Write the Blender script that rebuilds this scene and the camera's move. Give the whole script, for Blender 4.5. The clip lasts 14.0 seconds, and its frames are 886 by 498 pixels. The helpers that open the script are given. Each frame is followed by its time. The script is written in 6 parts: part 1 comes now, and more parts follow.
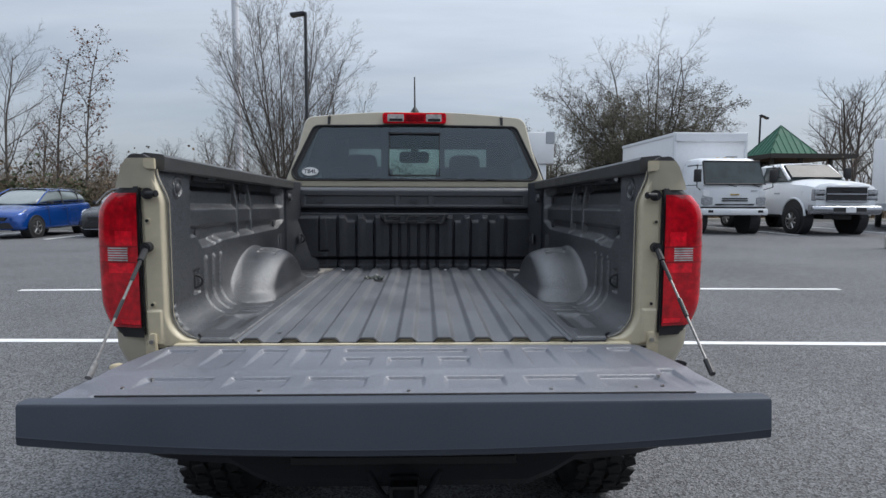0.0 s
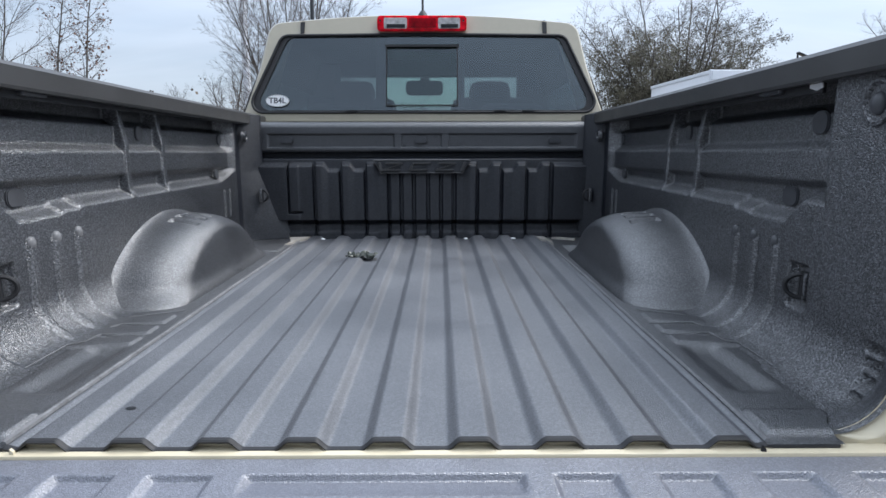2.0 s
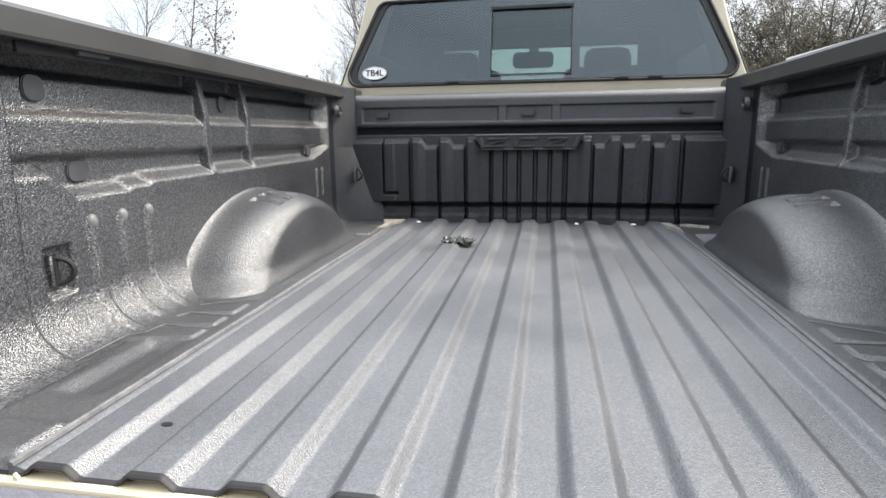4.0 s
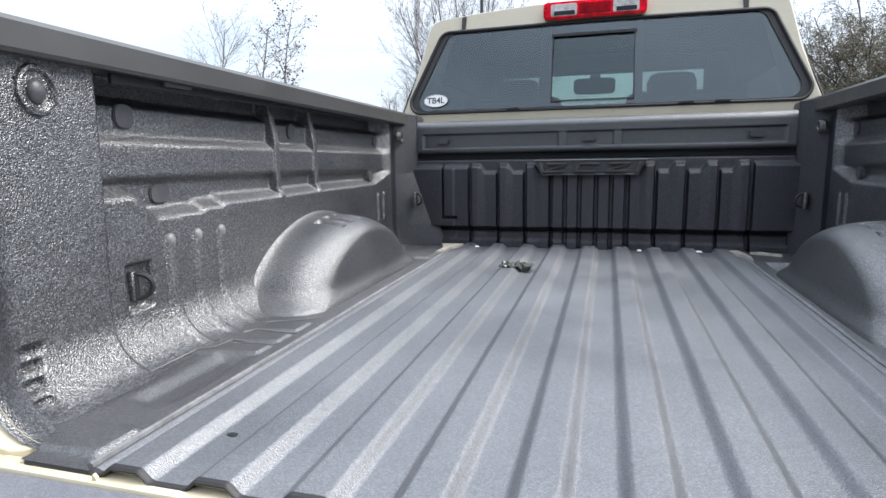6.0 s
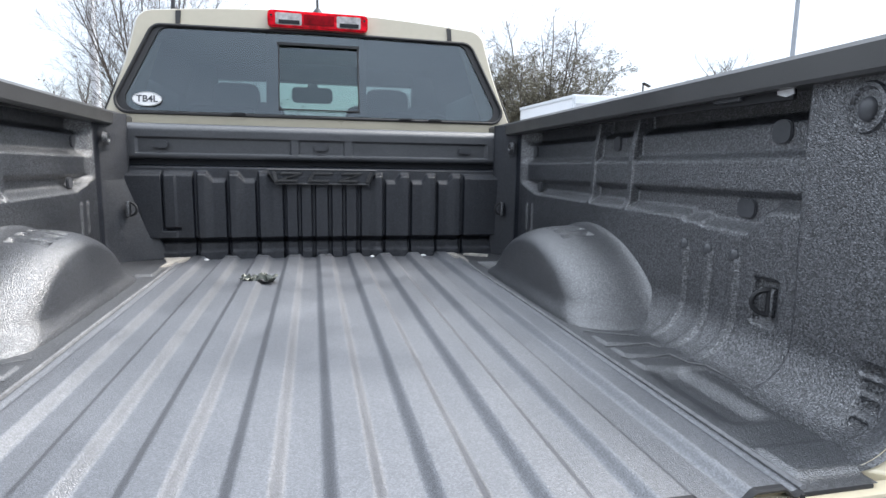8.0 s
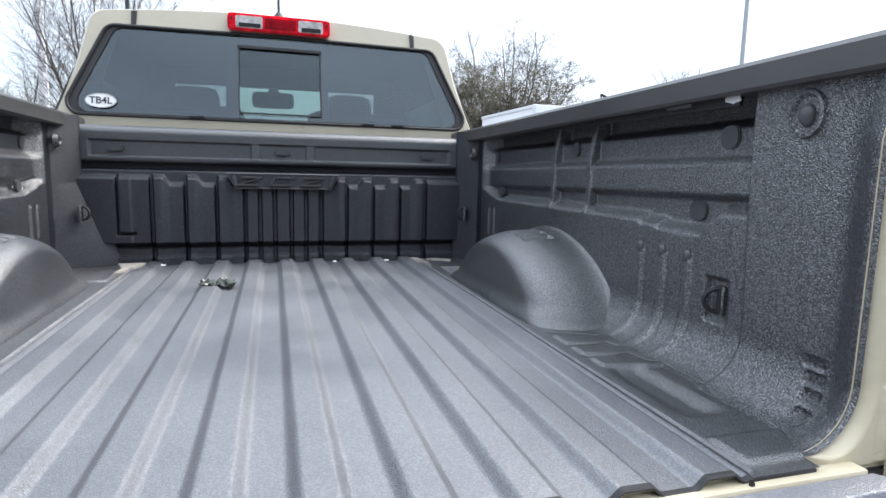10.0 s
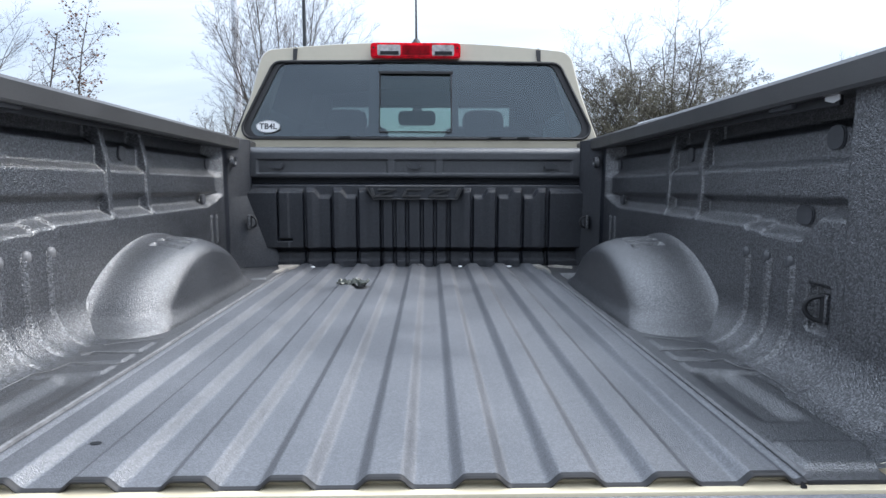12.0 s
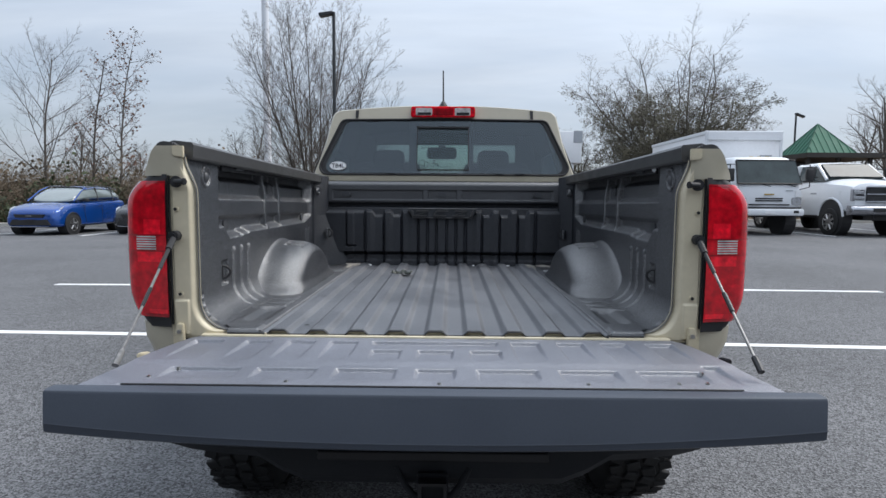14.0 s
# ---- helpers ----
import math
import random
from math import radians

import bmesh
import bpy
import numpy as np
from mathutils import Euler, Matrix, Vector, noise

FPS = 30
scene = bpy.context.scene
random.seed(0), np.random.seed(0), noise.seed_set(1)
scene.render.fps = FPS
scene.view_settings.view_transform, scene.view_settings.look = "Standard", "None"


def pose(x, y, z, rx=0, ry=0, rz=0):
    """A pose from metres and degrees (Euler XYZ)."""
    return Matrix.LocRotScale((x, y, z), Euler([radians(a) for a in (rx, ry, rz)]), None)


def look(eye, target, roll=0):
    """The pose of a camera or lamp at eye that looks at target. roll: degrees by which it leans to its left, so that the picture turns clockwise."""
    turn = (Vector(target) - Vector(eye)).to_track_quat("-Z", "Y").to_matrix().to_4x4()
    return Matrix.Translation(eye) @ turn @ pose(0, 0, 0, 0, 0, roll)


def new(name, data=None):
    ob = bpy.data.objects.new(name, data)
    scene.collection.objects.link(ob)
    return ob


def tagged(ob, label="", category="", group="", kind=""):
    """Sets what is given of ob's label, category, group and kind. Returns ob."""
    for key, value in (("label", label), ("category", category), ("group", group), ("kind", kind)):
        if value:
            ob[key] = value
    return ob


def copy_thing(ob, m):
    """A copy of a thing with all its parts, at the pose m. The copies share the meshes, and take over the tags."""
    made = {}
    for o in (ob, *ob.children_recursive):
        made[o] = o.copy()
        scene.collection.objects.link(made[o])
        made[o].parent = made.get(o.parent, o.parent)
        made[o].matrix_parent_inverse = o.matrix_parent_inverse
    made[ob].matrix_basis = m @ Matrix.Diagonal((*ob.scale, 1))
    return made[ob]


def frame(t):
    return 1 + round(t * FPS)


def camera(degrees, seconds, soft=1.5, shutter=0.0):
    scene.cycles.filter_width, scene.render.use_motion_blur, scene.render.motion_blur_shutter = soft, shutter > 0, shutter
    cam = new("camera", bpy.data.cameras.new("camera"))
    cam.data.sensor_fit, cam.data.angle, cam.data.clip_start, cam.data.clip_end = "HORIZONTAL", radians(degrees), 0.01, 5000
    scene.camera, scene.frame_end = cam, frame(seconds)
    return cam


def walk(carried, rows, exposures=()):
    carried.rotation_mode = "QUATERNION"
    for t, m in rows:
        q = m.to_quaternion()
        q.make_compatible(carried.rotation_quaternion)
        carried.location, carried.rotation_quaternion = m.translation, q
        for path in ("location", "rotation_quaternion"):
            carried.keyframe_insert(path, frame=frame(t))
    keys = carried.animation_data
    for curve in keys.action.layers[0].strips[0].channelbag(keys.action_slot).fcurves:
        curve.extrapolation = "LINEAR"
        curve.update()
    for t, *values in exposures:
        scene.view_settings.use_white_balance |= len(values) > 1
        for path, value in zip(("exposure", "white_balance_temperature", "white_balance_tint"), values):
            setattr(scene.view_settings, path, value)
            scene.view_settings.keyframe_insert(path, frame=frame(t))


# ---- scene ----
cam = camera(75.1, 14.0)
PATH = [
    (0, (0.054, -1.599, 1.282), (0.118, 0.392, 1.107), 0.2),
    (0.5, (0.074, -1.392, 1.273), (0.14, 0.596, 1.061), 0.1),
    (1, (0.068, -1.108, 1.259), (0.102, 0.874, 1.0), -0.0),
    (1.5, (0.056, -0.889, 1.248), (0.076, 1.088, 0.944), -0.2),
    (2, (0.068, -0.668, 1.253), (0.078, 1.3, 0.897), -0.1),
    (2.5, (0.072, -0.532, 1.247), (0.047, 1.429, 0.85), -0.1),
    (3, (0.045, -0.447, 1.223), (-0.057, 1.508, 0.815), -0.4),
    (3.5, (0.047, -0.44, 1.217), (-0.17, 1.504, 0.802), -0.4),
    (4, (0.058, -0.448, 1.219), (-0.287, 1.479, 0.81), -0.8),
    (4.6, (0.060, -0.452, 1.218), (-0.432, 1.442, 0.828), -0.95),
    (5.25, (0.060, -0.455, 1.216), (-0.524, 1.413, 0.864), -1.0),
    (5.9, (0.058, -0.456, 1.214), (-0.496, 1.421, 0.896), -0.95),
    (6.5, (0.053, -0.456, 1.213), (-0.318, 1.486, 0.913), -0.8),
    (7, (0.036, -0.467, 1.219), (-0.067, 1.506, 0.914), -0.1),
    (7.5, (0.005, -0.478, 1.227), (0.189, 1.490, 0.922), 0.46),
    (8, (-0.037, -0.480, 1.230), (0.399, 1.449, 0.931), 1.00),
    (8.6, (-0.058, -0.486, 1.229), (0.566, 1.369, 0.937), 1.25),
    (9.25, (-0.060, -0.488, 1.226), (0.606, 1.352, 0.946), 1.4),
    (9.9, (-0.044, -0.490, 1.220), (0.535, 1.379, 0.952), 1.35),
    (10.5, (-0.022, -0.495, 1.215), (0.395, 1.445, 0.959), 1.3),
    (11, (0.003, -0.511, 1.209), (0.26, 1.456, 0.956), 0.9),
    (11.5, (0.031, -0.53, 1.212), (0.144, 1.451, 0.962), 0.4),
    (12, (0.053, -0.607, 1.218), (0.098, 1.378, 0.98), 0.1),
    (12.5, (0.057, -0.816, 1.221), (0.043, 1.171, 0.999), -0.0),
    (13, (0.058, -1.057, 1.235), (0.034, 0.932, 1.033), 0.1),
    (13.5, (0.059, -1.33, 1.237), (0.038, 0.661, 1.042), 0.3),
    (14, (0.04, -1.553, 1.253), (0.016, 0.439, 1.077), 0.4),
]
EXPOSURES = [
    (0.0, -0.03, 6250, 10), (1.0, 0.08, 6050, 10), (1.5, 0.20, 6000, 10), (2.0, 0.5, 6000, 10), (3.0, 1.1, 6550, 10), (4.0, 1.2, 6900, 10), (6.5, 1.05, 6300, 10),
    (8.0, 1.2, 6350, 10), (10.5, 1.2, 6250, 10), (11.5, 1.05, 6100, 10), (12.5, 0.58, 5950, 10), (13.5, 0.3, 6200, 10), (14.0, 0.2, 6200, 10),
]
walk(cam, [(t, look(eye, target, roll)) for t, eye, target, roll in PATH], EXPOSURES)

# ---------------- world and sun ----------------
SUN_AZ, SUN_EL = 78.0, 52.0          # degrees: azimuth from +y towards +x, elevation
SKY_GAIN, CLOUD = 0.10, 7.5


def build_world():
    w = bpy.data.worlds.new("sky_world")
    scene.world = w
    w.use_nodes = True
    nt = w.node_tree
    n, li = nt.nodes, nt.links
    n.clear()
    out = n.new("ShaderNodeOutputWorld")
    bg = n.new("ShaderNodeBackground")
    bg.inputs["Strength"].default_value = SKY_GAIN
    sky = n.new("ShaderNodeTexSky")
    sky.sky_type = "NISHITA"
    sky.sun_disc = False
    sky.sun_elevation = radians(SUN_EL)
    sky.sun_rotation = radians(SUN_AZ)
    sky.air_density, sky.dust_density, sky.ozone_density = 1.0, 1.6, 1.2
    tc = n.new("ShaderNodeTexCoord")
    sep = n.new("ShaderNodeSeparateXYZ")
    li.new(tc.outputs["Generated"], sep.inputs[0])
    up = n.new("ShaderNodeMath")
    up.operation = "MAXIMUM"
    up.inputs[1].default_value = 0.0
    li.new(sep.outputs["Z"], up.inputs[0])
    add = n.new("ShaderNodeMath")
    add.operation = "ADD"
    add.inputs[1].default_value = 0.22
    li.new(up.outputs[0], add.inputs[0])
    com = n.new("ShaderNodeCombineXYZ")
    for k, axis in enumerate("XY"):
        dv = n.new("ShaderNodeMath")
        dv.operation = "DIVIDE"
        li.new(sep.outputs[axis], dv.inputs[0])
        li.new(add.outputs[0], dv.inputs[1])
        li.new(dv.outputs[0], com.inputs[k])
    mp = n.new("ShaderNodeMapping")
    mp.inputs["Scale"].default_value = (0.55, 1.5, 1.0)
    mp.inputs["Rotation"].default_value = (0, 0, 0.35)
    mp.inputs["Location"].default_value = (3.1, 1.7, 0)
    li.new(com.outputs[0], mp.inputs["Vector"])
    cl = n.new("ShaderNodeTexNoise")
    cl.inputs["Scale"].default_value, cl.inputs["Detail"].default_value, cl.inputs["Roughness"].default_value = 1.1, 7, 0.55
    cl.inputs["Distortion"].default_value = 0.5
    li.new(mp.outputs[0], cl.inputs["Vector"])
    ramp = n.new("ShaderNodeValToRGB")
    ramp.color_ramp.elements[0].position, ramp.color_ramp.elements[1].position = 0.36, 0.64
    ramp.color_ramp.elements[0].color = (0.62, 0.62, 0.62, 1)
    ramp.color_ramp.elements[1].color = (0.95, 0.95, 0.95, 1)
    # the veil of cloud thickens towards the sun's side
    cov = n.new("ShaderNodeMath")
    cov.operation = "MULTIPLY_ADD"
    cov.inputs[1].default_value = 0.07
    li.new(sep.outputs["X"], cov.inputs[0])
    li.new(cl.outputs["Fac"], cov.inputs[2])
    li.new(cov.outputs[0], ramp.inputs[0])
    # thin high cloud, a little brighter towards the veiled sun
    fine = n.new("ShaderNodeTexNoise")
    fine.inputs["Scale"].default_value, fine.inputs["Detail"].default_value = 2.7, 6
    li.new(mp.outputs[0], fine.inputs["Vector"])
    shade = n.new("ShaderNodeMapRange")
    shade.inputs["From Min"].default_value, shade.inputs["From Max"].default_value = 0.3, 0.7
    shade.inputs["To Min"].default_value, shade.inputs["To Max"].default_value = 0.93, 1.05
    li.new(fine.outputs["Fac"], shade.inputs["Value"])
    sun_dir = n.new("ShaderNodeVectorMath")
    sun_dir.operation = "DOT_PRODUCT"
    sun_dir.inputs[1].default_value = (math.sin(radians(SUN_AZ)) * math.cos(radians(SUN_EL)), math.cos(radians(SUN_AZ)) * math.cos(radians(SUN_EL)), math.sin(radians(SUN_EL)))
    li.new(tc.outputs["Generated"], sun_dir.inputs[0])
    glow = n.new("ShaderNodeMapRange")
    glow.inputs["From Min"].default_value, glow.inputs["From Max"].default_value = -0.4, 1.0
    glow.inputs["To Min"].default_value, glow.inputs["To Max"].default_value = 0.98, 1.22
    li.new(sun_dir.outputs["Value"], glow.inputs["Value"])
    m1 = n.new("ShaderNodeMath")
    m1.operation = "MULTIPLY"
    li.new(shade.outputs[0], m1.inputs[0])
    li.new(glow.outputs[0], m1.inputs[1])
    # an overcast sky is brighter overhead than near the horizon
    zen = n.new("ShaderNodeMapRange")
    zen.inputs["To Min"].default_value, zen.inputs["To Max"].default_value = 0.60, 1.85
    li.new(up.outputs[0], zen.inputs["Value"])
    m0 = m1
    m1 = n.new("ShaderNodeMath")
    m1.operation = "MULTIPLY"
    li.new(m0.outputs[0], m1.inputs[0])
    li.new(zen.outputs[0], m1.inputs[1])
    tint = n.new("ShaderNodeVectorMath")
    tint.operation = "SCALE"
    tint.inputs[0].default_value = (CLOUD * 0.90, CLOUD * 0.975, CLOUD * 1.07)
    li.new(m1.outputs[0], tint.inputs["Scale"])
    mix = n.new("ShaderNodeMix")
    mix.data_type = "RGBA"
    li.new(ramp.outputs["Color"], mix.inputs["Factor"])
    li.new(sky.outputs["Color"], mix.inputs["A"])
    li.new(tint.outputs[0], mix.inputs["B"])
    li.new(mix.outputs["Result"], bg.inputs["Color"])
    li.new(bg.outputs[0], out.inputs[0])


build_world()
sun = new("sun", bpy.data.lights.new("sun", "SUN"))
sun.data.energy, sun.data.angle, sun.data.color = 2.65, radians(34), (1.0, 0.94, 0.86)
_sd = Vector((math.sin(radians(SUN_AZ)) * math.cos(radians(SUN_EL)), math.cos(radians(SUN_AZ)) * math.cos(radians(SUN_EL)), math.sin(radians(SUN_EL))))
sun.matrix_world = look(_sd * 30, (0, 0, 0))


# ---------------- materials ----------------
def pbr(name, col, rough=0.5, metal=0.0, var=0.12, scale=6.0, fine=90.0, bump=0.0, bscale=250.0, rvar=0.08, spec=0.5, coat=0.0, emit=0.0, rand=0.0):
    """A surface with colour and gloss that vary at two scales, and fine relief."""
    m = bpy.data.materials.new(name)
    m.use_nodes = True
    n, li = m.node_tree.nodes, m.node_tree.links
    b = n["Principled BSDF"]
    tc = n.new("ShaderNodeTexCoord")
    big = n.new("ShaderNodeTexNoise")
    big.inputs["Scale"].default_value, big.inputs["Detail"].default_value = scale, 5
    sm = n.new("ShaderNodeTexNoise")
    sm.inputs["Scale"].default_value, sm.inputs["Detail"].default_value = fine, 3
    for t in (big, sm):
        li.new(tc.outputs["Object"], t.inputs["Vector"])
    mixn = n.new("ShaderNodeMath")
    mixn.operation = "MULTIPLY_ADD"
    mixn.inputs[1].default_value = 0.5
    half = n.new("ShaderNodeMath")
    half.operation = "MULTIPLY"
    half.inputs[1].default_value = 0.5
    li.new(big.outputs["Fac"], half.inputs[0])
    li.new(sm.outputs["Fac"], mixn.inputs[0])
    li.new(half.outputs[0], mixn.inputs[2])
    ramp = n.new("ShaderNodeMapRange")
    ramp.inputs["From Min"].default_value, ramp.inputs["From Max"].default_value = 0.3, 0.7
    ramp.inputs["To Min"].default_value, ramp.inputs["To Max"].default_value = 1 - var, 1 + var
    li.new(mixn.outputs[0], ramp.inputs["Value"])
    sc = n.new("ShaderNodeVectorMath")
    sc.operation = "SCALE"
    sc.inputs[0].default_value = col
    if rand:
        oi = n.new("ShaderNodeObjectInfo")
        rr = n.new("ShaderNodeMapRange")
        rr.inputs["To Min"].default_value, rr.inputs["To Max"].default_value = 1 - rand, 1 + rand
        li.new(oi.outputs["Random"], rr.inputs["Value"])
        mm = n.new("ShaderNodeMath")
        mm.operation = "MULTIPLY"
        li.new(rr.outputs[0], mm.inputs[0])
        li.new(ramp.outputs[0], mm.inputs[1])
        li.new(mm.outputs[0], sc.inputs["Scale"])
    else:
        li.new(ramp.outputs[0], sc.inputs["Scale"])
    li.new(sc.outputs[0], b.inputs["Base Color"])
    rg = n.new("ShaderNodeMapRange")
    rg.inputs["From Min"].default_value, rg.inputs["From Max"].default_value = 0.3, 0.7
    rg.inputs["To Min"].default_value, rg.inputs["To Max"].default_value = max(0.02, rough - rvar), min(1, rough + rvar)
    li.new(big.outputs["Fac"], rg.inputs["Value"])
    li.new(rg.outputs[0], b.inputs["Roughness"])
    b.inputs["Metallic"].default_value = metal
    b.inputs["Specular IOR Level"].default_value = spec
    b.inputs["Coat Weight"].default_value = coat
    b.inputs["Coat Roughness"].default_value = 0.05
    if emit:
        b.inputs["Emission Color"].default_value = (*col, 1)
        b.inputs["Emission Strength"].default_value = emit
    if bump:
        bn = n.new("ShaderNodeTexNoise")
        bn.inputs["Scale"].default_value, bn.inputs["Detail"].default_value = bscale, 2
        li.new(tc.outputs["Object"], bn.inputs["Vector"])
        bp = n.new("ShaderNodeBump")
        bp.inputs["Strength"].default_value, bp.inputs["Distance"].default_value = bump, 0.003
        li.new(bn.outputs["Fac"], bp.inputs["Height"])
        li.new(bp.outputs[0], b.inputs["Normal"])
    return m


def bedliner_material(name, col, rough, grain, strength, spec=0.5, speck=0.5):
    """Sprayed-on bed liner: dark rubbery coat with pebbled relief, dusty in patches."""
    m = bpy.data.materials.new(name)
    m.use_nodes = True
    n, li = m.node_tree.nodes, m.node_tree.links
    b = n["Principled BSDF"]
    tc = n.new("ShaderNodeTexCoord")
    vo = n.new("ShaderNodeTexVoronoi")
    vo.inputs["Scale"].default_value = grain
    vo.feature = "F1"
    no = n.new("ShaderNodeTexNoise")
    no.inputs["Scale"].default_value, no.inputs["Detail"].default_value = grain * 0.8, 2
    li.new(tc.outputs["Object"], vo.inputs["Vector"])
    li.new(tc.outputs["Object"], no.inputs["Vector"])
    ad = n.new("ShaderNodeMath")
    ad.operation = "SUBTRACT"
    li.new(no.outputs["Fac"], ad.inputs[0])
    li.new(vo.outputs["Distance"], ad.inputs[1])
    bp = n.new("ShaderNodeBump")
    bp.inputs["Strength"].default_value, bp.inputs["Distance"].default_value = strength, 0.0024
    li.new(ad.outputs[0], bp.inputs["Height"])
    li.new(bp.outputs[0], b.inputs["Normal"])
    big = n.new("ShaderNodeTexNoise")
    big.inputs["Scale"].default_value, big.inputs["Detail"].default_value = 5.0, 6
    li.new(tc.outputs["Object"], big.inputs["Vector"])
    mr = n.new("ShaderNodeMapRange")
    mr.inputs["From Min"].default_value, mr.inputs["From Max"].default_value = 0.35, 0.7
    mr.inputs["To Min"].default_value, mr.inputs["To Max"].default_value = 0.93, 1.10
    li.new(big.outputs["Fac"], mr.inputs["Value"])
    # salt and pepper: every pebble has its own tone
    cell = n.new("ShaderNodeTexVoronoi")
    cell.inputs["Scale"].default_value = grain * 0.9
    li.new(tc.outputs["Object"], cell.inputs["Vector"])
    tone = n.new("ShaderNodeSeparateColor")
    li.new(cell.outputs["Color"], tone.inputs[0])
    sq = n.new("ShaderNodeMath")
    sq.operation = "POWER"
    sq.inputs[1].default_value = 1.8
    li.new(tone.outputs[0], sq.inputs[0])
    gr = n.new("ShaderNodeMapRange")
    gr.inputs["To Min"].default_value, gr.inputs["To Max"].default_value = 1 - 0.9 * speck, 1 + 1.9 * speck
    li.new(sq.outputs[0], gr.inputs["Value"])
    mm = n.new("ShaderNodeMath")
    mm.operation = "MULTIPLY"
    li.new(mr.outputs[0], mm.inputs[0])
    li.new(gr.outputs[0], mm.inputs[1])
    sc = n.new("ShaderNodeVectorMath")
    sc.operation = "SCALE"
    sc.inputs[0].default_value = col
    li.new(mm.outputs[0], sc.inputs["Scale"])
    li.new(sc.outputs[0], b.inputs["Base Color"])
    rg = n.new("ShaderNodeMapRange")
    rg.inputs["From Min"].default_value, rg.inputs["From Max"].default_value = 0.35, 0.7
    rg.inputs["To Min"].default_value, rg.inputs["To Max"].default_value = rough - 0.05, rough + 0.07
    li.new(big.outputs["Fac"], rg.inputs["Value"])
    li.new(rg.outputs[0], b.inputs["Roughness"])
    # each pebble catches the light differently
    sp = n.new("ShaderNodeMapRange")
    sp.inputs["To Min"].default_value, sp.inputs["To Max"].default_value = spec * (1 - 0.45 * speck), spec * (1 + 0.75 * speck)
    li.new(sq.outputs[0], sp.inputs["Value"])
    li.new(sp.outputs[0], b.inputs["Specular IOR Level"])
    b.inputs["IOR"].default_value = 1.9
    return m


def glass_material(name, tint, gloss=0.02, ior=1.5):
    m = bpy.data.materials.new(name)
    m.use_nodes = True
    n, li = m.node_tree.nodes, m.node_tree.links
    n.remove(n["Principled BSDF"])
    out = n["Material Output"]
    tr = n.new("ShaderNodeBsdfTransparent")
    tr.inputs["Color"].default_value = (*tint, 1)
    gl = n.new("ShaderNodeBsdfGlossy")
    gl.inputs["Roughness"].default_value = gloss
    gl.inputs["Color"].default_value = (0.82, 0.91, 1.0, 1)
    lw = n.new("ShaderNodeLayerWeight")
    lw.inputs["Blend"].default_value = 0.5
    pw = n.new("ShaderNodeMath")
    pw.operation = "POWER"
    pw.inputs[1].default_value = 4.0
    li.new(lw.outputs["Facing"], pw.inputs[0])
    fr = n.new("ShaderNodeMath")
    fr.operation = "MULTIPLY_ADD"
    fr.inputs[1].default_value, fr.inputs[2].default_value = 0.7, (ior - 1) ** 2 / (ior + 1) ** 2
    li.new(pw.outputs[0], fr.inputs[0])
    mx = n.new("ShaderNodeMixShader")
    li.new(fr.outputs[0], mx.inputs["Fac"])
    li.new(tr.outputs[0], mx.inputs[1])
    li.new(gl.outputs[0], mx.inputs[2])
    li.new(mx.outputs[0], out.inputs["Surface"])
    return m


def lens_material(name, col, rough=0.12, trans=0.0):
    m = pbr(name, col, rough, var=0.55, scale=22, fine=60, coat=1.0, rvar=0.03, spec=0.25)
    m.node_tree.nodes["Principled BSDF"].inputs["Transmission Weight"].default_value = trans
    return m


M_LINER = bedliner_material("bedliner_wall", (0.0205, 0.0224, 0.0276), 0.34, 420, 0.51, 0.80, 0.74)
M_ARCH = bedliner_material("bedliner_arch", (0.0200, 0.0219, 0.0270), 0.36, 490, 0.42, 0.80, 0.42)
# paler copy of the wall lining: light from above put into the colour
M_FLOOR = bedliner_material("bedliner_floor_lit", (0.046, 0.050, 0.061), 0.46, 560, 0.28, 1.0, 0.24)
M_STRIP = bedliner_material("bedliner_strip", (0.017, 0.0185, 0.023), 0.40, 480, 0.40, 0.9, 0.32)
# palest copy of the lining: open skylight on the gate put into colour
M_GATE = bedliner_material("bedliner_gate_lit", (0.094, 0.100, 0.128), 0.42, 560, 0.4, 1.0, 0.20)
# darker, bluer copy of the lining: shade and sky tint put into colour
M_BOARD = bedliner_material("bedliner_board_shaded", (0.0056, 0.0076, 0.0132), 0.42, 480, 0.5, 0.30, 0.28)
M_HEADER = bedliner_material("header_plastic", (0.016, 0.018, 0.0235), 0.42, 620, 0.3, 0.55, 0.2)
M_CAP = pbr("moulded_black_plastic", (0.048, 0.047, 0.047), 0.36, spec=0.9, var=0.12, scale=10, fine=300, bump=0.12, bscale=900)
M_GCAP = pbr("gate_cap_plastic", (0.041, 0.050, 0.068), 0.52, var=0.10, scale=7, fine=250, bump=0.12, bscale=900)
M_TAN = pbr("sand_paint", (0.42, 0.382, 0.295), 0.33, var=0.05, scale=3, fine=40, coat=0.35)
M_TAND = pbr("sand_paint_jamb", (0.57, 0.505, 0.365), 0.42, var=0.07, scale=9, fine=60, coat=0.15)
M_BLACK = pbr("black_rubber", (0.016, 0.016, 0.018), 0.6, var=0.2, scale=20)
M_PLUG = pbr("plug_plastic", (0.062, 0.064, 0.070), 0.36, var=0.15, scale=40)
M_STEEL = pbr("brushed_steel", (0.42, 0.41, 0.40), 0.35, metal=1.0, var=0.2, scale=60)
M_DSTEEL = pbr("black_steel", (0.02, 0.02, 0.022), 0.4, metal=0.3, var=0.2, scale=40)
M_CABLE = pbr("dull_steel_cable", (0.20, 0.195, 0.19), 0.45, metal=0.8, var=0.3, scale=90)
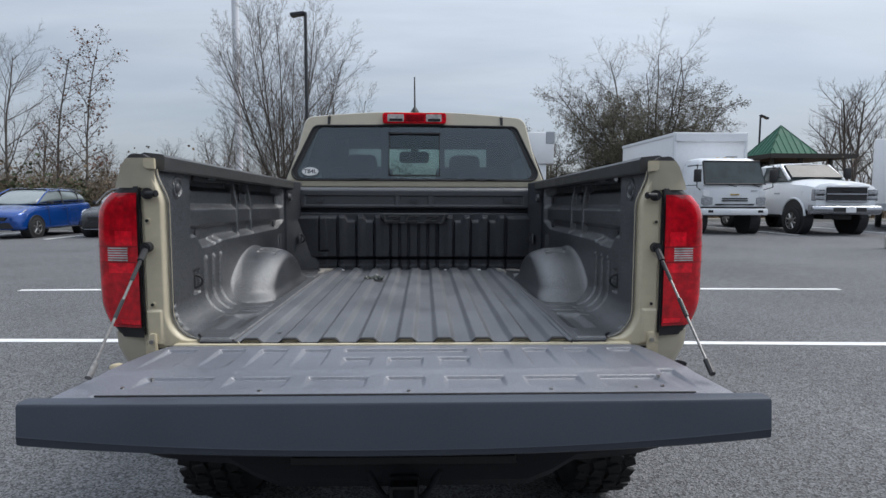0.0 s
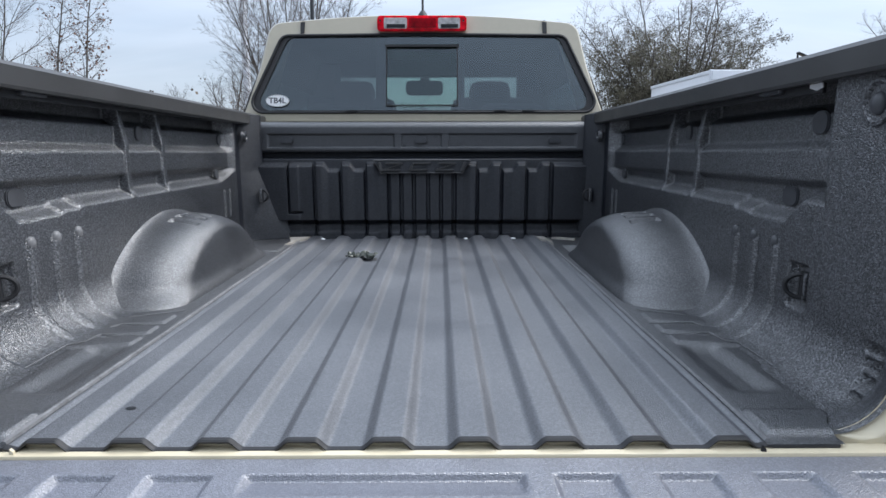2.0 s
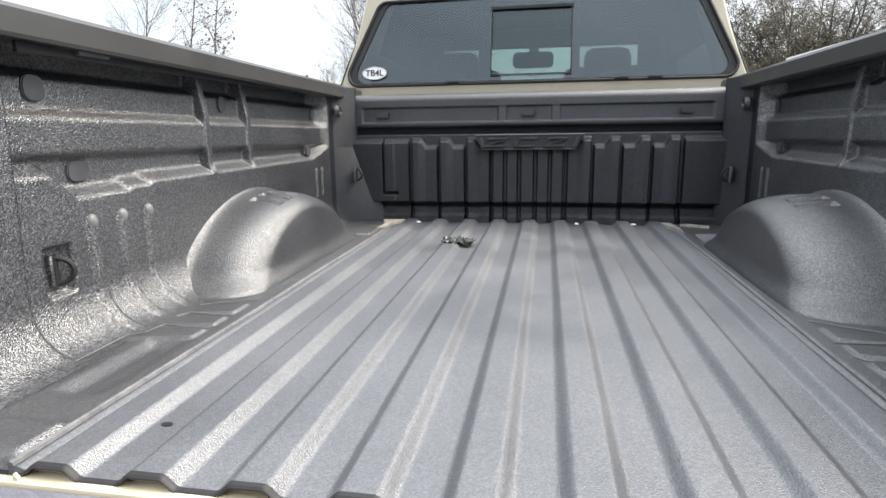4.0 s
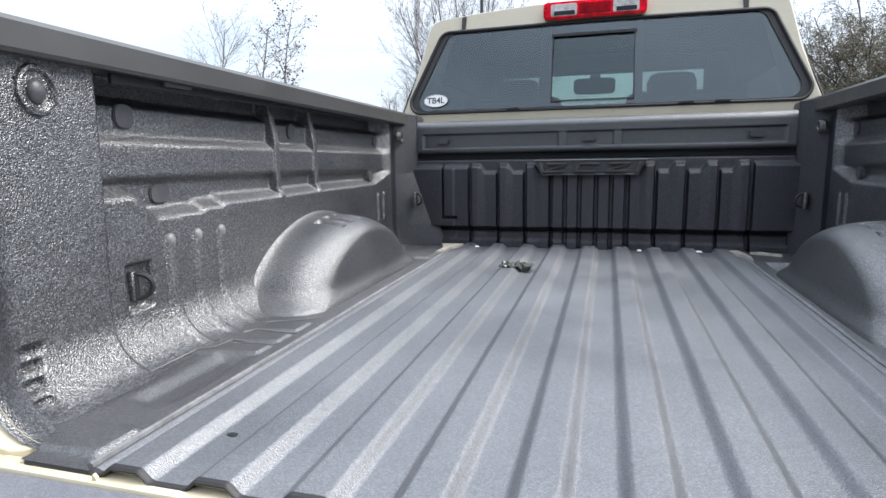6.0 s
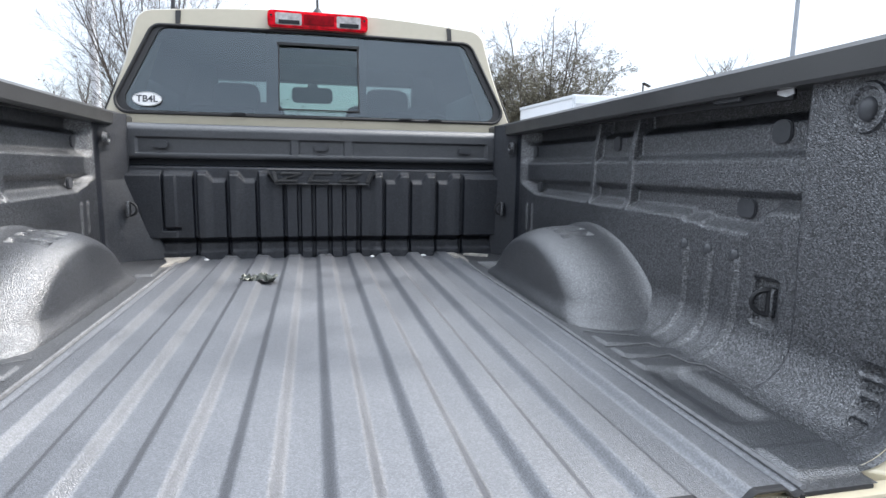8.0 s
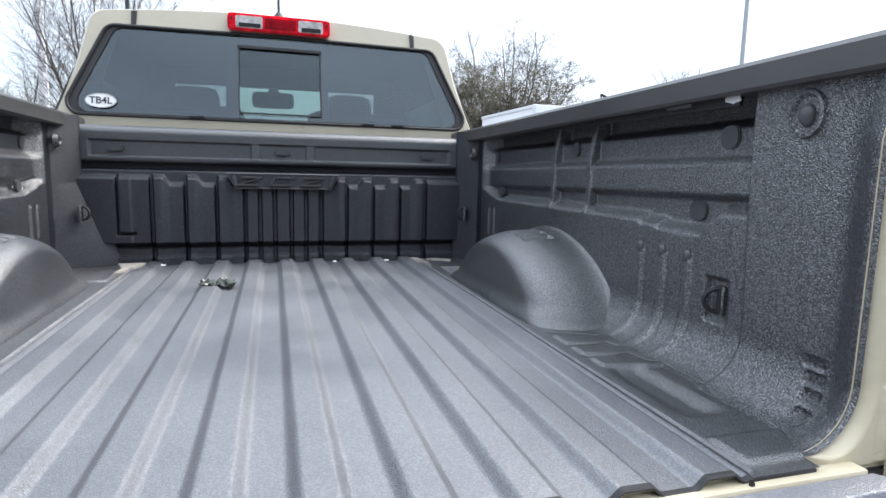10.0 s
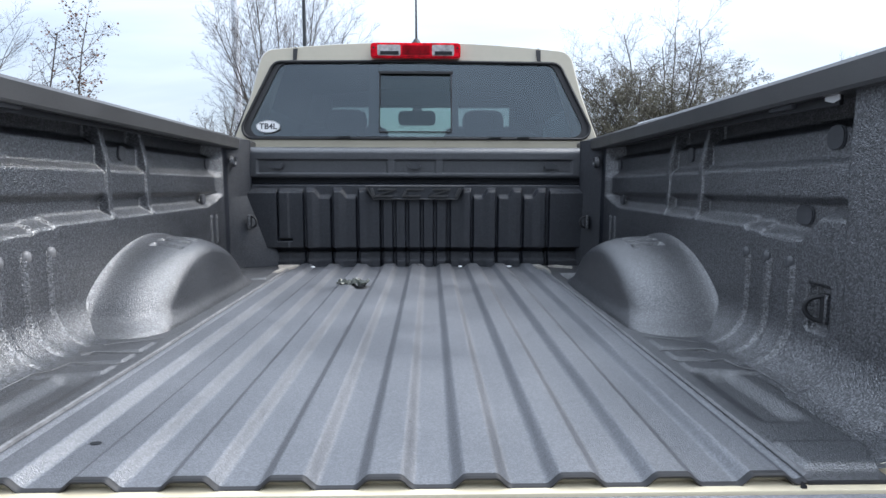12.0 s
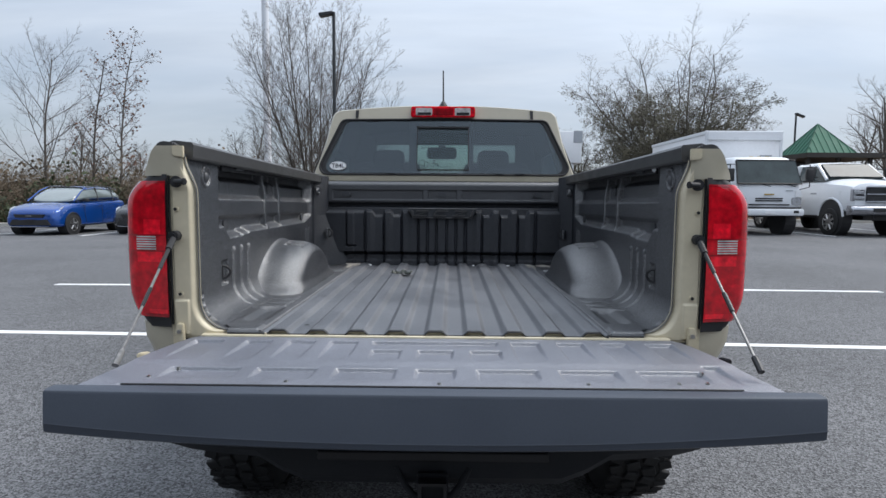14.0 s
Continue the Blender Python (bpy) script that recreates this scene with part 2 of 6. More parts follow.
M_UNDER = pbr("dark_bumper_plastic_and_shade", (0.013, 0.0145, 0.018), 0.7, var=0.2, scale=10, spec=0.35)
M_TYRE = pbr("tyre_rubber", (0.012, 0.012, 0.0125), 0.8, var=0.25, scale=12, bump=0.3, bscale=120)
M_RED = lens_material("red_lens", (0.52, 0.0006, 0.010), 0.10)
M_REDB = lens_material("bright_red_lens", (0.82, 0.004, 0.020))
M_REDD = lens_material("dark_red_lens", (0.30, 0.0005, 0.007))
M_CLEAR = lens_material("clear_lens", (0.52, 0.50, 0.49), 0.12)
M_RGLASS = glass_material("tinted_glass", (0.42, 0.47, 0.47), 0.02, 1.75)
M_SGLASS = glass_material("slider_glass", (0.50, 0.58, 0.56), 0.02, 1.6)
M_WGLASS = glass_material("clear_glass", (0.86, 0.92, 0.90))
M_WHITE = pbr("white_sticker", (0.78, 0.78, 0.78), 0.4, var=0.03)
M_INK = pbr("dark_ink", (0.03, 0.03, 0.04), 0.5)
M_SEAT = pbr("dark_upholstery", (0.022, 0.022, 0.024), 0.8, var=0.2, scale=20, bump=0.2)
M_LINING = pbr("grey_headliner", (0.05, 0.05, 0.05), 0.9, var=0.08, scale=20)
M_BEAD = pbr("worn_bead_and_highlight", (0.16, 0.16, 0.165), 0.5, var=0.45, scale=14, fine=120)
M_SCUFF = pbr("scuffed_pale_metal", (0.36, 0.335, 0.30), 0.45, var=0.5, scale=25, fine=160)
M_FOIL = pbr("crumpled_foil", (0.050, 0.056, 0.048), 0.3, metal=0.3, var=0.95, scale=60)


# ---------------- mesh helpers ----------------
def link_mesh(name, me, mat, parent=None, label=""):
    ob = new(name, me)
    if mat is not None:
        me.materials.append(mat)
    if parent is not None:
        ob.parent = parent
    if label:
        ob["label"] = label
    return ob


def part(name, bm, mat, parent, label="", smooth=False):
    """Links a bmesh as one mesh object under a thing or a part."""
    me = bpy.data.meshes.new(name)
    bmesh.ops.recalc_face_normals(bm, faces=bm.faces)
    bm.to_mesh(me)
    bm.free()
    if smooth:
        me.shade_smooth()
        me.set_sharp_from_angle(angle=radians(38))
    return link_mesh(name, me, mat, parent, label)


def raw(name, verts, faces, mat, parent=None, label="", smooth=True):
    me = bpy.data.meshes.new(name)
    me.from_pydata([tuple(v) for v in verts], [], faces)
    if smooth:
        me.shade_smooth()
    return link_mesh(name, me, mat, parent, label)


def thing(name, at, label, category, group="", rz=0.0):
    e = new(name)
    e.matrix_basis = pose(*at, 0, 0, rz)
    e.empty_display_size = 0.2
    return tagged(e, label, category, group)


def box(x0, x1, y0, y1, z0, z1, bevel=0.0, seg=2, bm=None):
    own = bmesh.new()
    bmesh.ops.create_cube(own, size=1.0)
    for v in own.verts:
        v.co = Vector(((x0 + x1) / 2 + v.co.x * (x1 - x0), (y0 + y1) / 2 + v.co.y * (y1 - y0), (z0 + z1) / 2 + v.co.z * (z1 - z0)))
    if bevel:
        bmesh.ops.bevel(own, geom=own.edges[:], offset=bevel, segments=seg, affect="EDGES", profile=0.5)
    return merged(own, bm)


def merged(own, bm):
    if bm is None:
        return own
    me = bpy.data.meshes.new("tmp")
    own.to_mesh(me)
    own.free()
    bm.from_mesh(me)
    bpy.data.meshes.remove(me)
    return bm


def cyl(p0, p1, r, r2=None, seg=16, bevel=0.0, bm=None):
    own = bmesh.new()
    p0, p1 = Vector(p0), Vector(p1)
    d = p1 - p0
    bmesh.ops.create_cone(own, cap_ends=True, segments=seg, radius1=r, radius2=r if r2 is None else r2, depth=d.length)
    if bevel:
        rim = [e for e in own.edges if abs(e.verts[0].co.z - e.verts[1].co.z) < 1e-6]
        bmesh.ops.bevel(own, geom=rim, offset=bevel, segments=2, affect="EDGES")
    m = Matrix.Translation((p0 + p1) / 2) @ d.to_track_quat("Z", "Y").to_matrix().to_4x4()
    bmesh.ops.transform(own, matrix=m, verts=own.verts)
    return merged(own, bm)


def ball(c, rx, ry, rz, seg=16, bm=None):
    own = bmesh.new()
    bmesh.ops.create_uvsphere(own, u_segments=seg, v_segments=seg // 2 + 2, radius=1.0)
    for v in own.verts:
        v.co = Vector((c[0] + v.co.x * rx, c[1] + v.co.y * ry, c[2] + v.co.z * rz))
    return merged(own, bm)


def loft(rings, caps=True, closed=True, bm=None):
    """Skins rings of equally many points; caps close the ends."""
    own = bmesh.new()
    vs = [[own.verts.new(p) for p in r] for r in rings]
    k = len(vs[0])
    for a, b in zip(vs, vs[1:]):
        for i in range(k if closed else k - 1):
            j = (i + 1) % k
            own.faces.new((a[i], a[j], b[j], b[i]))
    if caps:
        own.faces.new(vs[0][::-1])
        own.faces.new(vs[-1])
    return merged(own, bm)


def tube(points, r, seg=8, bm=None):
    pts = [Vector(p) for p in points]
    rings = []
    for i, p in enumerate(pts):
        d = (pts[min(i + 1, len(pts) - 1)] - pts[max(i - 1, 0)]).normalized()
        a = d.orthogonal().normalized() if i == 0 else (a - d * a.dot(d)).normalized()
        b = d.cross(a)
        rings.append([p + r * (a * math.cos(t) + b * math.sin(t)) for t in (2 * math.pi * s / seg for s in range(seg))])
    return loft(rings, bm=bm)


def prism(outline, y0, y1, axis="y", bevel=0.0, bm=None):
    """A flat outline of (u, v) pairs, pushed from y0 to y1 along an axis."""
    own = bmesh.new()
    put = {"y": lambda u, v, w: (u, w, v), "x": lambda u, v, w: (w, u, v), "z": lambda u, v, w: (u, v, w)}[axis]
    a = [own.verts.new(put(u, v, y0)) for u, v in outline]
    b = [own.verts.new(put(u, v, y1)) for u, v in outline]
    n = len(a)
    own.faces.new(a[::-1])
    own.faces.new(b)
    for i in range(n):
        own.faces.new((a[i], a[(i + 1) % n], b[(i + 1) % n], b[i]))
    bmesh.ops.recalc_face_normals(own, faces=own.faces)
    if bevel:
        bmesh.ops.bevel(own, geom=own.edges[:], offset=bevel, segments=2, affect="EDGES")
    return merged(own, bm)


def rounded(x0, x1, z0, z1, r, k=5):
    """Outline of a rectangle with rounded corners."""
    pts = []
    for cx, cz, a0 in ((x1 - r, z1 - r, 0), (x0 + r, z1 - r, 90), (x0 + r, z0 + r, 180), (x1 - r, z0 + r, 270)):
        for i in range(k + 1):
            a = radians(a0 + 90 * i / k)
            pts.append((cx + r * math.cos(a), cz + r * math.sin(a)))
    return pts


def sheet(name, us, vs, fn, mat, parent, label=""):
    """A smooth sheet over two parameter rows; fn takes the two grids and gives x, y, z."""
    u, v = np.meshgrid(np.asarray(us, float), np.asarray(vs, float), indexing="ij")
    x, y, z = fn(u, v)
    co = np.stack([x + 0 * u, y + 0 * u, z + 0 * u], -1).reshape(-1, 3)
    nu, nv = u.shape
    idx = np.arange(nu * nv).reshape(nu, nv)
    q = np.stack([idx[:-1, :-1], idx[1:, :-1], idx[1:, 1:], idx[:-1, 1:]], -1).reshape(-1, 4)
    me = bpy.data.meshes.new(name)
    me.from_pydata(co.tolist(), [], q.tolist())
    me.shade_smooth()
    return link_mesh(name, me, mat, parent, label)


def ss(a, b, t):
    """Smooth step of t from a to b."""
    f = np.clip((t - a) / (b - a), 0, 1)
    return f * f * (3 - 2 * f)


def bar(t, a, b, e):
    """1 inside a..b, falling to 0 over e outside."""
    return ss(a - e, a, t) * (1 - ss(b, b + e, t))


def pad(u, v, u0, u1, v0, v1, e):
    return bar(u, u0, u1, e) * bar(v, v0, v1, e)


# ---------------- the pickup truck ----------------
FZ = 0.877                      # floor between the ridges
BOARD_Y = 1.65                  # front board of the bed
truck = thing("pickup_truck", (0, 0, 0), "sand-coloured pickup truck with its tailgate lowered, black lined bed", "pickup truck")

RIDGES = [-0.431 + 0.1082 * k for k in range(9)]


def ridge_height(x):
    h = 0 * x
    for c in RIDGES:
        t = np.clip((0.0355 - np.abs(x - c)) / 0.0185, 0, 1)
        h = h + t * t * (2.7 - 1.7 * t)                 # tight root and soft shoulder
    return 0.0130 * h


fx = np.linspace(-0.478, 0.478, 480)
fy = np.unique(np.concatenate([np.linspace(0.0, 0.03, 7), np.linspace(0.03, 0.108, 8), np.linspace(0.11, 0.14, 13), np.linspace(0.145, BOARD_Y + 0.01, 60)]))
bed_floor = sheet("bed_floor", fx, fy, lambda x, y: (x, y, FZ + ridge_height(x) + 0.0045 * ss(0.460, 0.478, np.abs(x))), M_FLOOR, truck, "ridged bed floor with sprayed lining, toned lighter for skylight")
sheet("drain_hole", np.linspace(0, 1, 4), np.linspace(0, 2 * math.pi, 25), lambda r, a: (-0.381 + 0.0075 * r * np.cos(a), 0.116 + 0.0045 * r * np.sin(a), FZ + 0.0012 + ridge_height(-0.381 + 0.0075 * r * np.cos(a))), M_UNDER, bed_floor, "small dark drain hole")
# worn rolled rear lip of the floor, following the ridges
lip = bmesh.new()
rows = []
for x in np.linspace(-0.478, 0.478, 360):
    h = float(ridge_height(np.array(x))) + 0.0045 * float(ss(0.460, 0.478, abs(x)))
    rows.append([(x, 0.005, FZ + h + 0.0012), (x, -0.001, FZ + h + 0.001), (x, -0.003, FZ + h - 0.001), (x, -0.002, FZ + h - 0.0038), (x, 0.004, FZ + h - 0.0042)])
part("floor_lip", loft(rows), M_BLACK, bed_floor, "dark rolled rear lip of the floor", smooth=True)
plate_rows = []
for x in np.linspace(-0.476, 0.476, 300):
    h = float(ridge_height(np.array(x))) - 0.0040
    plate_rows.append([(x, 0.014, FZ + h), (x, 0.010, FZ + h), (x, 0.010, 0.866), (x, 0.014, 0.866)])
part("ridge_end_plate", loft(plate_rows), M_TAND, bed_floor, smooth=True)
for s in (-1, 1):
    part("seam_bead", tube([(s * (0.4815 + 0.0008 * math.sin(9 * y)), y, 0.8835) for y in np.linspace(0.004, 1.60, 40)], 0.0042, 6), M_BEAD, bed_floor, "worn bead along the floor seam", smooth=True)
# lining worn through at the front corners and on the ridge ends
for pts in ([(-0.540, 1.628), (-0.455, 1.634), (-0.486, 1.52), (-0.512, 1.44), (-0.508, 1.53)], [(0.442, 1.638), (0.486, 1.630), (0.500, 1.54), (0.492, 1.45), (0.484, 1.52)], [(0.512, 1.606), (0.548, 1.614), (0.602, 1.572), (0.596, 1.563), (0.556, 1.588)]):
    part("worn_patch", prism(pts, 0.878, 0.8890, "z", bevel=0.001), M_SCUFF, bed_floor, "pale scuffed corner where the lining wore away")
for c in RIDGES[1:8]:
    part("worn_ridge_end", prism([(c - 0.014, 1.604), (c + 0.018, 1.600), (c + 0.020, 1.618), (c - 0.012, 1.620)], FZ + 0.008, FZ + 0.0142, "z", bevel=0.001), M_BEAD, bed_floor)
# torn scraps of lining that stick out at the rear edge
for x in (-0.463, 0.470):
    part("lining_scrap", prism([(x - 0.004, 0.868), (x + 0.004, 0.866), (x + 0.003, 0.880), (x - 0.001, 0.884)], -0.010, -0.006), M_TAND if x < 0 else M_BLACK, bed_floor)


def slope(y):
    """The side mouldings run slightly down towards the cab."""
    return -0.013 * (y - 0.3)


def wall_x(y, z, left):
    """Half-width of the bed lining at a place along it and a height."""
    f = z - slope(y)                                   # height along the mouldings
    lower = 0.703
    # upper recess with its stepped mouldings
    up = 0.737 - 0.018 * ss(1.176, 1.192, f) + 0.020 * ss(1.240, 1.264, f) + 0.026 * ss(1.302, 1.326, f)
    for c in (0.800, 0.993):
        post = bar(y, c - 0.008, c + 0.008, 0.005)      # upright posts stand straight across the mouldings
        up = up * (1 - post) + np.minimum(up, 0.714 + 0.012 * ss(1.25, 1.34, f)) * post
    # ledge: lower in the pocket near the tailgate, raised at its ends
    ledge = 1.138 - 0.006 * bar(y, 0.385, 0.500, 0.016) - 0.006 * bar(y, 0.385, 0.560, 0.016) + 0.028 * (1 - ss(0.335, 0.375, y)) + 0.012 * ss(1.37, 1.44, y) + 0.02 * ss(1.43, 1.52, y)
    inner = lower + (up - lower) * ss(ledge - 0.016, ledge + 0.010, z)
    # rear pillar, proud of the recess and rounded towards the tailgate
    pil = 0.692 - (0.037 - 0.030 * ss(1.262, 1.360, z)) * (1 - ss(0.0, 0.085, y - 0.028)) ** 1.5
    edge = 0.258 + 0.014 * ss(0.95, 1.30, z)
    k = ss(edge - 0.006, edge + 0.006, y)
    w = pil * (1 - k) + inner * k
    # front corner
    gus = np.clip((1.155 - z) / 0.27, 0, 1) * (0.115 if left else 0.012)
    front = 0.700 - (0.062 + gus) * np.clip((y - 1.57) / 0.08, 0, 1)
    k = ss(1.485, 1.535, y)
    w = w * (1 - k) + front * k
    # three upright beads ahead of the pillar, two beside the front corner
    for c in (0.405, 0.478, 0.549):
        w = w - 0.0068 * bar(y, c - 0.007, c + 0.007, 0.007) * (1 - ss(1.066, 1.082, z))
    for c in (1.405, 1.455):
        w = w - 0.005 * bar(y, c - 0.006, c + 0.006, 0.006) * (1 - ss(1.085, 1.098, z)) * ss(0.99, 1.0, z)
    # tie-down recess and vent slots
    w = w + 0.016 * pad(y, z, 0.304, 0.352, 0.968, 1.040, 0.005)
    for i in range(4):
        zc = 0.890 + 0.0225 * i
        w = w + 0.014 * pad(y, z, 0.085 + 0.006 * i, 0.112 + 0.006 * i, zc, zc + 0.009, 0.004)
    # cove into the floor
    r = 0.085
    d = np.clip(0.882 + r - z, 0, r)
    return w - (r - np.sqrt(np.maximum(r * r - d * d, 0))) * (1 - ss(1.50, 1.60, y))


def side_lining(s):
    left = s < 0
    ys = np.unique(np.concatenate([np.linspace(0.021, 0.62, 220), np.linspace(0.62, 1.66, 230), np.linspace(0.788, 0.812, 25), np.linspace(0.981, 1.005, 25)]))
    ts = np.unique(np.concatenate([np.linspace(0.0, 0.085, 34), np.linspace(0.085, 0.486, 122)]))
    zs = 0.882 + ts
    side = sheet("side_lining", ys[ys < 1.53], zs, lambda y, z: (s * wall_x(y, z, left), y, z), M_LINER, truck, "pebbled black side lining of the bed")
    sheet("front_corner", ys[ys >= ys[ys < 1.53][-1] - 1e-6], zs, lambda y, z: (s * wall_x(y, z, left), y, z), M_BOARD, side, "black front corner of the bed, shade put into its colour")

    # the strip of floor between the cove and the ridged sheet
    def strip(u, y):
        x1 = wall_x(y, 0.882 + 0 * y, left) + 0.008
        x = 0.478 + (x1 - 0.478) * u
        z = 0.8815 + 0 * x
        z = z - 0.010 * pad(x, y, 0.542, 0.562, 0.185, 0.340, 0.036)
        z = z + 0.006 * pad(x, y, 0.50, 0.60, 0.03, 0.085, 0.012)
        # flat raised steps where the upright beads run out over the floor
        for a, b in ((0.512, 0.565), (0.444, 0.487), (0.380, 0.418)):
            z = z + 0.0045 * pad(x, y - 0.22 * (0.60 - x), 0.520, 0.640, a - 0.02, b - 0.02, 0.007)
        if left:
            z = z + 0.006 * pad(x, y, 0.51, 0.55, 1.34, 1.60, 0.012)
        else:
            z = z - 0.05 * pad(x, y, 0.530, 0.60, 1.300, 1.450, 0.006)
        return s * x, y, z

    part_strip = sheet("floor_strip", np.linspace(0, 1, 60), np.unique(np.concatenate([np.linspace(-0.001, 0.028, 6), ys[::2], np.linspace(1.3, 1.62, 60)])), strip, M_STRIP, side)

    # near-black plate carries the shade inside the floor pocket
    if not left:
        part("pocket_shade", box(0.533, 0.597, 1.303, 1.447, 0.829, 0.8365, 0.002), M_UNDER, part_strip, "dark plate standing for the shade in the floor pocket")
    for pts in (((0.515, 0.603), (0.560, 0.578), (0.596, 0.562), (0.604, 0.536)), ((0.508, 0.498), (0.560, 0.496), (0.596, 0.492), (0.606, 0.466)), ((0.510, 0.440), (0.520, 0.425), (0.600, 0.424), (0.606, 0.378), (0.628, 0.362), (0.634, 0.21), (0.616, 0.096))):
        zs_ = [float(strip(np.array((a - 0.478) / (float(wall_x(np.array(b), np.array(0.882), left)) + 0.008 - 0.478)), np.array(b))[2]) for a, b in pts]
        part("worn_edge", tube([(s * a, b, z + 0.0012) for (a, b), z in zip(pts, zs_)], 0.0008 if left else 0.0011, 6), M_BEAD, part_strip, "pale worn edge of the lining", smooth=True)
    part("strip_lip", box(min(s * 0.479, s * 0.572), max(s * 0.479, s * 0.572), -0.002, 0.003, 0.871, 0.8813, 0.002), M_BLACK, part_strip, smooth=True)

    # wheel arch: a half-ellipse standing out from the wall, with a broad rounded shoulder
    reach = 0.160 if left else 0.184
    prof = [(1.13, -0.008), (1.075, -0.003), (1.035, 0.004), (1.012, 0.014), (1.0, 0.030), (0.995, 0.052)]
    prof += [(0.735 + 0.258 * math.cos(a), 0.058 + (reach - 0.058) * math.sin(a)) for a in np.linspace(0.08, math.pi / 2, 9)]
    prof += [(0.66, reach + 0.0015), (0.42, reach + 0.003), (0.0, reach + 0.004)]
    us = np.linspace(0, len(prof) - 1, 120)
    rho = np.interp(us, range(len(prof)), [p[0] for p in prof])
    dep = np.interp(us, range(len(prof)), [p[1] for p in prof])
    rho, dep = (np.convolve(np.pad(a, 3, mode="edge"), np.ones(7) / 7, mode="valid") for a in (rho, dep))
    rho[-1] = 0.0
    th = np.linspace(-0.10, math.pi + 0.10, 400)

    def arch(i, a):
        r, d = rho[i.astype(int)], dep[i.astype(int)]
        ca, sa = np.sign(np.cos(a)) * np.abs(np.cos(a)) ** 1.10, np.sign(np.sin(a)) * np.abs(np.sin(a)) ** 1.16
        y = 0.962 - np.where(np.cos(a) > 0, 0.335, 0.350) * r * ca
        z = 0.876 + 0.188 * r * sa
        # short steps pressed into the crown
        for k in range(3):
            z = z - 0.011 * bar(y, 0.868 + 0.046 * k, 0.890 + 0.046 * k, 0.004) * bar(d, 0.050, 0.115, 0.008) * ss(0.6, 0.8, np.sin(a))
        # the foot runs out softly over the floor strip
        foot = 1 - ss(0.878, 0.935, z)
        y = y - 0.040 * foot ** 2 * np.sign(np.cos(a)) * ss(0.25, 0.6, np.abs(np.cos(a)))
        return s * (0.705 - d - 0.016 * foot ** 2 * ss(0.05, 0.12, d)), y, z

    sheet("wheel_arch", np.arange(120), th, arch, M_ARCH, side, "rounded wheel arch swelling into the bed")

    def plug(y, z, w, h):
        o = rounded(-w / 2, w / 2, -h / 2, h / 2, min(w, h) * 0.38)
        bm = prism(o, -0.003, 0.0048, "x", bevel=0.002)
        x = float(wall_x(y, z + np.linspace(-h, h, 9) / 2, left).min())   # seated on the proudest line below it
        bmesh.ops.transform(bm, matrix=Matrix.Translation((s * x, y, z)) @ Matrix.Diagonal((-s, 1, 1, 1)), verts=bm.verts)
        p = part("plug", bm, M_PLUG, side, "smooth plastic hole plug", smooth=True)
        return p

    plug(0.362, 1.290, 0.043, 0.041)
    plug(0.425, 1.156, 0.047, 0.037)
    plug(0.905, 1.284, 0.036, 0.038)
    plug(1.470, 1.272, 0.034, 0.036)
    plug(1.375, 1.152, 0.034, 0.034)
    # domed buffer in a dished ring on the rear pillar
    x = 0.690
    part("buffer_ring", loft([[(s * (x - dx), 0.170 + r * math.cos(t), 1.312 + r * 1.15 * math.sin(t)) for t in np.linspace(0, 2 * math.pi, 28)[:-1]] for dx, r in ((-0.004, 0.032), (0.003, 0.029), (0.004, 0.025), (-0.002, 0.021))], caps=False), M_LINER, side, smooth=True)
    part("buffer_dome", ball((s * 0.692, 0.170, 1.310), 0.010, 0.0135, 0.017), M_PLUG, side, smooth=True)
    # left heads are paler: highlight and wear both put into the colour
    for c in (0.405, 0.478, 0.549):
        part("bead_head", ball((s * 0.7015, c, 1.072), 0.008, 0.0115, 0.013, 12), M_BEAD if left else M_PLUG, side, smooth=True)
    # small round boss at the head of the front corner
    part("corner_boss", loft([[(s * (0.664 - dx), 1.575 + r * math.cos(t), 1.285 + r * math.sin(t)) for t in np.linspace(0, 2 * math.pi, 20)[:-1]] for dx, r in ((-0.02, 0.022), (-0.006, 0.019), (-0.006, 0.012), (-0.012, 0.010))], caps=False), M_LINER, side, smooth=True)

    # tie-down rings
    def ring(y, z, x, dy):
        hold = part("tie_down_plate", box(min(s * x, s * (x + 0.012)), max(s * x, s * (x + 0.012)), y - 0.010, y + 0.010, z - 0.026, z + 0.026, 0.004), M_LINER, side, smooth=True)
        pts = [(s * (x - 0.022 * math.sin(t)), y + dy * math.sin(t), z + 0.021 * math.cos(t)) for t in np.linspace(-0.15, math.pi + 0.15, 14)]
        part("tie_down_ring", tube(pts, 0.0042, 8), M_BLACK, hold, "black steel tie-down ring", smooth=True)
        part("tie_down_pin", cyl((s * (x + 0.002), y, z - 0.024), (s * (x + 0.002), y, z + 0.024), 0.005), M_BLACK, hold)

    ring(0.328, 1.004, 0.711, 0.012)
    ring(1.60, 1.058, 0.652 if not left else 0.628, -0.006)
    # underside lamp or clip below the rail
    return side


side_lining(-1)
side_lining(1)

# ---- front board ----
# grooves of the board: place, and the side on which its raised panel stands
GROOVES = [(-0.432, 1, 0.104), (-0.328, 1, 0.099), (-0.229, 1, 0.092), (0.218, -1, 0.090), (0.315, -1, 0.097), (0.415, -1, 0.100), (0.511, -1, 0.096)]
SLOTS = (-0.136, -0.086, -0.036, 0.021, 0.072, 0.123)


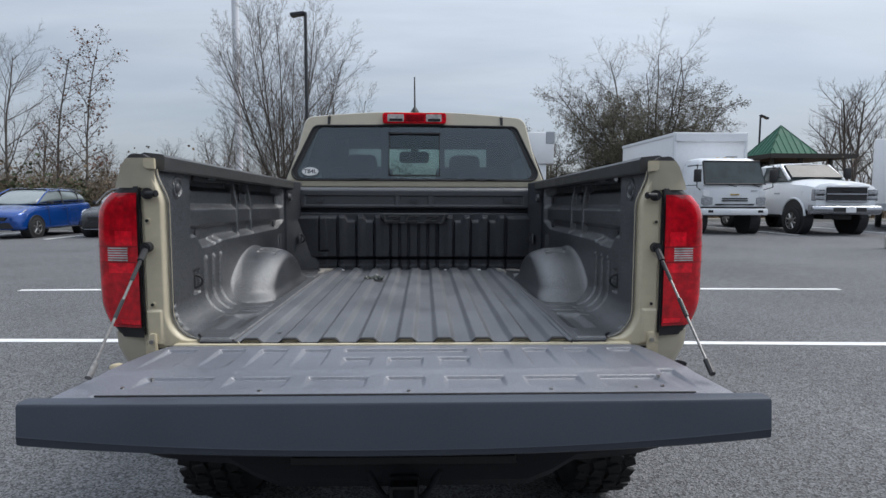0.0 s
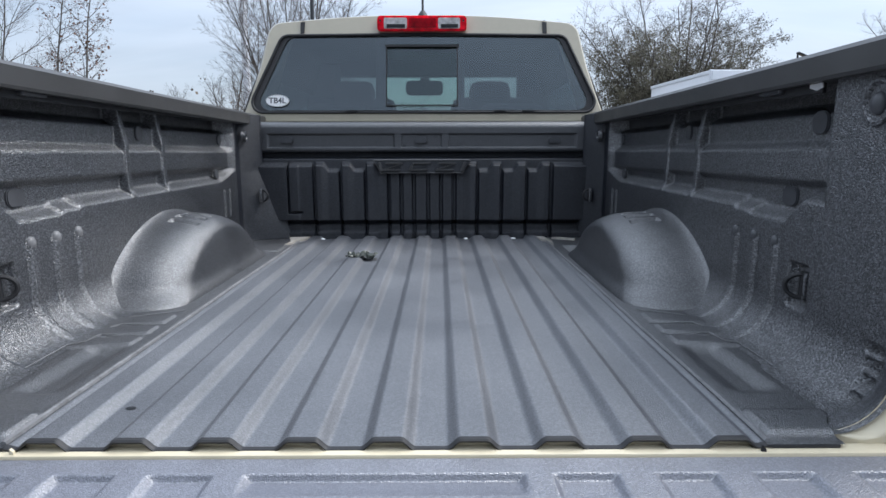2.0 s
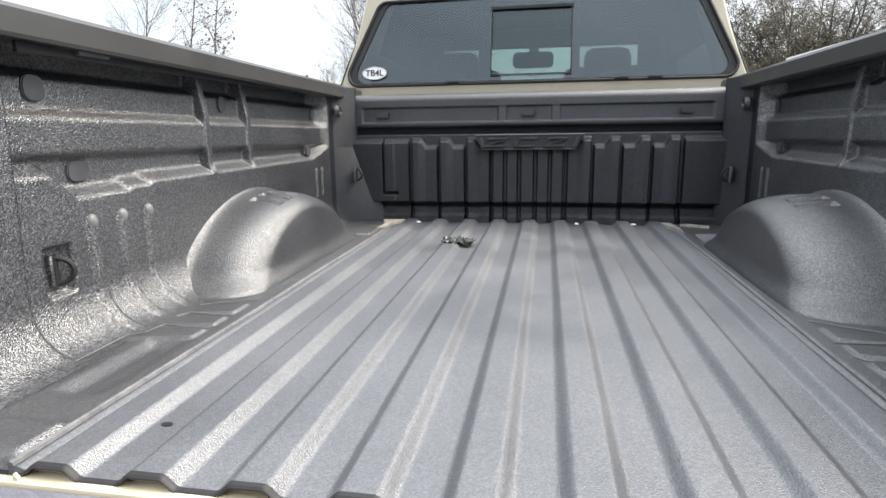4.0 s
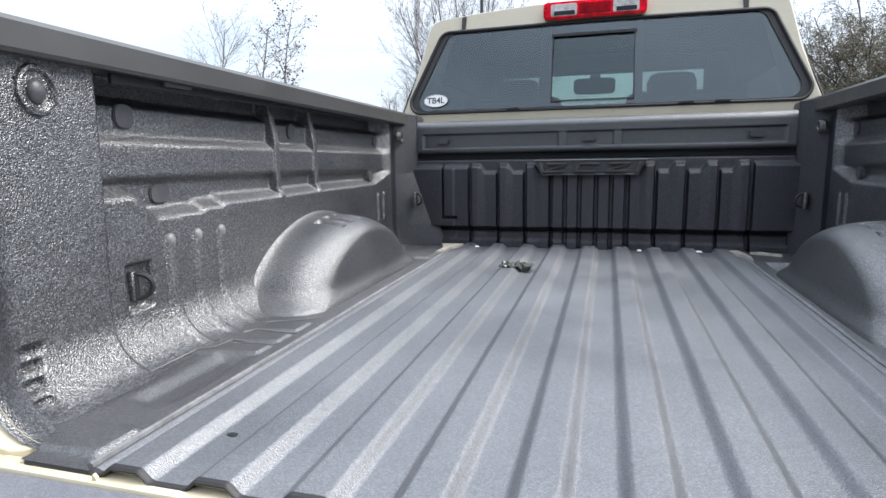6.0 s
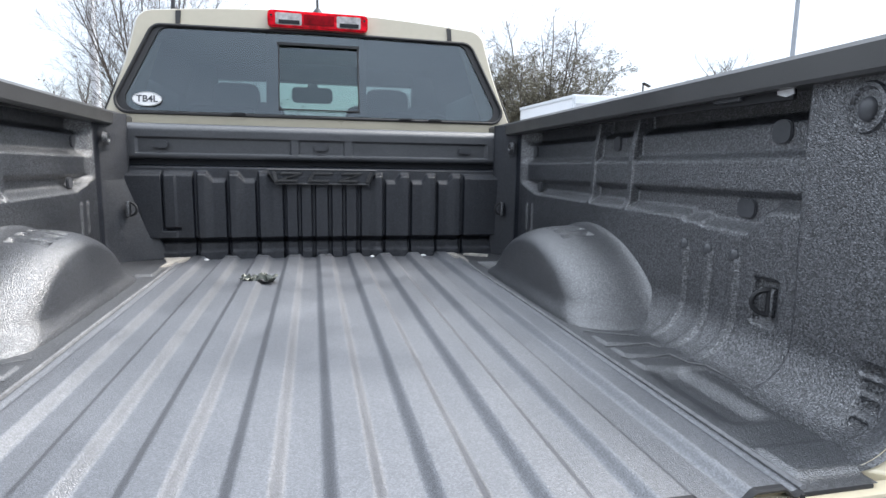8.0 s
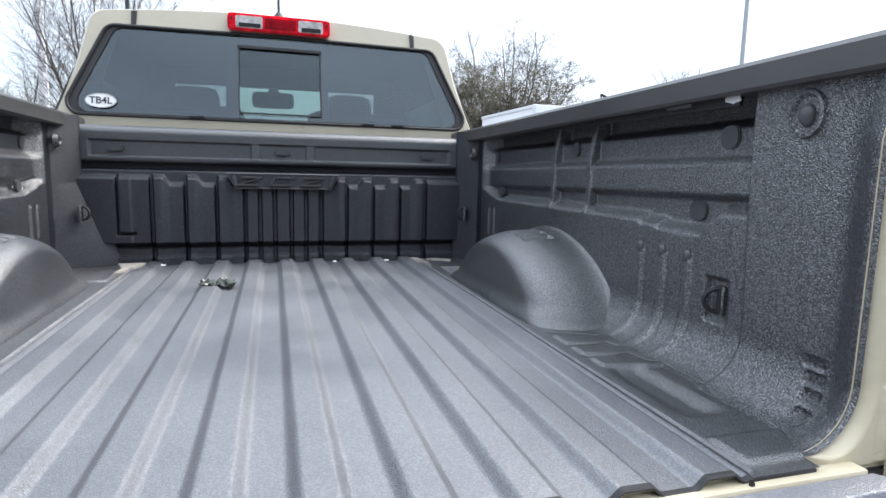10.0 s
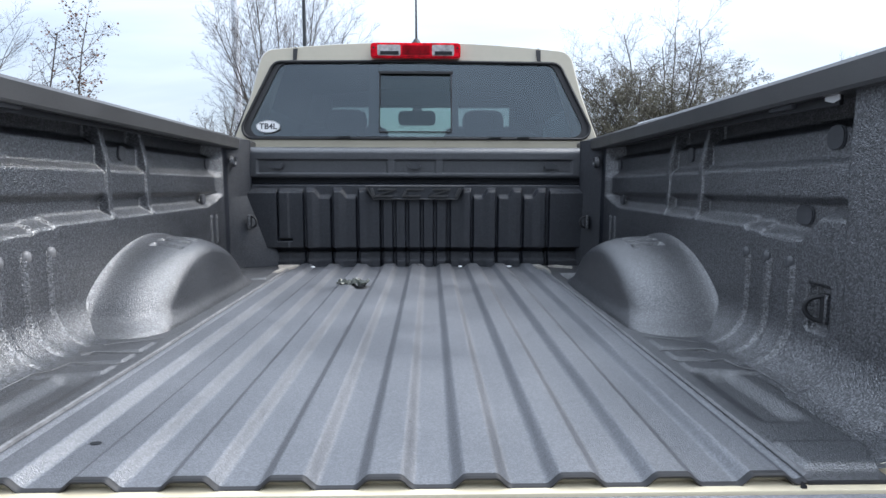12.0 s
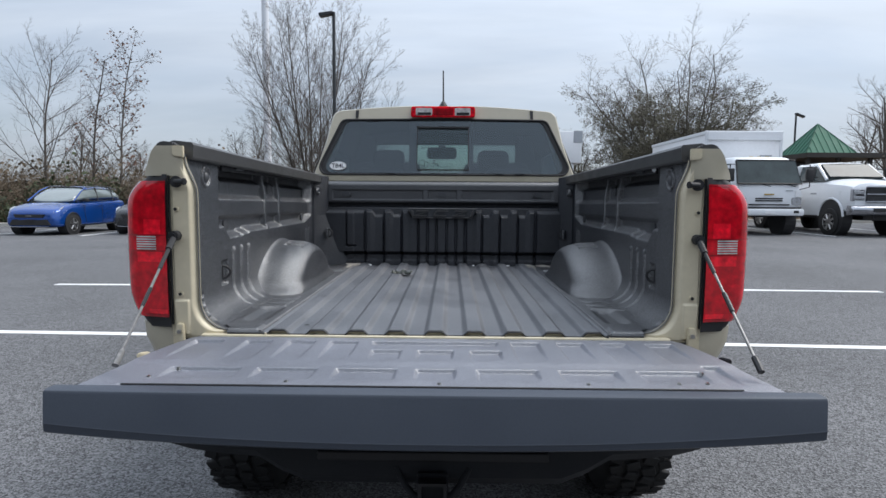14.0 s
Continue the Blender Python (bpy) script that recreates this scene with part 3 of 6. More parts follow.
def board(x, z):
    d = 0 * x
    for g, way, wide in GROOVES:
        q = (x - g) * way
        crest = 1.182 - 0.026 * ss(0.034, 0.060, q)
        h = (1 - 0.42 * ss(0.026, 0.060, q)) * np.clip((q - 0.003) / 0.006, 0, 1) * np.clip((wide - 0.002 - q) / 0.005, 0, 1)
        d = np.maximum(d, h * (1 - ss(crest - 0.012, crest + 0.006, z)))
    mid = bar(x, -0.134, 0.121, 0.004) * (1 - ss(1.17, 1.18, z)) * 0.72
    for c in SLOTS:
        mid = mid * (1 - 0.8 * bar(x, c - 0.0045, c + 0.0045, 0.004))
    d = np.maximum(d, mid)
    # plain ends, with an L-shaped groove in one of them
    ends = 0.8 * ((1 - ss(-0.441, -0.437, x)) * (1 - 0.25 * bar(x, -0.490, -0.437, 0.01)) + ss(0.518, 0.522, x)) * (1 - ss(1.166, 1.186, z))
    groove = np.maximum(pad(x, z, -0.538, -0.533, 0.985, 1.2, 0.003), pad(x, z, -0.538, -0.484, 0.983, 0.988, 0.003))
    d = np.maximum(d, ends * (1 - groove))
    back = 0.020 * (1 - ss(0.930, 0.953, z)) - 0.012 * (1 - ss(0.902, 0.912, z)) * np.minimum(1, d + 0.2)
    back = back + 0.022 * bar(z, 0.935, 0.951, 0.003)
    roll = 0.05 * ss(1.196, 1.212, z)
    return x, BOARD_Y + 0.004 - 0.024 * d + back + roll, z


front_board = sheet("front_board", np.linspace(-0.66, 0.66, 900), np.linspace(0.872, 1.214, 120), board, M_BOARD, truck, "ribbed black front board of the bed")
# badge plate: a trapezoid with slanting relief strokes
by = BOARD_Y - 0.024
plate = part("badge_plate", prism([(-0.196, 1.197), (0.190, 1.197), (0.160, 1.142), (-0.166, 1.142)], by - 0.006, by + 0.02, bevel=0.003), M_BOARD, front_board, "raised trapezoid badge plate with slanting relief strokes", smooth=True)


rim = [(-0.193, 1.194), (0.187, 1.194), (0.158, 1.1445), (-0.164, 1.1445)]
part("plate_rim", tube([(a, by - 0.006, b) for a, b in rim + rim[:1]], 0.0026, 6), M_CAP, plate)


def stroke(pts):
    part("relief_stroke", prism(pts, by - 0.015, by - 0.004, bevel=0.0028), M_CAP, plate)


for dx, hook in ((-0.115, 0), (-0.008, 1), (0.094, 2)):
    stroke([(dx - 0.030, 1.186), (dx + 0.042, 1.186), (dx + 0.036, 1.178), (dx - 0.036, 1.178)])
    stroke([(dx + 0.022, 1.178), (dx + 0.036, 1.178), (dx - 0.022, 1.160), (dx - 0.040, 1.160)] if hook != 1 else [(dx - 0.036, 1.178), (dx - 0.024, 1.178), (dx - 0.036, 1.152), (dx - 0.050, 1.152)])
    stroke([(dx - 0.040, 1.160), (dx + 0.030, 1.160), (dx + 0.024, 1.152), (dx - 0.048, 1.152)])
for x0 in (-0.176, 0.150):
    stroke([(x0, 1.188), (x0 + 0.012, 1.188), (x0 + 0.020, 1.150), (x0 + 0.008, 1.150)] if x0 < 0 else [(x0 + 0.012, 1.188), (x0 + 0.024, 1.188), (x0 + 0.008, 1.150), (x0 - 0.004, 1.150)])

# near-black strip for the shadow below the header, and header rail above the board
part("header_gap_shade", box(-0.66, 0.66, BOARD_Y + 0.03, BOARD_Y + 0.05, 1.19, 1.24), M_UNDER, front_board)


def header(x, z):
    g = pad(x, z, -0.612, 0.606, 1.246, 1.292, 0.005)
    g = g * (1 - 0.9 * bar(x, -0.112, -0.086, 0.004)) * (1 - 0.9 * bar(x, 0.076, 0.102, 0.004))
    y = BOARD_Y + 0.006 + 0.010 * g
    y = y + 0.03 * (1 - np.sqrt(np.clip(1 - np.clip((z - 1.318) / 0.026, 0, 1) ** 2, 0, 1))) + 0.02 * (1 - np.sqrt(np.clip(1 - np.clip((1.236 - z) / 0.014, 0, 1) ** 2, 0, 1)))
    return x, y, z


header_rail = sheet("header_rail", np.linspace(-0.645, 0.640, 400), np.unique(np.concatenate([np.linspace(1.222, 1.25, 20), np.linspace(1.25, 1.318, 34), np.linspace(1.318, 1.344, 16)])), header, M_HEADER, truck, "black header rail with a long recess and oval plugs")
part("header_top", box(-0.645, 0.640, BOARD_Y + 0.03, 1.80, 1.330, 1.3438, 0.002), M_HEADER, header_rail)
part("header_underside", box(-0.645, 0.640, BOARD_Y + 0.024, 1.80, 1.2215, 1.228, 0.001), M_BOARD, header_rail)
for x in (-0.540, -0.008, 0.525):
    part("oval_plug", prism(rounded(x - 0.026, x + 0.026, 1.258, 1.284, 0.011), BOARD_Y + 0.006, BOARD_Y + 0.020, bevel=0.003), M_PLUG, header_rail, smooth=True)


# ---- rail caps, bed sides, pillars ----
def rail_z(y):
    return 1.402 - 0.016 * (y - 0.02)


def bed_side(s):
    def ring(y):
        z = rail_z(y)
        nar = 0.040 * float(1 - ss(0.03, 0.26, y))
        p = [(0.690, -0.046), (0.672, -0.046), (0.667, -0.041), (0.665, -0.008), (0.670, -0.001), (0.72, 0.004), (0.765, 0.002), (0.782, -0.006), (0.788, -0.018), (0.788, -0.030), (0.76, -0.040)]
        return [(s * (a - nar * (a > 0.74)), y, z + b) for a, b in p]

    rail = part("rail_cap", loft([ring(y) for y in np.linspace(0.036, 1.82, 24)]), M_CAP, truck, "black moulded rail cap on the bed side", smooth=True)
    part("rail_end", prism([(s * a, b) for a, b in ((0.700, 1.389), (0.712, 1.399), (0.742, 1.402), (0.757, 1.394), (0.760, 1.386), (0.700, 1.384))], 0.012, 0.045, bevel=0.003), M_CAP, rail, smooth=True)
    part("rail_lip", box(min(s * 0.692, s * 0.70), max(s * 0.692, s * 0.70), 0.30, 1.50, 1.335, 1.352, 0.002), M_BLACK, rail)
    # small lamp below the rail
    lamp = part("bed_lamp", box(min(s * 0.682, s * 0.735), max(s * 0.682, s * 0.735), 0.405, 0.475, 1.342, 1.358, 0.004), M_PLUG, rail, "small dark cargo lamp below the rail")
    part("lamp_lens", box(min(s * 0.705, s * 0.73), max(s * 0.705, s * 0.73), 0.413, 0.467, 1.3405, 1.3435, 0.001), M_PLUG, lamp)
    if s > 0:
        part("paper_tag", prism([(0.296, 1.344), (0.312, 1.340), (0.330, 1.345), (0.331, 1.353), (0.314, 1.357), (0.299, 1.354)], 0.690, 0.692, "x"), M_WHITE, rail, "torn white paper tag below the rail")
    # painted outer panel
    prof = [(0.775, 1.30), (0.792, 1.355), (0.806, 1.37), (0.830, 1.33), (0.848, 1.25), (0.858, 1.12), (0.862, 1.02), (0.850, 0.92), (0.826, 0.82), (0.815, 0.66), (0.785, 0.63), (0.775, 0.70)]
    rings = []
    for y in (0.27, 0.40, 0.60, 0.85, 1.10, 1.40, 1.80):
        bulge = 0.05 * math.exp(-((y - 0.88) / 0.35) ** 2)
        rings.append([(s * (a + bulge * (0.3 + 0.7 * (1.2 - b)) * (a > 0.75)), y, b - 0.016 * (y - 0.3) * (b > 1.1)) for a, b in prof])
    panel = part("bed_side_panel", loft(rings), M_TAN, truck, "sand-painted outer bed side", smooth=True)
    # shoulder of the rear corner above the lamp
    rings = []
    for z, xo, yo in ((1.308, 0.812, 0.05), (1.325, 0.806, 0.045), (1.350, 0.792, 0.035), (1.372, 0.782, 0.03), (1.389, 0.770, 0.03)):
        rings.append([(s * 0.684, 0.012, z), (s * 0.70, 0.006, z), (s * (xo - 0.05), 0.008, z), (s * (xo - 0.012), yo - 0.02, z), (s * xo, yo + 0.03, z), (s * xo, 0.30, z), (s * 0.745, 0.30, z), (s * 0.704, 0.05, z)])
    part("corner_shoulder", loft(rings), M_TAN, panel, smooth=True)
    part("shoulder_cover", prism([(s * a, b) for a, b in ((0.679, 1.388), (0.709, 1.388), (0.709, 1.366), (0.703, 1.360), (0.679, 1.358))], 0.002, 0.012, bevel=0.0015), M_TAND, panel)
    # lower corner below the lamp
    rings = []
    for z, xi, xo, yo in ((0.905, 0.722, 0.826, 0.02), (0.86, 0.722, 0.822, 0.02), (0.82, 0.728, 0.806, 0.025), (0.77, 0.735, 0.785, 0.04), (0.70, 0.74, 0.775, 0.06)):
        rings.append([(s * xi, 0.016, z), (s * (xo - 0.03), yo, z), (s * (xo - 0.006), yo + 0.02, z), (s * xo, yo + 0.06, z), (s * (xo + 0.01), 0.30, z), (s * xi, 0.30, z)])
    part("lower_corner", loft(rings), M_TAN, panel, smooth=True)
    # door jamb pillar, curving into the sill
    def jamb(u, z):
        q = np.clip(0.967 - z, 0, 0.085)
        xi = 0.653 - (0.085 - np.sqrt(np.maximum(0.085 ** 2 - q * q, 0)))
        xi = xi + 0.030 * ss(1.262, 1.360, z)
        x = xi + (0.728 - xi) * u
        y = 0.020 + 0.012 * np.cos(np.clip(u / 0.28, 0, 1) * math.pi) * 0.9 + 0.004 * ss(0.82, 0.9, u)
        y = y - 0.006 * pad(x, z, 0.680, 0.716, 0.875, 0.965, 0.006)
        return s * x, y, z

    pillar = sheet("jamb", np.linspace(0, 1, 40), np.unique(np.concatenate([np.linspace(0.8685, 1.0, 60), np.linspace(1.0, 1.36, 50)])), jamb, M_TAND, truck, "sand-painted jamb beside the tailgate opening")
    part("jamb_back", box(min(s * 0.714, s * 0.742), max(s * 0.714, s * 0.742), 0.024, 0.20, 0.80, 1.36), M_TAND, pillar)
    part("jamb_foot", prism([(s * 0.655, 0.868), (s * 0.728, 0.868), (s * 0.728, 0.80), (s * 0.70, 0.77), (s * 0.60, 0.80), (s * 0.58, 0.868)], 0.012, 0.05, bevel=0.002), M_TAND, pillar)
    part("seam_seal", box(min(s * 0.7225, s * 0.7255), max(s * 0.7225, s * 0.7255), 0.006, 0.016, 0.90, 1.31, 0.001), M_BLACK, pillar)
    part("hinge_tab", prism([(s * 0.690, 0.905), (s * 0.708, 0.905), (s * 0.712, 0.862), (s * 0.688, 0.850)], -0.008, 0.006, bevel=0.002), M_TAND, pillar)
    part("hinge_bolt", cyl((s * 0.699, -0.014, 0.884), (s * 0.699, 0.0, 0.884), 0.006, seg=8), M_STEEL, pillar)
    # latch pin pointing inwards
    pin = part("striker_flange", cyl((s * 0.703, 0.020, 1.292), (s * 0.699, -0.006, 1.292), 0.0155, seg=18, bevel=0.003), M_BLACK, pillar, "black latch striker bolt", smooth=True)
    part("striker_pin", cyl((s * 0.700, -0.006, 1.292), (s * 0.668, -0.018, 1.292), 0.0075, seg=12, bevel=0.0015), M_BLACK, pin, smooth=True)
    part("striker_head", cyl((s * 0.674, -0.016, 1.292), (s * 0.667, -0.0185, 1.292), 0.0095, seg=12, bevel=0.0015), M_DSTEEL, pin, smooth=True)
    for z, x in ((1.218, 0.706), (0.985, 0.700)):
        hole = part("bolt_hole", cyl((s * x, 0.006, z), (s * x, 0.016, z), 0.0075, seg=12), M_TAND, pillar)
        part("bolt", cyl((s * x, 0.002, z), (s * x, 0.009, z), 0.0045, seg=6), M_DSTEEL, hole)
    # tail lamp: black housing, three lens bands wrapping round the corner
    def lamp_sheet(name, z0, z1, u0, u1, mat, parent, out=0.0, n=26, label=""):
        def f(u, z):
            h = (z - 0.895) / 0.415
            top = np.clip((z - 1.225) / 0.085, 0, 1)
            low = np.clip((1.000 - z) / 0.105, 0, 1)
            xo = 0.846 - 0.056 * top ** 2.2 - 0.040 * low ** 1.9 + 0.006 * np.sin(h * math.pi)
            a = u * 1.0
            flat = np.clip(a / 0.55, 0, 1)
            turn = np.clip((a - 0.55) / 0.20, 0, 1) * math.pi / 2
            run = np.clip((a - 0.75) / 0.25, 0, 1)
            rr = 0.035
            x = 0.724 + (xo - rr - 0.724) * flat + rr * np.sin(turn)
            y = 0.000 + 0.014 * flat + rr * (1 - np.cos(turn)) + 0.21 * run
            return s * (x + out * np.sin(turn)), y - out * np.cos(turn) * (run <= 0), z
        return sheet(name, np.linspace(u0, u1, n), np.linspace(z0, z1, n), f, mat, parent, label)

    housing = lamp_sheet("tail_lamp", 0.893, 1.312, 0.0, 1.0, M_BLACK, truck, 0.0, 40, "tall red tail lamp with a clear reversing band")
    lamp_sheet("upper_lens", 1.148, 1.294, 0.03, 1.0, M_RED, housing, 0.006)
    lamp_sheet("reversing_band", 1.105, 1.147, 0.03, 0.98, M_RED, housing, 0.006)
    for i in range(6):
        z = 1.108 + 0.0066 * i
        lamp_sheet("reversing_bar", z, z + 0.0036, 0.20, 0.54, M_CLEAR, housing, 0.009, 6)
    lamp_sheet("lower_lens", 0.922, 1.104, 0.03, 1.0, M_RED, housing, 0.006)
    # brighter reflector cells behind the lens
    for z0, z1, u0, u1 in ((1.149, 1.190, 0.12, 0.42), (1.074, 1.102, 0.10, 0.54), (0.931, 0.944, 0.05, 0.46)):
        lamp_sheet("reflector_cell", z0, z1, u0, u1, M_REDB, housing, 0.0072, 10)
    # the moulded steps between the lens bands
    for z0, z1 in ((1.1455, 1.1495), (1.1025, 1.1060)):
        lamp_sheet("lens_step", z0, z1, 0.03, 0.98, M_REDD, housing, 0.0085, 8)
    lamp_sheet("lens_rim", 1.288, 1.294, 0.03, 0.95, M_REDD, housing, 0.0075, 8)
    lamp_sheet("lens_rim", 0.922, 0.930, 0.03, 0.95, M_REDD, housing, 0.0075, 8)
    # cable stay of the tailgate
    top, end = Vector((s * 0.706, -0.004, 1.146)), Vector((-0.676 if s < 0 else 0.701, -0.350, 0.893))
    d = (end - top).normalized()
    stay = part("stay_bracket", cyl((s * 0.706, 0.016, 1.146), (s * 0.706, -0.014, 1.146), 0.014, seg=16, bevel=0.002), M_BLACK, truck, "black pivot of the tailgate cable", smooth=True)
    part("stay_cap", cyl((s * 0.706, -0.014, 1.146), (s * 0.706, -0.018, 1.146), 0.008, seg=12), M_DSTEEL, stay)
    part("stay_shoe", tube([top + d * 0.004, top + d * 0.03, top + d * 0.055], 0.0085, 8), M_BLACK, stay, smooth=True)
    part("stay_sleeve", tube([top + d * 0.05, top + d * 0.13], 0.0052, 8), M_BLACK, stay, smooth=True)
    part("stay_cable", tube([top + d * 0.12, end - d * 0.03], 0.0033, 8), M_CABLE, stay, "bare steel tailgate cable", smooth=True)
    part("cable_sleeve", tube([top + d * 0.20, top + d * 0.26], 0.0058 if s > 0 else 0.0045, 8), M_DSTEEL, stay, smooth=True)
    part("cable_end", tube([end - d * 0.035, end + d * 0.004], 0.0075, 8), M_CABLE if s < 0 else M_DSTEEL, stay, smooth=True)


bed_side(-1)
bed_side(1)
part("sill", box(-0.64, 0.64, -0.013, 0.012, 0.845, 0.8766, 0.003), M_TAND, truck, "cream-painted sill below the floor edge", smooth=True)
part("sill_apron", box(-0.70, 0.70, 0.004, 0.06, 0.72, 0.862), M_DSTEEL, truck)


# ---- tailgate, lowered flat ----
ROW_A = [(-0.635, -0.560), (-0.497, -0.432), (-0.384, -0.318), (-0.272, -0.203), (0.204, 0.274), (0.326, 0.390), (0.440, 0.505), (0.560, 0.625)]
ROW_B = [(-0.583, -0.43), (-0.388, -0.260), (-0.212, -0.080), (-0.032, 0.052), (0.104, 0.236), (0.288, 0.412), (0.463, 0.598)]
GATE_Z = 0.872


def gate_half(y):
    """Half-width of the tailgate's inner face."""
    return 0.648 + 0.082 * np.clip((-y - 0.012) / 0.43, 0, 1) ** 0.5


def gate_top(u, y):
    x = u * gate_half(y)
    z = GATE_Z + 0 * x - 0.0030 * (1 - ss(-0.275, -0.232, y))
    d = 0 * x
    def well(a, b, y0, y1):
        fall = 0.10 + 0.90 * np.clip((y - y0) / (y1 - y0), 0, 1) ** 0.8   # deepest at its inner end, running out softly
        return bar(x, a, b, 0.009) * ss(y0 - 0.022, y0 + 0.004, y) * (1 - ss(y1, y1 + 0.004, y)) * fall

    for a, b in ROW_A:
        d = np.maximum(d, well(a + 0.004, b - 0.004, -0.212, -0.050))
    d = np.maximum(d, well(-0.155, 0.160, -0.088, -0.050))
    for a, b in ((-0.148, -0.086), (-0.032, 0.044), (0.098, 0.163)):
        d = np.maximum(d, well(a, b, -0.212, -0.136))
    for a, b in ROW_B:
        d = np.maximum(d, well(a + 0.004, b - 0.004, -0.358, -0.286))
    d = np.maximum(d, well(0.628, 0.652, -0.375, -0.250))
    z = z - 0.0095 * d
    # a thin plate edge before the cap
    z = z - (0.004 * (1 - ss(-0.406, -0.402, y)) - 0.002 * (1 - ss(-0.415, -0.408, y))) * (1 - ss(0.630, 0.650, np.abs(x)))
    z = z - 0.016 * ss(0.985, 1.0, np.abs(u))
    return x, y, z


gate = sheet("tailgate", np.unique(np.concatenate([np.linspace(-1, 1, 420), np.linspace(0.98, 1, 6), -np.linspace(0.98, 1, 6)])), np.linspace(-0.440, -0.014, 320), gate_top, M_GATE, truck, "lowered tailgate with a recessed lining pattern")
part("gate_seam", tube([(x, -0.404, GATE_Z - 0.0045) for x in np.linspace(-0.635, 0.640, 12)], 0.0022, 6), M_BLACK, gate)
# body of the gate below the lining
ring_t = [(gate_half(np.array(y)) * 1.0 - 0.004, y) for y in np.linspace(-0.014, -0.44, 12)]
outline = [(float(a), b) for a, b in ring_t] + [(-float(a), b) for a, b in reversed(ring_t)]
part("gate_shell", prism(outline, 0.800, GATE_Z - 0.016, "z"), M_TAN, gate)
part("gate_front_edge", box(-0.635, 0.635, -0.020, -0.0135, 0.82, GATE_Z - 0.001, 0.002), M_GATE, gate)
# moulded cap along the gate's free edge, with a slight bow along its lower edge
rings = []
for x in np.linspace(-0.752, 0.768, 60):
    q = abs(x) / 0.764
    zb = 0.760 + 0.028 * q ** 2.2
    yb = -0.474 + 0.006 * q ** 3
    zt = GATE_Z + 0.003
    zm = 0.778 + 0.033 * q ** 2.2
    rings.append([(x, -0.432, zt - 0.001), (x, yb + 0.010, zt), (x, yb + 0.003, zt - 0.002), (x, yb, zt - 0.007), (x, yb - 0.004, zm + 0.003), (x, yb - 0.0055, zm), (x, yb - 0.0042, zm - 0.003), (x, yb - 0.0035, zb + 0.006), (x, yb + 0.006, zb), (x, -0.432, zb + 0.004)])
gate_cap = part("gate_cap", loft(rings), M_GCAP, gate, "dark grey moulded cap along the tailgate edge", smooth=True)
for x, y in ((-0.60, -0.36), (-0.30, -0.383), (0.02, -0.39), (0.33, -0.383), (0.52, -0.375), (0.60, -0.30), (0.58, -0.372), (-0.565, -0.30)):
    part("gate_screw", cyl((x, y, GATE_Z - 0.006), (x, y, GATE_Z + 0.0005), 0.0055, 0.004, seg=10), M_STEEL, gate)
for s in (-1, 1):
    part("latch_tab", prism([(s * 0.690, -0.180), (s * 0.706, -0.190), (s * 0.712, -0.206), (s * 0.700, -0.200)], GATE_Z - 0.008, GATE_Z + 0.004, "z", bevel=0.002), M_TAND if s < 0 else M_BLACK, gate)
    part("side_bumper", box(min(s * 0.712, s * 0.728), max(s * 0.712, s * 0.728), -0.43, -0.40, 0.845, 0.868, 0.003), M_BLACK, gate)
part("gate_underside", box(-0.60, 0.60, -0.40, -0.06, 0.785, 0.802, 0.004), M_BLACK, gate)

# ---- rear bumper, hitch, wheels, chassis ----
rings = []
for x in np.linspace(-0.80, 0.80, 25):
    q = abs(x) / 0.80
    y0 = -0.115 + 0.11 * q ** 4
    zt = 0.655 - 0.015 * q ** 2
    zb = 0.50 + 0.062 * min(1.0, max(0.0, (abs(x) - 0.36) / 0.10)) + 0.04 * max(0.0, (abs(x) - 0.70) / 0.10) ** 2
    rings.append([(x, 0.05, zt), (x, y0 + 0.02, zt), (x, y0, zt - 0.02), (x, y0, zb + 0.03), (x, y0 + 0.03, zb), (x, 0.05, zb)])
bumper = part("rear_bumper", loft(rings), M_UNDER, truck, "black step bumper below the tailgate", smooth=True)
part("step_recess", box(-0.30, 0.30, -0.121, -0.112, 0.575, 0.60, 0.004), M_DSTEEL, bumper)
hitch = bmesh.new()
for a in ((-0.036, -0.028, 0.46, 0.53), (0.028, 0.036, 0.46, 0.53), (-0.036, 0.036, 0.452, 0.460), (-0.036, 0.036, 0.53, 0.538)):
    box(a[0], a[1], -0.165, 0.20, a[2], a[3], bm=hitch)
hitch = part("hitch_receiver", hitch, M_DSTEEL, bumper, "square black steel hitch receiver")
part("hitch_collar", prism(rounded(-0.040, 0.040, 0.445, 0.548, 0.010), -0.13, -0.10), M_UNDER, hitch)
for s in (-1, 1):
    part("chain_bracket", tube([(s * 0.096, -0.11, 0.556), (s * 0.070, -0.12, 0.510), (s * 0.050, -0.125, 0.488), (s * 0.034, -0.125, 0.486)], 0.009, 8), M_UNDER, hitch, smooth=True)


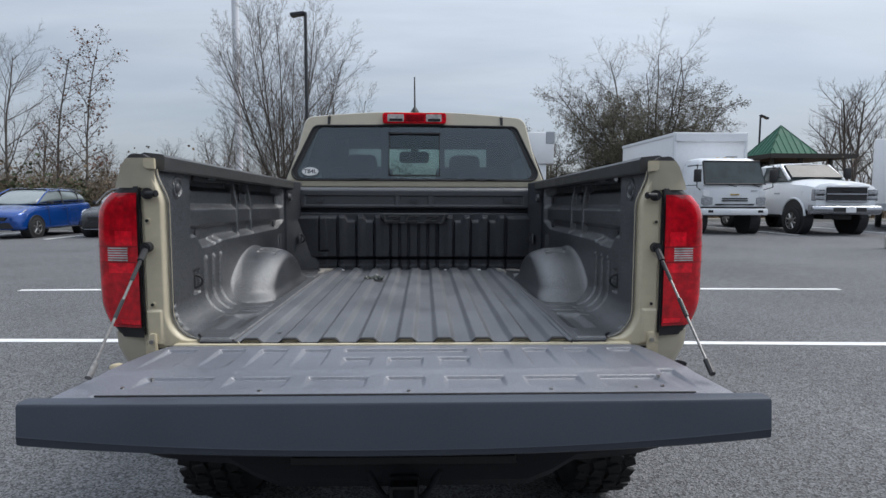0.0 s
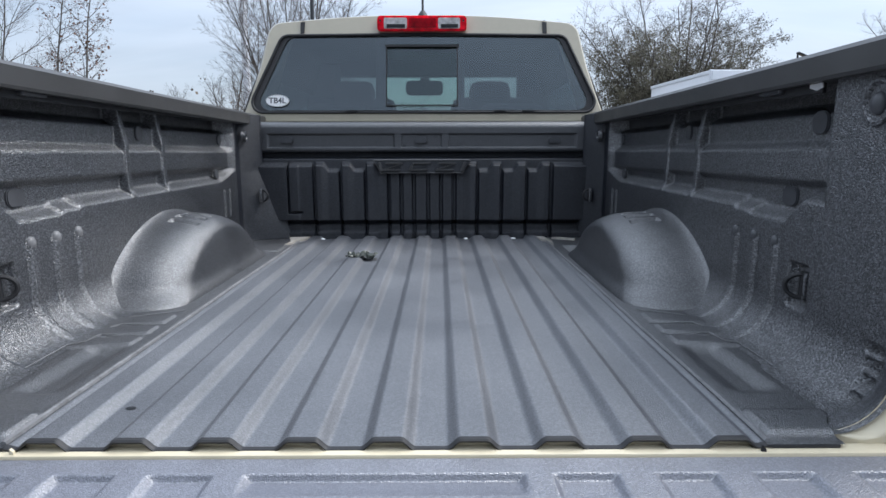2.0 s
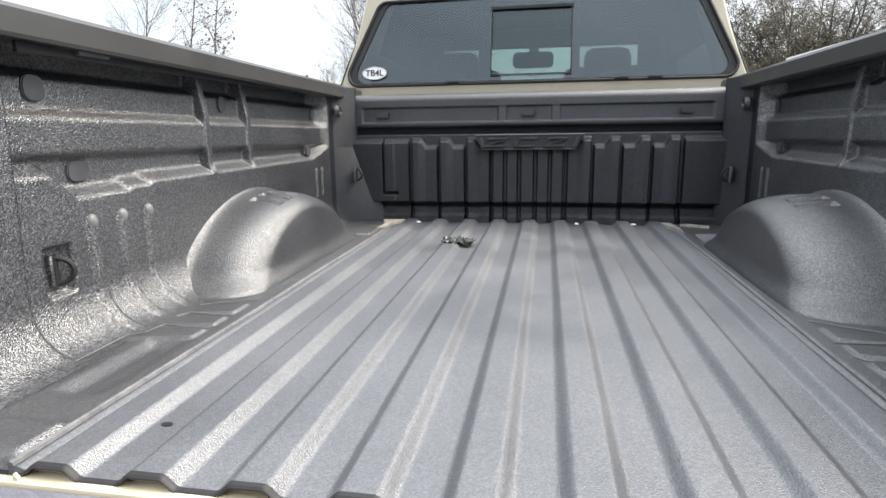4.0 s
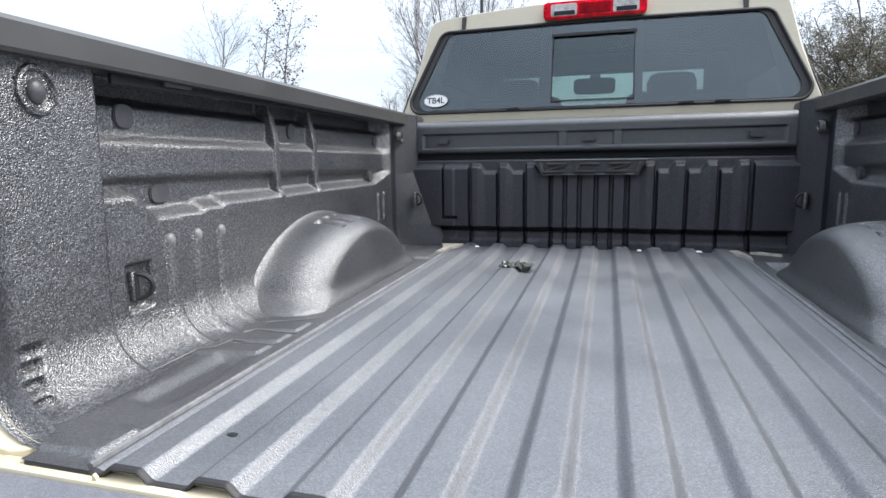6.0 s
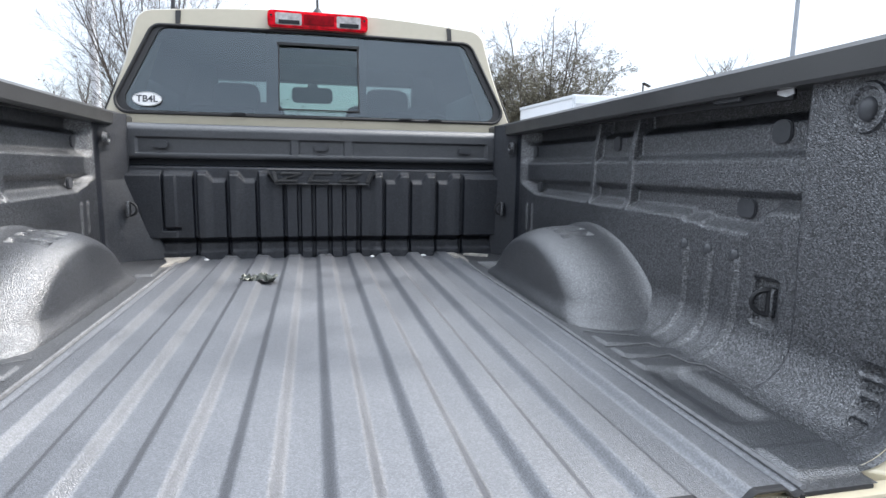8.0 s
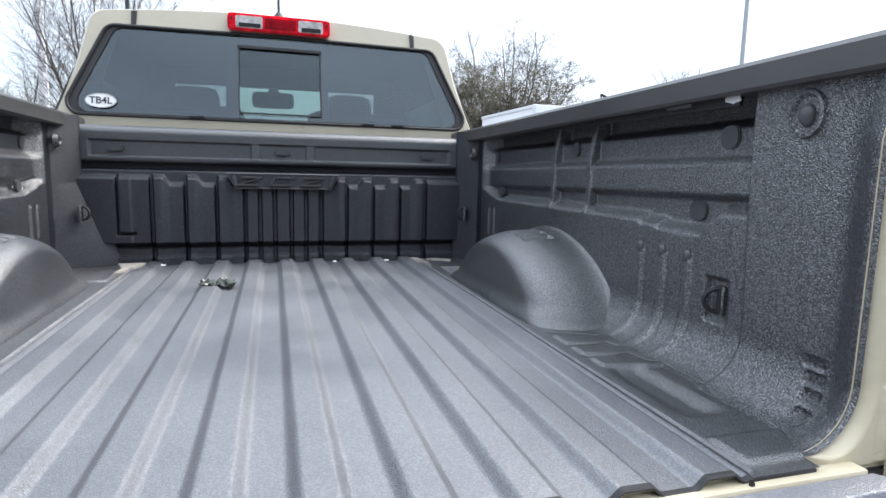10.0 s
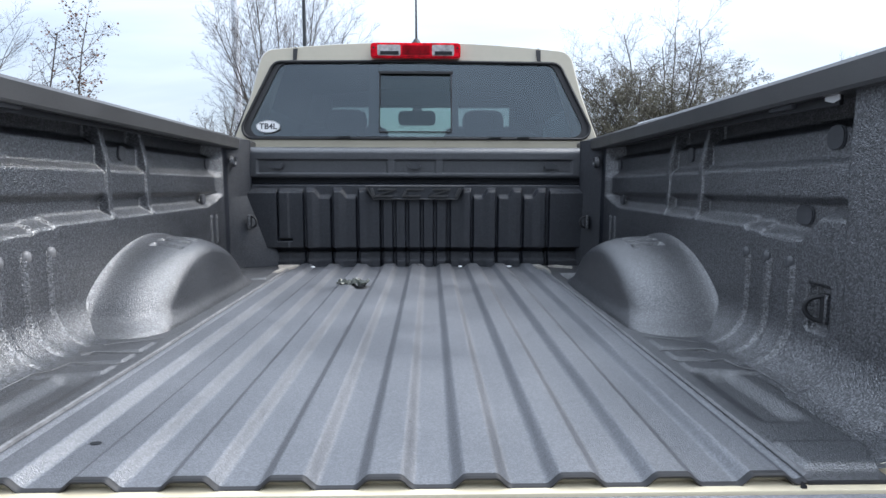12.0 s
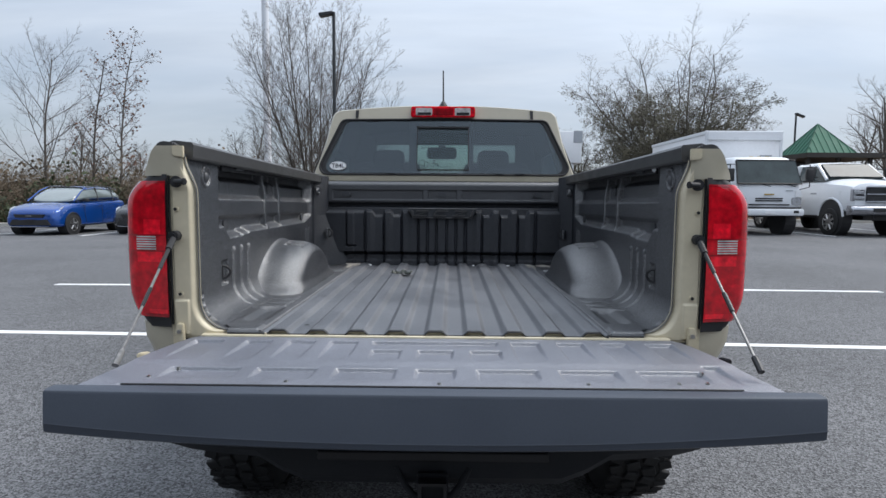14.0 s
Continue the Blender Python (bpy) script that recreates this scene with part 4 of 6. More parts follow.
def wheel_at(x, y):
    w, r = 0.225, 0.392
    sgn = 1 if x > 0 else -1
    prof = [(-w / 2 + 0.02, 0.24), (-w / 2, 0.30), (-w / 2 + 0.01, 0.355), (-w / 2 + 0.03, 0.376), (w / 2 - 0.03, 0.376), (w / 2 - 0.01, 0.355), (w / 2, 0.30), (w / 2 - 0.02, 0.24)]
    rings = [[(x + a, y + b * math.cos(t), 0.40 + b * math.sin(t)) for a, b in prof] for t in np.linspace(0, 2 * math.pi, 49)]
    tyre = part("wheel", loft(rings, caps=False), M_TYRE, truck, "knobbly all-terrain tyre", smooth=True)
    for k in range(44):
        t0 = 2 * math.pi * k / 44
        tread = bmesh.new()
        for j, (a0, a1, sh) in enumerate(((-0.112, -0.066, 0.0), (-0.056, -0.006, 0.5), (0.006, 0.056, 0.0), (0.066, 0.112, 0.5))):
            tt = t0 + sh * 2 * math.pi / 44
            hw = (a1 - a0) / 2
            own = box(-hw, hw, -0.019, 0.019, 0.362, r - (0.012 if j in (0, 3) else 0.004), 0.003, 1)
            bmesh.ops.transform(own, matrix=Matrix.Translation((x + (a0 + a1) / 2, 0, 0)) @ Matrix.Rotation(0.30 * (-1) ** (j + k), 4, "Z"), verts=own.verts)
            bmesh.ops.transform(own, matrix=Matrix.Translation((0, y, 0.40)) @ Matrix.Rotation(tt, 4, "X"), verts=own.verts)
            merged(own, tread)
        part("tread_block", tread, M_TYRE, tyre)
    part("rim", cyl((x + sgn * 0.02, y, 0.40), (x + sgn * 0.10, y, 0.40), 0.235, 0.225, seg=32, bevel=0.01), M_DSTEEL, tyre)
    for k in range(6):
        t = k * math.pi / 3
        part("spoke", cyl((x + sgn * 0.105, y, 0.40), (x + sgn * 0.105, y + 0.21 * math.cos(t), 0.40 + 0.21 * math.sin(t)), 0.03, 0.022, seg=8), M_STEEL, tyre)


for x in (-0.758, 0.758):
    wheel_at(x, 0.875)
    wheel_at(x, 4.14)
chassis = bmesh.new()
for x in (-0.45, 0.38):
    box(x, x + 0.07, 0.05, 4.6, 0.50, 0.64, 0.01, bm=chassis)
for y in (0.25, 1.5, 2.8):
    box(-0.42, 0.42, y, y + 0.08, 0.52, 0.62, 0.01, bm=chassis)
cyl((-0.75, 0.875, 0.40), (0.75, 0.875, 0.40), 0.05, bm=chassis)
ball((0, 0.875, 0.40), 0.15, 0.14, 0.14, bm=chassis)
part("chassis", chassis, M_DSTEEL, truck, "dark steel ladder chassis and axle")
part("bed_underside", box(-0.72, 0.72, 0.06, 1.70, 0.80, 0.845), M_DSTEEL, truck)
part("bed_front_wall", box(-0.74, 0.74, 1.70, 1.80, 0.70, 1.325), M_TAN, truck)
for s in (-1, 1):
    part("wheel_tub", box(min(s * 0.60, s * 0.735), max(s * 0.60, s * 0.735), 0.50, 1.25, 0.70, 0.85), M_BLACK, truck)

# ---- cab ----
def cab_outline(y, k=9):
    """Cross-section of the cab above the belt line, as (x, z)."""
    f = np.clip((y - 1.84) / 1.6, 0, 1)
    g = 0.05 * float(f) ** 0.5
    w0, w1, top = 0.770 + g, 0.656 + g * 0.5, 1.806 + 0.03 * math.sin(float(f) * 2.6)
    pts = [(w0, 1.375), (w0 - 0.030, 1.46), (w0 - 0.068, 1.58)]
    r = 0.062
    for i in range(k + 1):
        a = radians(18 + 62 * i / k)
        pts.append((w1 - r + 0.016 + r * math.cos(a), top - 0.034 - r + r * math.sin(a)))
    for x in (0.48, 0.36, 0.24, 0.12):
        pts.append((x, top - 0.033 * (x / 0.60) ** 2))
    return pts + [(0, top)] + [(-a, b) for a, b in reversed(pts)]


def lean(z):
    return 1.845 + 0.24 * max(0.0, z - 1.375)


oc = cab_outline(1.84)


def win_outline(grow=0.0):
    """Rear window opening with rounded corners, as many points as the cab's section."""
    zb, zt, xb, xt, r = 1.389 - grow, 1.714 + grow, 0.729 + grow, 0.622 + grow, 0.055
    path = [(0.0, zb), (xb - 0.09, zb)]
    for i in range(9):
        a = radians(-90 + 108 * i / 8)
        path.append((xb - 0.045 + 0.045 * math.cos(a), zb + 0.045 + 0.045 * math.sin(a)))
    for i in range(9):
        a = radians(20 + 70 * i / 8)
        path.append((xt - 0.045 + 0.045 * math.cos(a), zt - 0.045 + 0.045 * math.sin(a)))
    path += [(xt - 0.16, zt + 0.001), (0.0, zt + 0.006)]
    return path


wp = win_outline()
full = wp + [(-a, b) for a, b in reversed(wp[1:-1])]
# rear wall of the cab with the window opening through it
outer_half = [(0.0, 1.352), (0.735, 1.352), (0.770, 1.375)] + [p for p in oc[1:len(oc) // 2]] + [(0.0, 1.800)]


def resample(pts, n, split):
    """n points along a chain, with even spacing on both sides of the turn at index split."""
    def run(ps, m):
        ps = [Vector((a, 0, b)) for a, b in ps]
        ln = [0.0]
        for a, b in zip(ps, ps[1:]):
            ln.append(ln[-1] + (b - a).length)
        out = []
        for i in range(m):
            t = ln[-1] * i / (m - 1)
            j = max(k for k in range(len(ln)) if ln[k] <= t + 1e-9)
            j = min(j, len(ps) - 2)
            f = (t - ln[j]) / max(1e-9, ln[j + 1] - ln[j])
            q = ps[j].lerp(ps[j + 1], f)
            out.append((q.x, q.z))
        return out
    return run(pts[:split + 1], n) + run(pts[split:], n)[1:]


o_half = resample(outer_half, 70, 2)
i_half = resample(wp, 70, 6)
o_ring = o_half + [(-a, b) for a, b in reversed(o_half[1:-1])]
i_ring = i_half + [(-a, b) for a, b in reversed(i_half[1:-1])]
mid = [((a[0] * 0.25 + b[0] * 0.75), (a[1] * 0.25 + b[1] * 0.75)) for a, b in zip(o_ring, i_ring)]
rear = loft([[(a, lean(b) + 0.10, b) for a, b in o_ring], [(a, lean(b) + 0.015, b) for a, b in o_ring], [(a * 0.988, lean(b), 1.375 + (b - 1.375) * 0.988 if b > 1.5 else b) for a, b in o_ring], [(a, lean(b), b) for a, b in i_ring], [(a, lean(b) + 0.05, b) for a, b in i_ring]], caps=False)
cab = part("cab", rear, M_TAN, truck, "sand-painted cab with a dark rear window", smooth=True)
# roof and upper sides forward of the rear wall
rings = []
for y in (1.90, 2.2, 2.6, 3.0, 3.35):
    o = cab_outline(y)
    rings.append([(a, y + (lean(b) - 1.845) * max(0, (2.2 - y) / 0.3), b) for a, b in o[2:-2]])
roof = part("roof", loft(rings, caps=False, closed=False), M_TAN, cab, smooth=True)
rings2 = [[(a * 0.955, p[1], p[2] - 0.03) for a, p in ((q[0], q) for q in r)] for r in ([(x, y, z) for x, y, z in ring_] for ring_ in rings)]
part("headliner", loft(rings2, caps=False, closed=False), M_LINING, cab, smooth=True)
for s in (-1, 1):
    part("roof_joint", tube([(s * 0.518, 1.945 + 0.1 * i, 1.773 + 0.004 * (i > 0) + 0.006 * min(i, 3) / 3) for i in range(10)], 0.007, 6), M_BLACK, cab, "black roof ditch moulding")
    part("joint_end", loft([[(s * x, lean(z) + dy, z) for x, z in ((0.508, 1.772), (0.527, 1.770), (0.527, 1.722), (0.511, 1.723))] for dy in (-0.004, 0.02)]), M_BLACK, cab)
    part("cab_side", box(min(s * 0.80, s * 0.845), max(s * 0.80, s * 0.845), 1.86, 3.6, 0.62, 1.38, 0.02), M_TAN, cab)
    part("rear_pillar", loft([[(s * (0.765 + dx), y, 1.37), (s * (0.672 + dx), y + 0.03, 1.62), (s * (0.63 + dx), y + 0.05, 1.74), (s * (0.60 + dx), y + 0.05, 1.74), (s * (0.64 + dx), y + 0.03, 1.62), (s * (0.72 + dx), y, 1.37)] for y, dx in ((1.92, 0.0), (2.10, 0.01))]), M_TAN, cab)
    part("side_window", loft([[(s * 0.805, y, 1.38), (s * 0.735, y, 1.60), (s * 0.672, y, 1.75), (s * 0.668, y, 1.75), (s * 0.731, y, 1.60), (s * 0.801, y, 1.38)] for y in (2.13, 3.25)]), M_RGLASS, cab, "dark tinted side window")
    part("rubber_edge", tube([(s * 0.773, lean(1.375) + 0.022, 1.375), (s * 0.744, lean(1.46) + 0.022, 1.462), (s * 0.699, lean(1.58) + 0.022, 1.58), (s * 0.668, lean(1.66) + 0.022, 1.665)], 0.005, 6), M_BLACK, cab)
# dark boxes added to block windscreen light beside the headrests
for s in (-1, 1):
    part("side_light_block", box(min(s * 0.545, s * 0.76), max(s * 0.545, s * 0.76), 3.0, 3.06, 1.2, 1.74, 0.02), M_SEAT, cab)
part("cab_back", box(-0.80, 0.80, 1.86, 1.92, 0.62, 1.37), M_TAN, cab)
part("cab_floor", box(-0.80, 0.80, 1.92, 4.0, 0.62, 0.68), M_SEAT, cab)
part("bonnet", box(-0.80, 0.80, 3.95, 5.0, 0.75, 1.22, 0.06), M_TAN, cab, smooth=True)
part("windscreen", loft([[(-0.66, 3.36, 1.735), (0.66, 3.36, 1.735), (0.78, 4.05, 1.23), (-0.78, 4.05, 1.23)], [(-0.66, 3.364, 1.739), (0.66, 3.364, 1.739), (0.78, 4.054, 1.234), (-0.78, 4.054, 1.234)]]), M_WGLASS, cab, "clear windscreen")
part("roof_header", box(-0.66, 0.66, 3.33, 3.42, 1.722, 1.825, 0.01), M_LINING, cab)
part("headliner_edge", box(-0.62, 0.62, 3.20, 3.28, 1.688, 1.80, 0.01), M_LINING, cab)
part("dashboard", box(-0.74, 0.74, 3.55, 4.0, 0.8, 1.20, 0.05), M_SEAT, cab, smooth=True)
for s in (-1, 1):
    part("front_pillar", tube([(s * 0.68, 3.35, 1.76), (s * 0.80, 4.05, 1.24)], 0.045, 8), M_TAN, cab)


def seat(x, y, w, hr):
    base = part("seat", box(x - w / 2, x + w / 2, y, y + 0.14, 0.75, 1.40 if y < 2.4 else 1.505, 0.05), M_SEAT, cab, "dark upholstered seat back", smooth=True)
    for hx in hr:
        part("headrest", box(hx - (0.110 if y > 2.4 else 0.15), hx + (0.110 if y > 2.4 else 0.15), y - 0.01, y + 0.09, 1.36, 1.44 if y < 2.4 else 1.588, 0.045), M_SEAT, base, smooth=True)


seat(-0.40, 2.50, 0.46, (-0.392,))
seat(0.36, 2.50, 0.46, (0.338,))
seat(0.0, 2.02, 1.35, (-0.40, 0.40))
mirror = part("rear_view_mirror", prism(rounded(-0.157, 0.090, 1.578, 1.672, 0.03), 3.30, 3.33), M_BLACK, cab, "dark rear-view mirror on the windscreen")
part("mirror_stem", box(-0.06, 0.0, 3.31, 3.36, 1.66, 1.74, 0.005), M_BLACK, mirror)

# rear window: dark band frame, glass panes, slider
def pane(name, outline, off, mat, thick=0.004, label=""):
    r0 = [(a, lean(b) + off, b) for a, b in outline]
    r1 = [(a, lean(b) + off + thick, b) for a, b in outline]
    return part(name, loft([r0, r1]), mat, cab, label)


X0, X1, Z0, Z1 = -0.159, 0.144, 1.419, 1.670


def clip(pts, axis, lim, sign):
    """Keeps the side of a flat outline with sign * value <= sign * lim."""
    out = []
    for p, q in zip(pts, pts[1:] + pts[:1]):
        ip, iq = sign * p[axis] <= sign * lim, sign * q[axis] <= sign * lim
        if ip:
            out.append(p)
        if ip != iq:
            f = (lim - p[axis]) / (q[axis] - p[axis])
            out.append((p[0] + (q[0] - p[0]) * f, p[1] + (q[1] - p[1]) * f))
    return out


w_in = [(a * 0.998, 1.4005 + (b - 1.40) * 0.997) for a, b in i_ring]
glass = pane("rear_window", clip(w_in, 0, X0, 1), 0.006, M_RGLASS, label="dark tinted rear window with a sliding middle pane")
middle = clip(clip(w_in, 0, X0, -1), 0, X1, 1)
panes = [glass]
for nm, ol, mt, off in (("side_pane", clip(w_in, 0, X1, -1), M_RGLASS, 0.006), ("sliding_pane", clip(clip(middle, 1, Z0, -1), 1, Z1, 1), M_SGLASS, 0.010), ("upper_pane", clip(middle, 1, Z1, -1), M_RGLASS, 0.006), ("lower_pane", clip(middle, 1, Z0, 1), M_RGLASS, 0.006)):
    r0 = [(a, lean(b) + off, b) for a, b in ol]
    r1 = [(a, lean(b) + off + 0.004, b) for a, b in ol]
    panes.append(part(nm, loft([r0, r1]), mt, glass, "clearer sliding middle pane" if nm == "sliding_pane" else ""))
for g in panes:
    g.visible_shadow = False
band = [(a * 0.955, 1.408 + (b - 1.40) * 0.95) for a, b in i_ring]
part("window_band", loft([[(a, lean(b) + 0.003, b) for a, b in i_ring], [(a, lean(b) + 0.001, b) for a, b in band], [(a, lean(b) + 0.005, b) for a, b in band]], caps=False), M_BLACK, glass, "black gasket round the rear window", smooth=True)
part("window_gasket", tube([(a, lean(b) - 0.001, b) for a, b in i_ring] + [(i_ring[0][0], lean(i_ring[0][1]) - 0.001, i_ring[0][1])], 0.006, 6), M_BLACK, glass, smooth=True)
for x0, x1, z0, z1 in ((-0.161, -0.157, 1.418, 1.674), (0.141, 0.146, 1.418, 1.674), (-0.161, 0.146, 1.416, 1.421), (-0.165, 0.150, 1.666, 1.676)):
    part("slider_frame", loft([[(a, lean(b) - 0.002 + dy, b) for a, b in ((x0, z0), (x1, z0), (x1, z1), (x0, z1))] for dy in (0.0, 0.006)]), M_BLACK, glass)
for a, b in ((-0.206, -0.161), (0.146, 0.174)):
    part("slider_track", loft([[(x, lean(z) + dy, z) for x, z in ((a, 1.402), (b, 1.402), (b, 1.708), (a, 1.708))] for dy in (0.011, 0.015)]), M_BLACK, glass)
for x in (-0.33, 0.30, 0.42):
    part("window_clip", box(x, x + 0.05, lean(1.38) - 0.01, lean(1.38) + 0.004, 1.392, 1.398), M_BLACK, glass)

# oval sticker with four characters
sx, sz = -0.622, 1.438
o = [(sx + 0.050 * math.cos(t), sz + 0.026 * math.sin(t)) for t in np.linspace(0, 2 * math.pi, 40)[:-1]]
sticker = part("oval_sticker", loft([[(a, lean(b) + dy, b) for a, b in o] for dy in (-0.0025, -0.001)]), M_WHITE, glass, "white oval sticker with dark lettering")
edge = [(sx + 0.048 * math.cos(t), lean(sz + 0.024 * math.sin(t)) - 0.003, sz + 0.024 * math.sin(t)) for t in np.linspace(0, 2 * math.pi, 41)]
part("sticker_rim", tube(edge, 0.0007, 4), M_INK, sticker)


def lettering(text, size, at, rx, mat, name, parent):
    cu = bpy.data.curves.new(name, "FONT")
    cu.body, cu.size, cu.align_x, cu.align_y, cu.extrude, cu.offset = text, size, "CENTER", "CENTER", 0.0004, 0.0006
    ob = new(name, cu)
    dg = bpy.context.evaluated_depsgraph_get()
    me = bpy.data.meshes.new_from_object(ob.evaluated_get(dg))
    bpy.data.objects.remove(ob)
    me.materials.clear()
    o2 = link_mesh(name, me, mat, parent)
    o2.matrix_basis = pose(*at, rx, 0, 0)
    return o2


lettering("TB4L", 0.034, (sx, lean(sz) - 0.0036, sz), 90 - math.degrees(math.atan(0.24)), M_INK, "sticker_lettering", sticker)

# high brake lamp and aerial
lampb = part("high_brake_lamp", prism(rounded(-0.197, 0.183, 1.728, 1.792, 0.016), 1.905, 1.965, bevel=0.006), M_REDB, cab, "red high brake lamp with clear ends", smooth=True)
for x0, x1 in ((-0.168, -0.070), (0.062, 0.155)):
    e = part("clear_end", prism(rounded(x0, x1, 1.738, 1.782, 0.006), 1.902, 1.909, bevel=0.002), M_CLEAR, lampb, smooth=True)
    part("lamp_cell", box(x0 + 0.012, x1 - 0.008, 1.9005, 1.9035, 1.741, 1.756, 0.001), M_DSTEEL, e)
part("lamp_centre", prism(rounded(-0.062, 0.052, 1.742, 1.779, 0.005), 1.899, 1.909, bevel=0.002), M_REDD, lampb, smooth=True)
for x in (-0.183, 0.169):
    part("lamp_screw", cyl((x, 1.898, 1.77), (x, 1.906, 1.77), 0.004, seg=8), M_DSTEEL, lampb)
aer = part("aerial_base", loft([[(-0.008 + r * math.cos(t), 2.10 + 1.5 * r * math.sin(t), z) for t in np.linspace(0, 2 * math.pi, 17)[:-1]] for z, r in ((1.800, 0.030), (1.825, 0.026), (1.842, 0.016), (1.852, 0.008))]), M_BLACK, cab, "short black roof aerial", smooth=True)
part("aerial_mast", cyl((-0.008, 2.10, 1.845), (-0.010, 2.13, 2.045), 0.0055, 0.004, seg=8), M_BLACK, aer)


# ---- crumpled scrap lying on the bed floor ----
random.seed(7)
bm = bmesh.new()
bmesh.ops.create_grid(bm, x_segments=14, y_segments=8, size=1.0)
for v in bm.verts:
    x, y = v.co.x, v.co.y
    hgt = 0.010 + 0.013 * noise.noise(Vector((x * 2.3, y * 2.1, 3.0))) + 0.006 * noise.noise(Vector((x * 6, y * 6, 1.0)))
    v.co = Vector((-0.193 + x * 0.060 * (0.8 + 0.3 * noise.noise(Vector((y * 2, 0, 5)))), 1.215 + y * 0.038 * (0.8 + 0.4 * noise.noise(Vector((x * 2, 1, 8)))), FZ + 0.002 + max(0.0015, hgt * 1.5)))
bmesh.ops.solidify(bm, geom=bm.faces[:], thickness=0.0015)
scrap = part("plastic_scrap", bm, M_FOIL, None)
tagged(scrap, "crumpled dark and silver plastic scrap on the bed floor", "litter")
bm = bmesh.new()
tube([(-0.055, 1.595, FZ + 0.004), (-0.045, 1.60, FZ + 0.022), (-0.02, 1.60, FZ + 0.030), (0.005, 1.595, FZ + 0.018), (0.015, 1.585, FZ + 0.004)], 0.0012, 5, bm=bm)
tagged(part("wire_scrap", bm, M_BLACK, None), "thin black wire curl by the front board", "litter")
for x, y, r in ((0.36, 1.615, 0.012), (-0.40, 1.605, 0.010), (0.17, 1.612, 0.008)):
    bm = ball((x, y, FZ + 0.006), r, r * 0.6, 0.004, 8)
    tagged(part("pale_crumb", bm, M_WHITE, None), "small pale crumb of debris on the bed floor", "litter")


# ---------------- car park, plants and neighbours ----------------
def asphalt_material():
    """Worn asphalt: light and dark stone chips in a grey binder, with broad paler patches."""
    m = bpy.data.materials.new("asphalt")
    m.use_nodes = True
    n, li = m.node_tree.nodes, m.node_tree.links
    b = n["Principled BSDF"]
    tc = n.new("ShaderNodeTexCoord")
    vo = n.new("ShaderNodeTexVoronoi")
    vo.inputs["Scale"].default_value = 135
    big = n.new("ShaderNodeTexNoise")
    big.inputs["Scale"].default_value, big.inputs["Detail"].default_value = 0.45, 6
    mid_ = n.new("ShaderNodeTexNoise")
    mid_.inputs["Scale"].default_value, mid_.inputs["Detail"].default_value = 22, 4
    for t in (vo, big, mid_):
        li.new(tc.outputs["Object"], t.inputs["Vector"])
    sep = n.new("ShaderNodeSeparateColor")
    li.new(vo.outputs["Color"], sep.inputs[0])
    chip = n.new("ShaderNodeMapRange")
    chip.inputs["To Min"].default_value, chip.inputs["To Max"].default_value = 0.30, 1.90
    li.new(sep.outputs[0], chip.inputs["Value"])
    patch = n.new("ShaderNodeMapRange")
    patch.inputs["From Min"].default_value, patch.inputs["From Max"].default_value = 0.3, 0.7
    patch.inputs["To Min"].default_value, patch.inputs["To Max"].default_value = 0.86, 1.16
    li.new(big.outputs["Fac"], patch.inputs["Value"])
    med = n.new("ShaderNodeMapRange")
    med.inputs["From Min"].default_value, med.inputs["From Max"].default_value = 0.3, 0.7
    med.inputs["To Min"].default_value, med.inputs["To Max"].default_value = 0.86, 1.14
    li.new(mid_.outputs["Fac"], med.inputs["Value"])
    m1, m2 = n.new("ShaderNodeMath"), n.new("ShaderNodeMath")
    m1.operation = m2.operation = "MULTIPLY"
    li.new(chip.outputs[0], m1.inputs[0])
    li.new(patch.outputs[0], m1.inputs[1])
    li.new(m1.outputs[0], m2.inputs[0])
    li.new(med.outputs[0], m2.inputs[1])
    sc = n.new("ShaderNodeVectorMath")
    sc.operation = "SCALE"
    sc.inputs[0].default_value = (0.112, 0.113, 0.118)
    li.new(m2.outputs[0], sc.inputs["Scale"])
    li.new(sc.outputs[0], b.inputs["Base Color"])
    b.inputs["Roughness"].default_value = 0.85
    b.inputs["Specular IOR Level"].default_value = 0.3
    bp = n.new("ShaderNodeBump")
    bp.inputs["Strength"].default_value, bp.inputs["Distance"].default_value = 0.8, 0.006
    li.new(vo.outputs["Distance"], bp.inputs["Height"])
    li.new(bp.outputs[0], b.inputs["Normal"])
    return m


M_ASPHALT = asphalt_material()
M_LINE = pbr("white_road_paint", (0.68, 0.68, 0.67), 0.7, var=0.14, scale=5, fine=70)
M_KERB = pbr("concrete_kerb", (0.42, 0.40, 0.36), 0.85, var=0.18, scale=3, fine=50)
M_MULCH = pbr("leaf_litter", (0.20, 0.145, 0.095), 0.95, var=0.4, scale=2, fine=40, bump=0.8, bscale=30)
M_BARK = pbr("grey_bark", (0.090, 0.078, 0.068), 0.9, var=0.3, scale=3, fine=40, rand=0.1)
M_TWIG = pbr("winter_twigs", (0.070, 0.056, 0.047), 0.9, var=0.3, scale=2, fine=30, rand=0.15)
M_BRUSH = pbr("dry_brush", (0.135, 0.104, 0.072), 0.95, var=0.45, scale=0.8, fine=8)
M_LEAFB = pbr("dead_leaves", (0.115, 0.055, 0.035), 0.8, var=0.4, scale=3, fine=20)
M_IVY = pbr("brown_green_foliage", (0.066, 0.060, 0.036), 0.8, var=0.5, scale=1.2, fine=9)
M_EVER = pbr("dull_evergreen", (0.050, 0.062, 0.028), 0.8, var=0.5, scale=1.0, fine=9)
M_BLUE = pbr("blue_car_paint", (0.005, 0.056, 0.27), 0.18, metal=0.35, var=0.06, scale=2, coat=1.0)
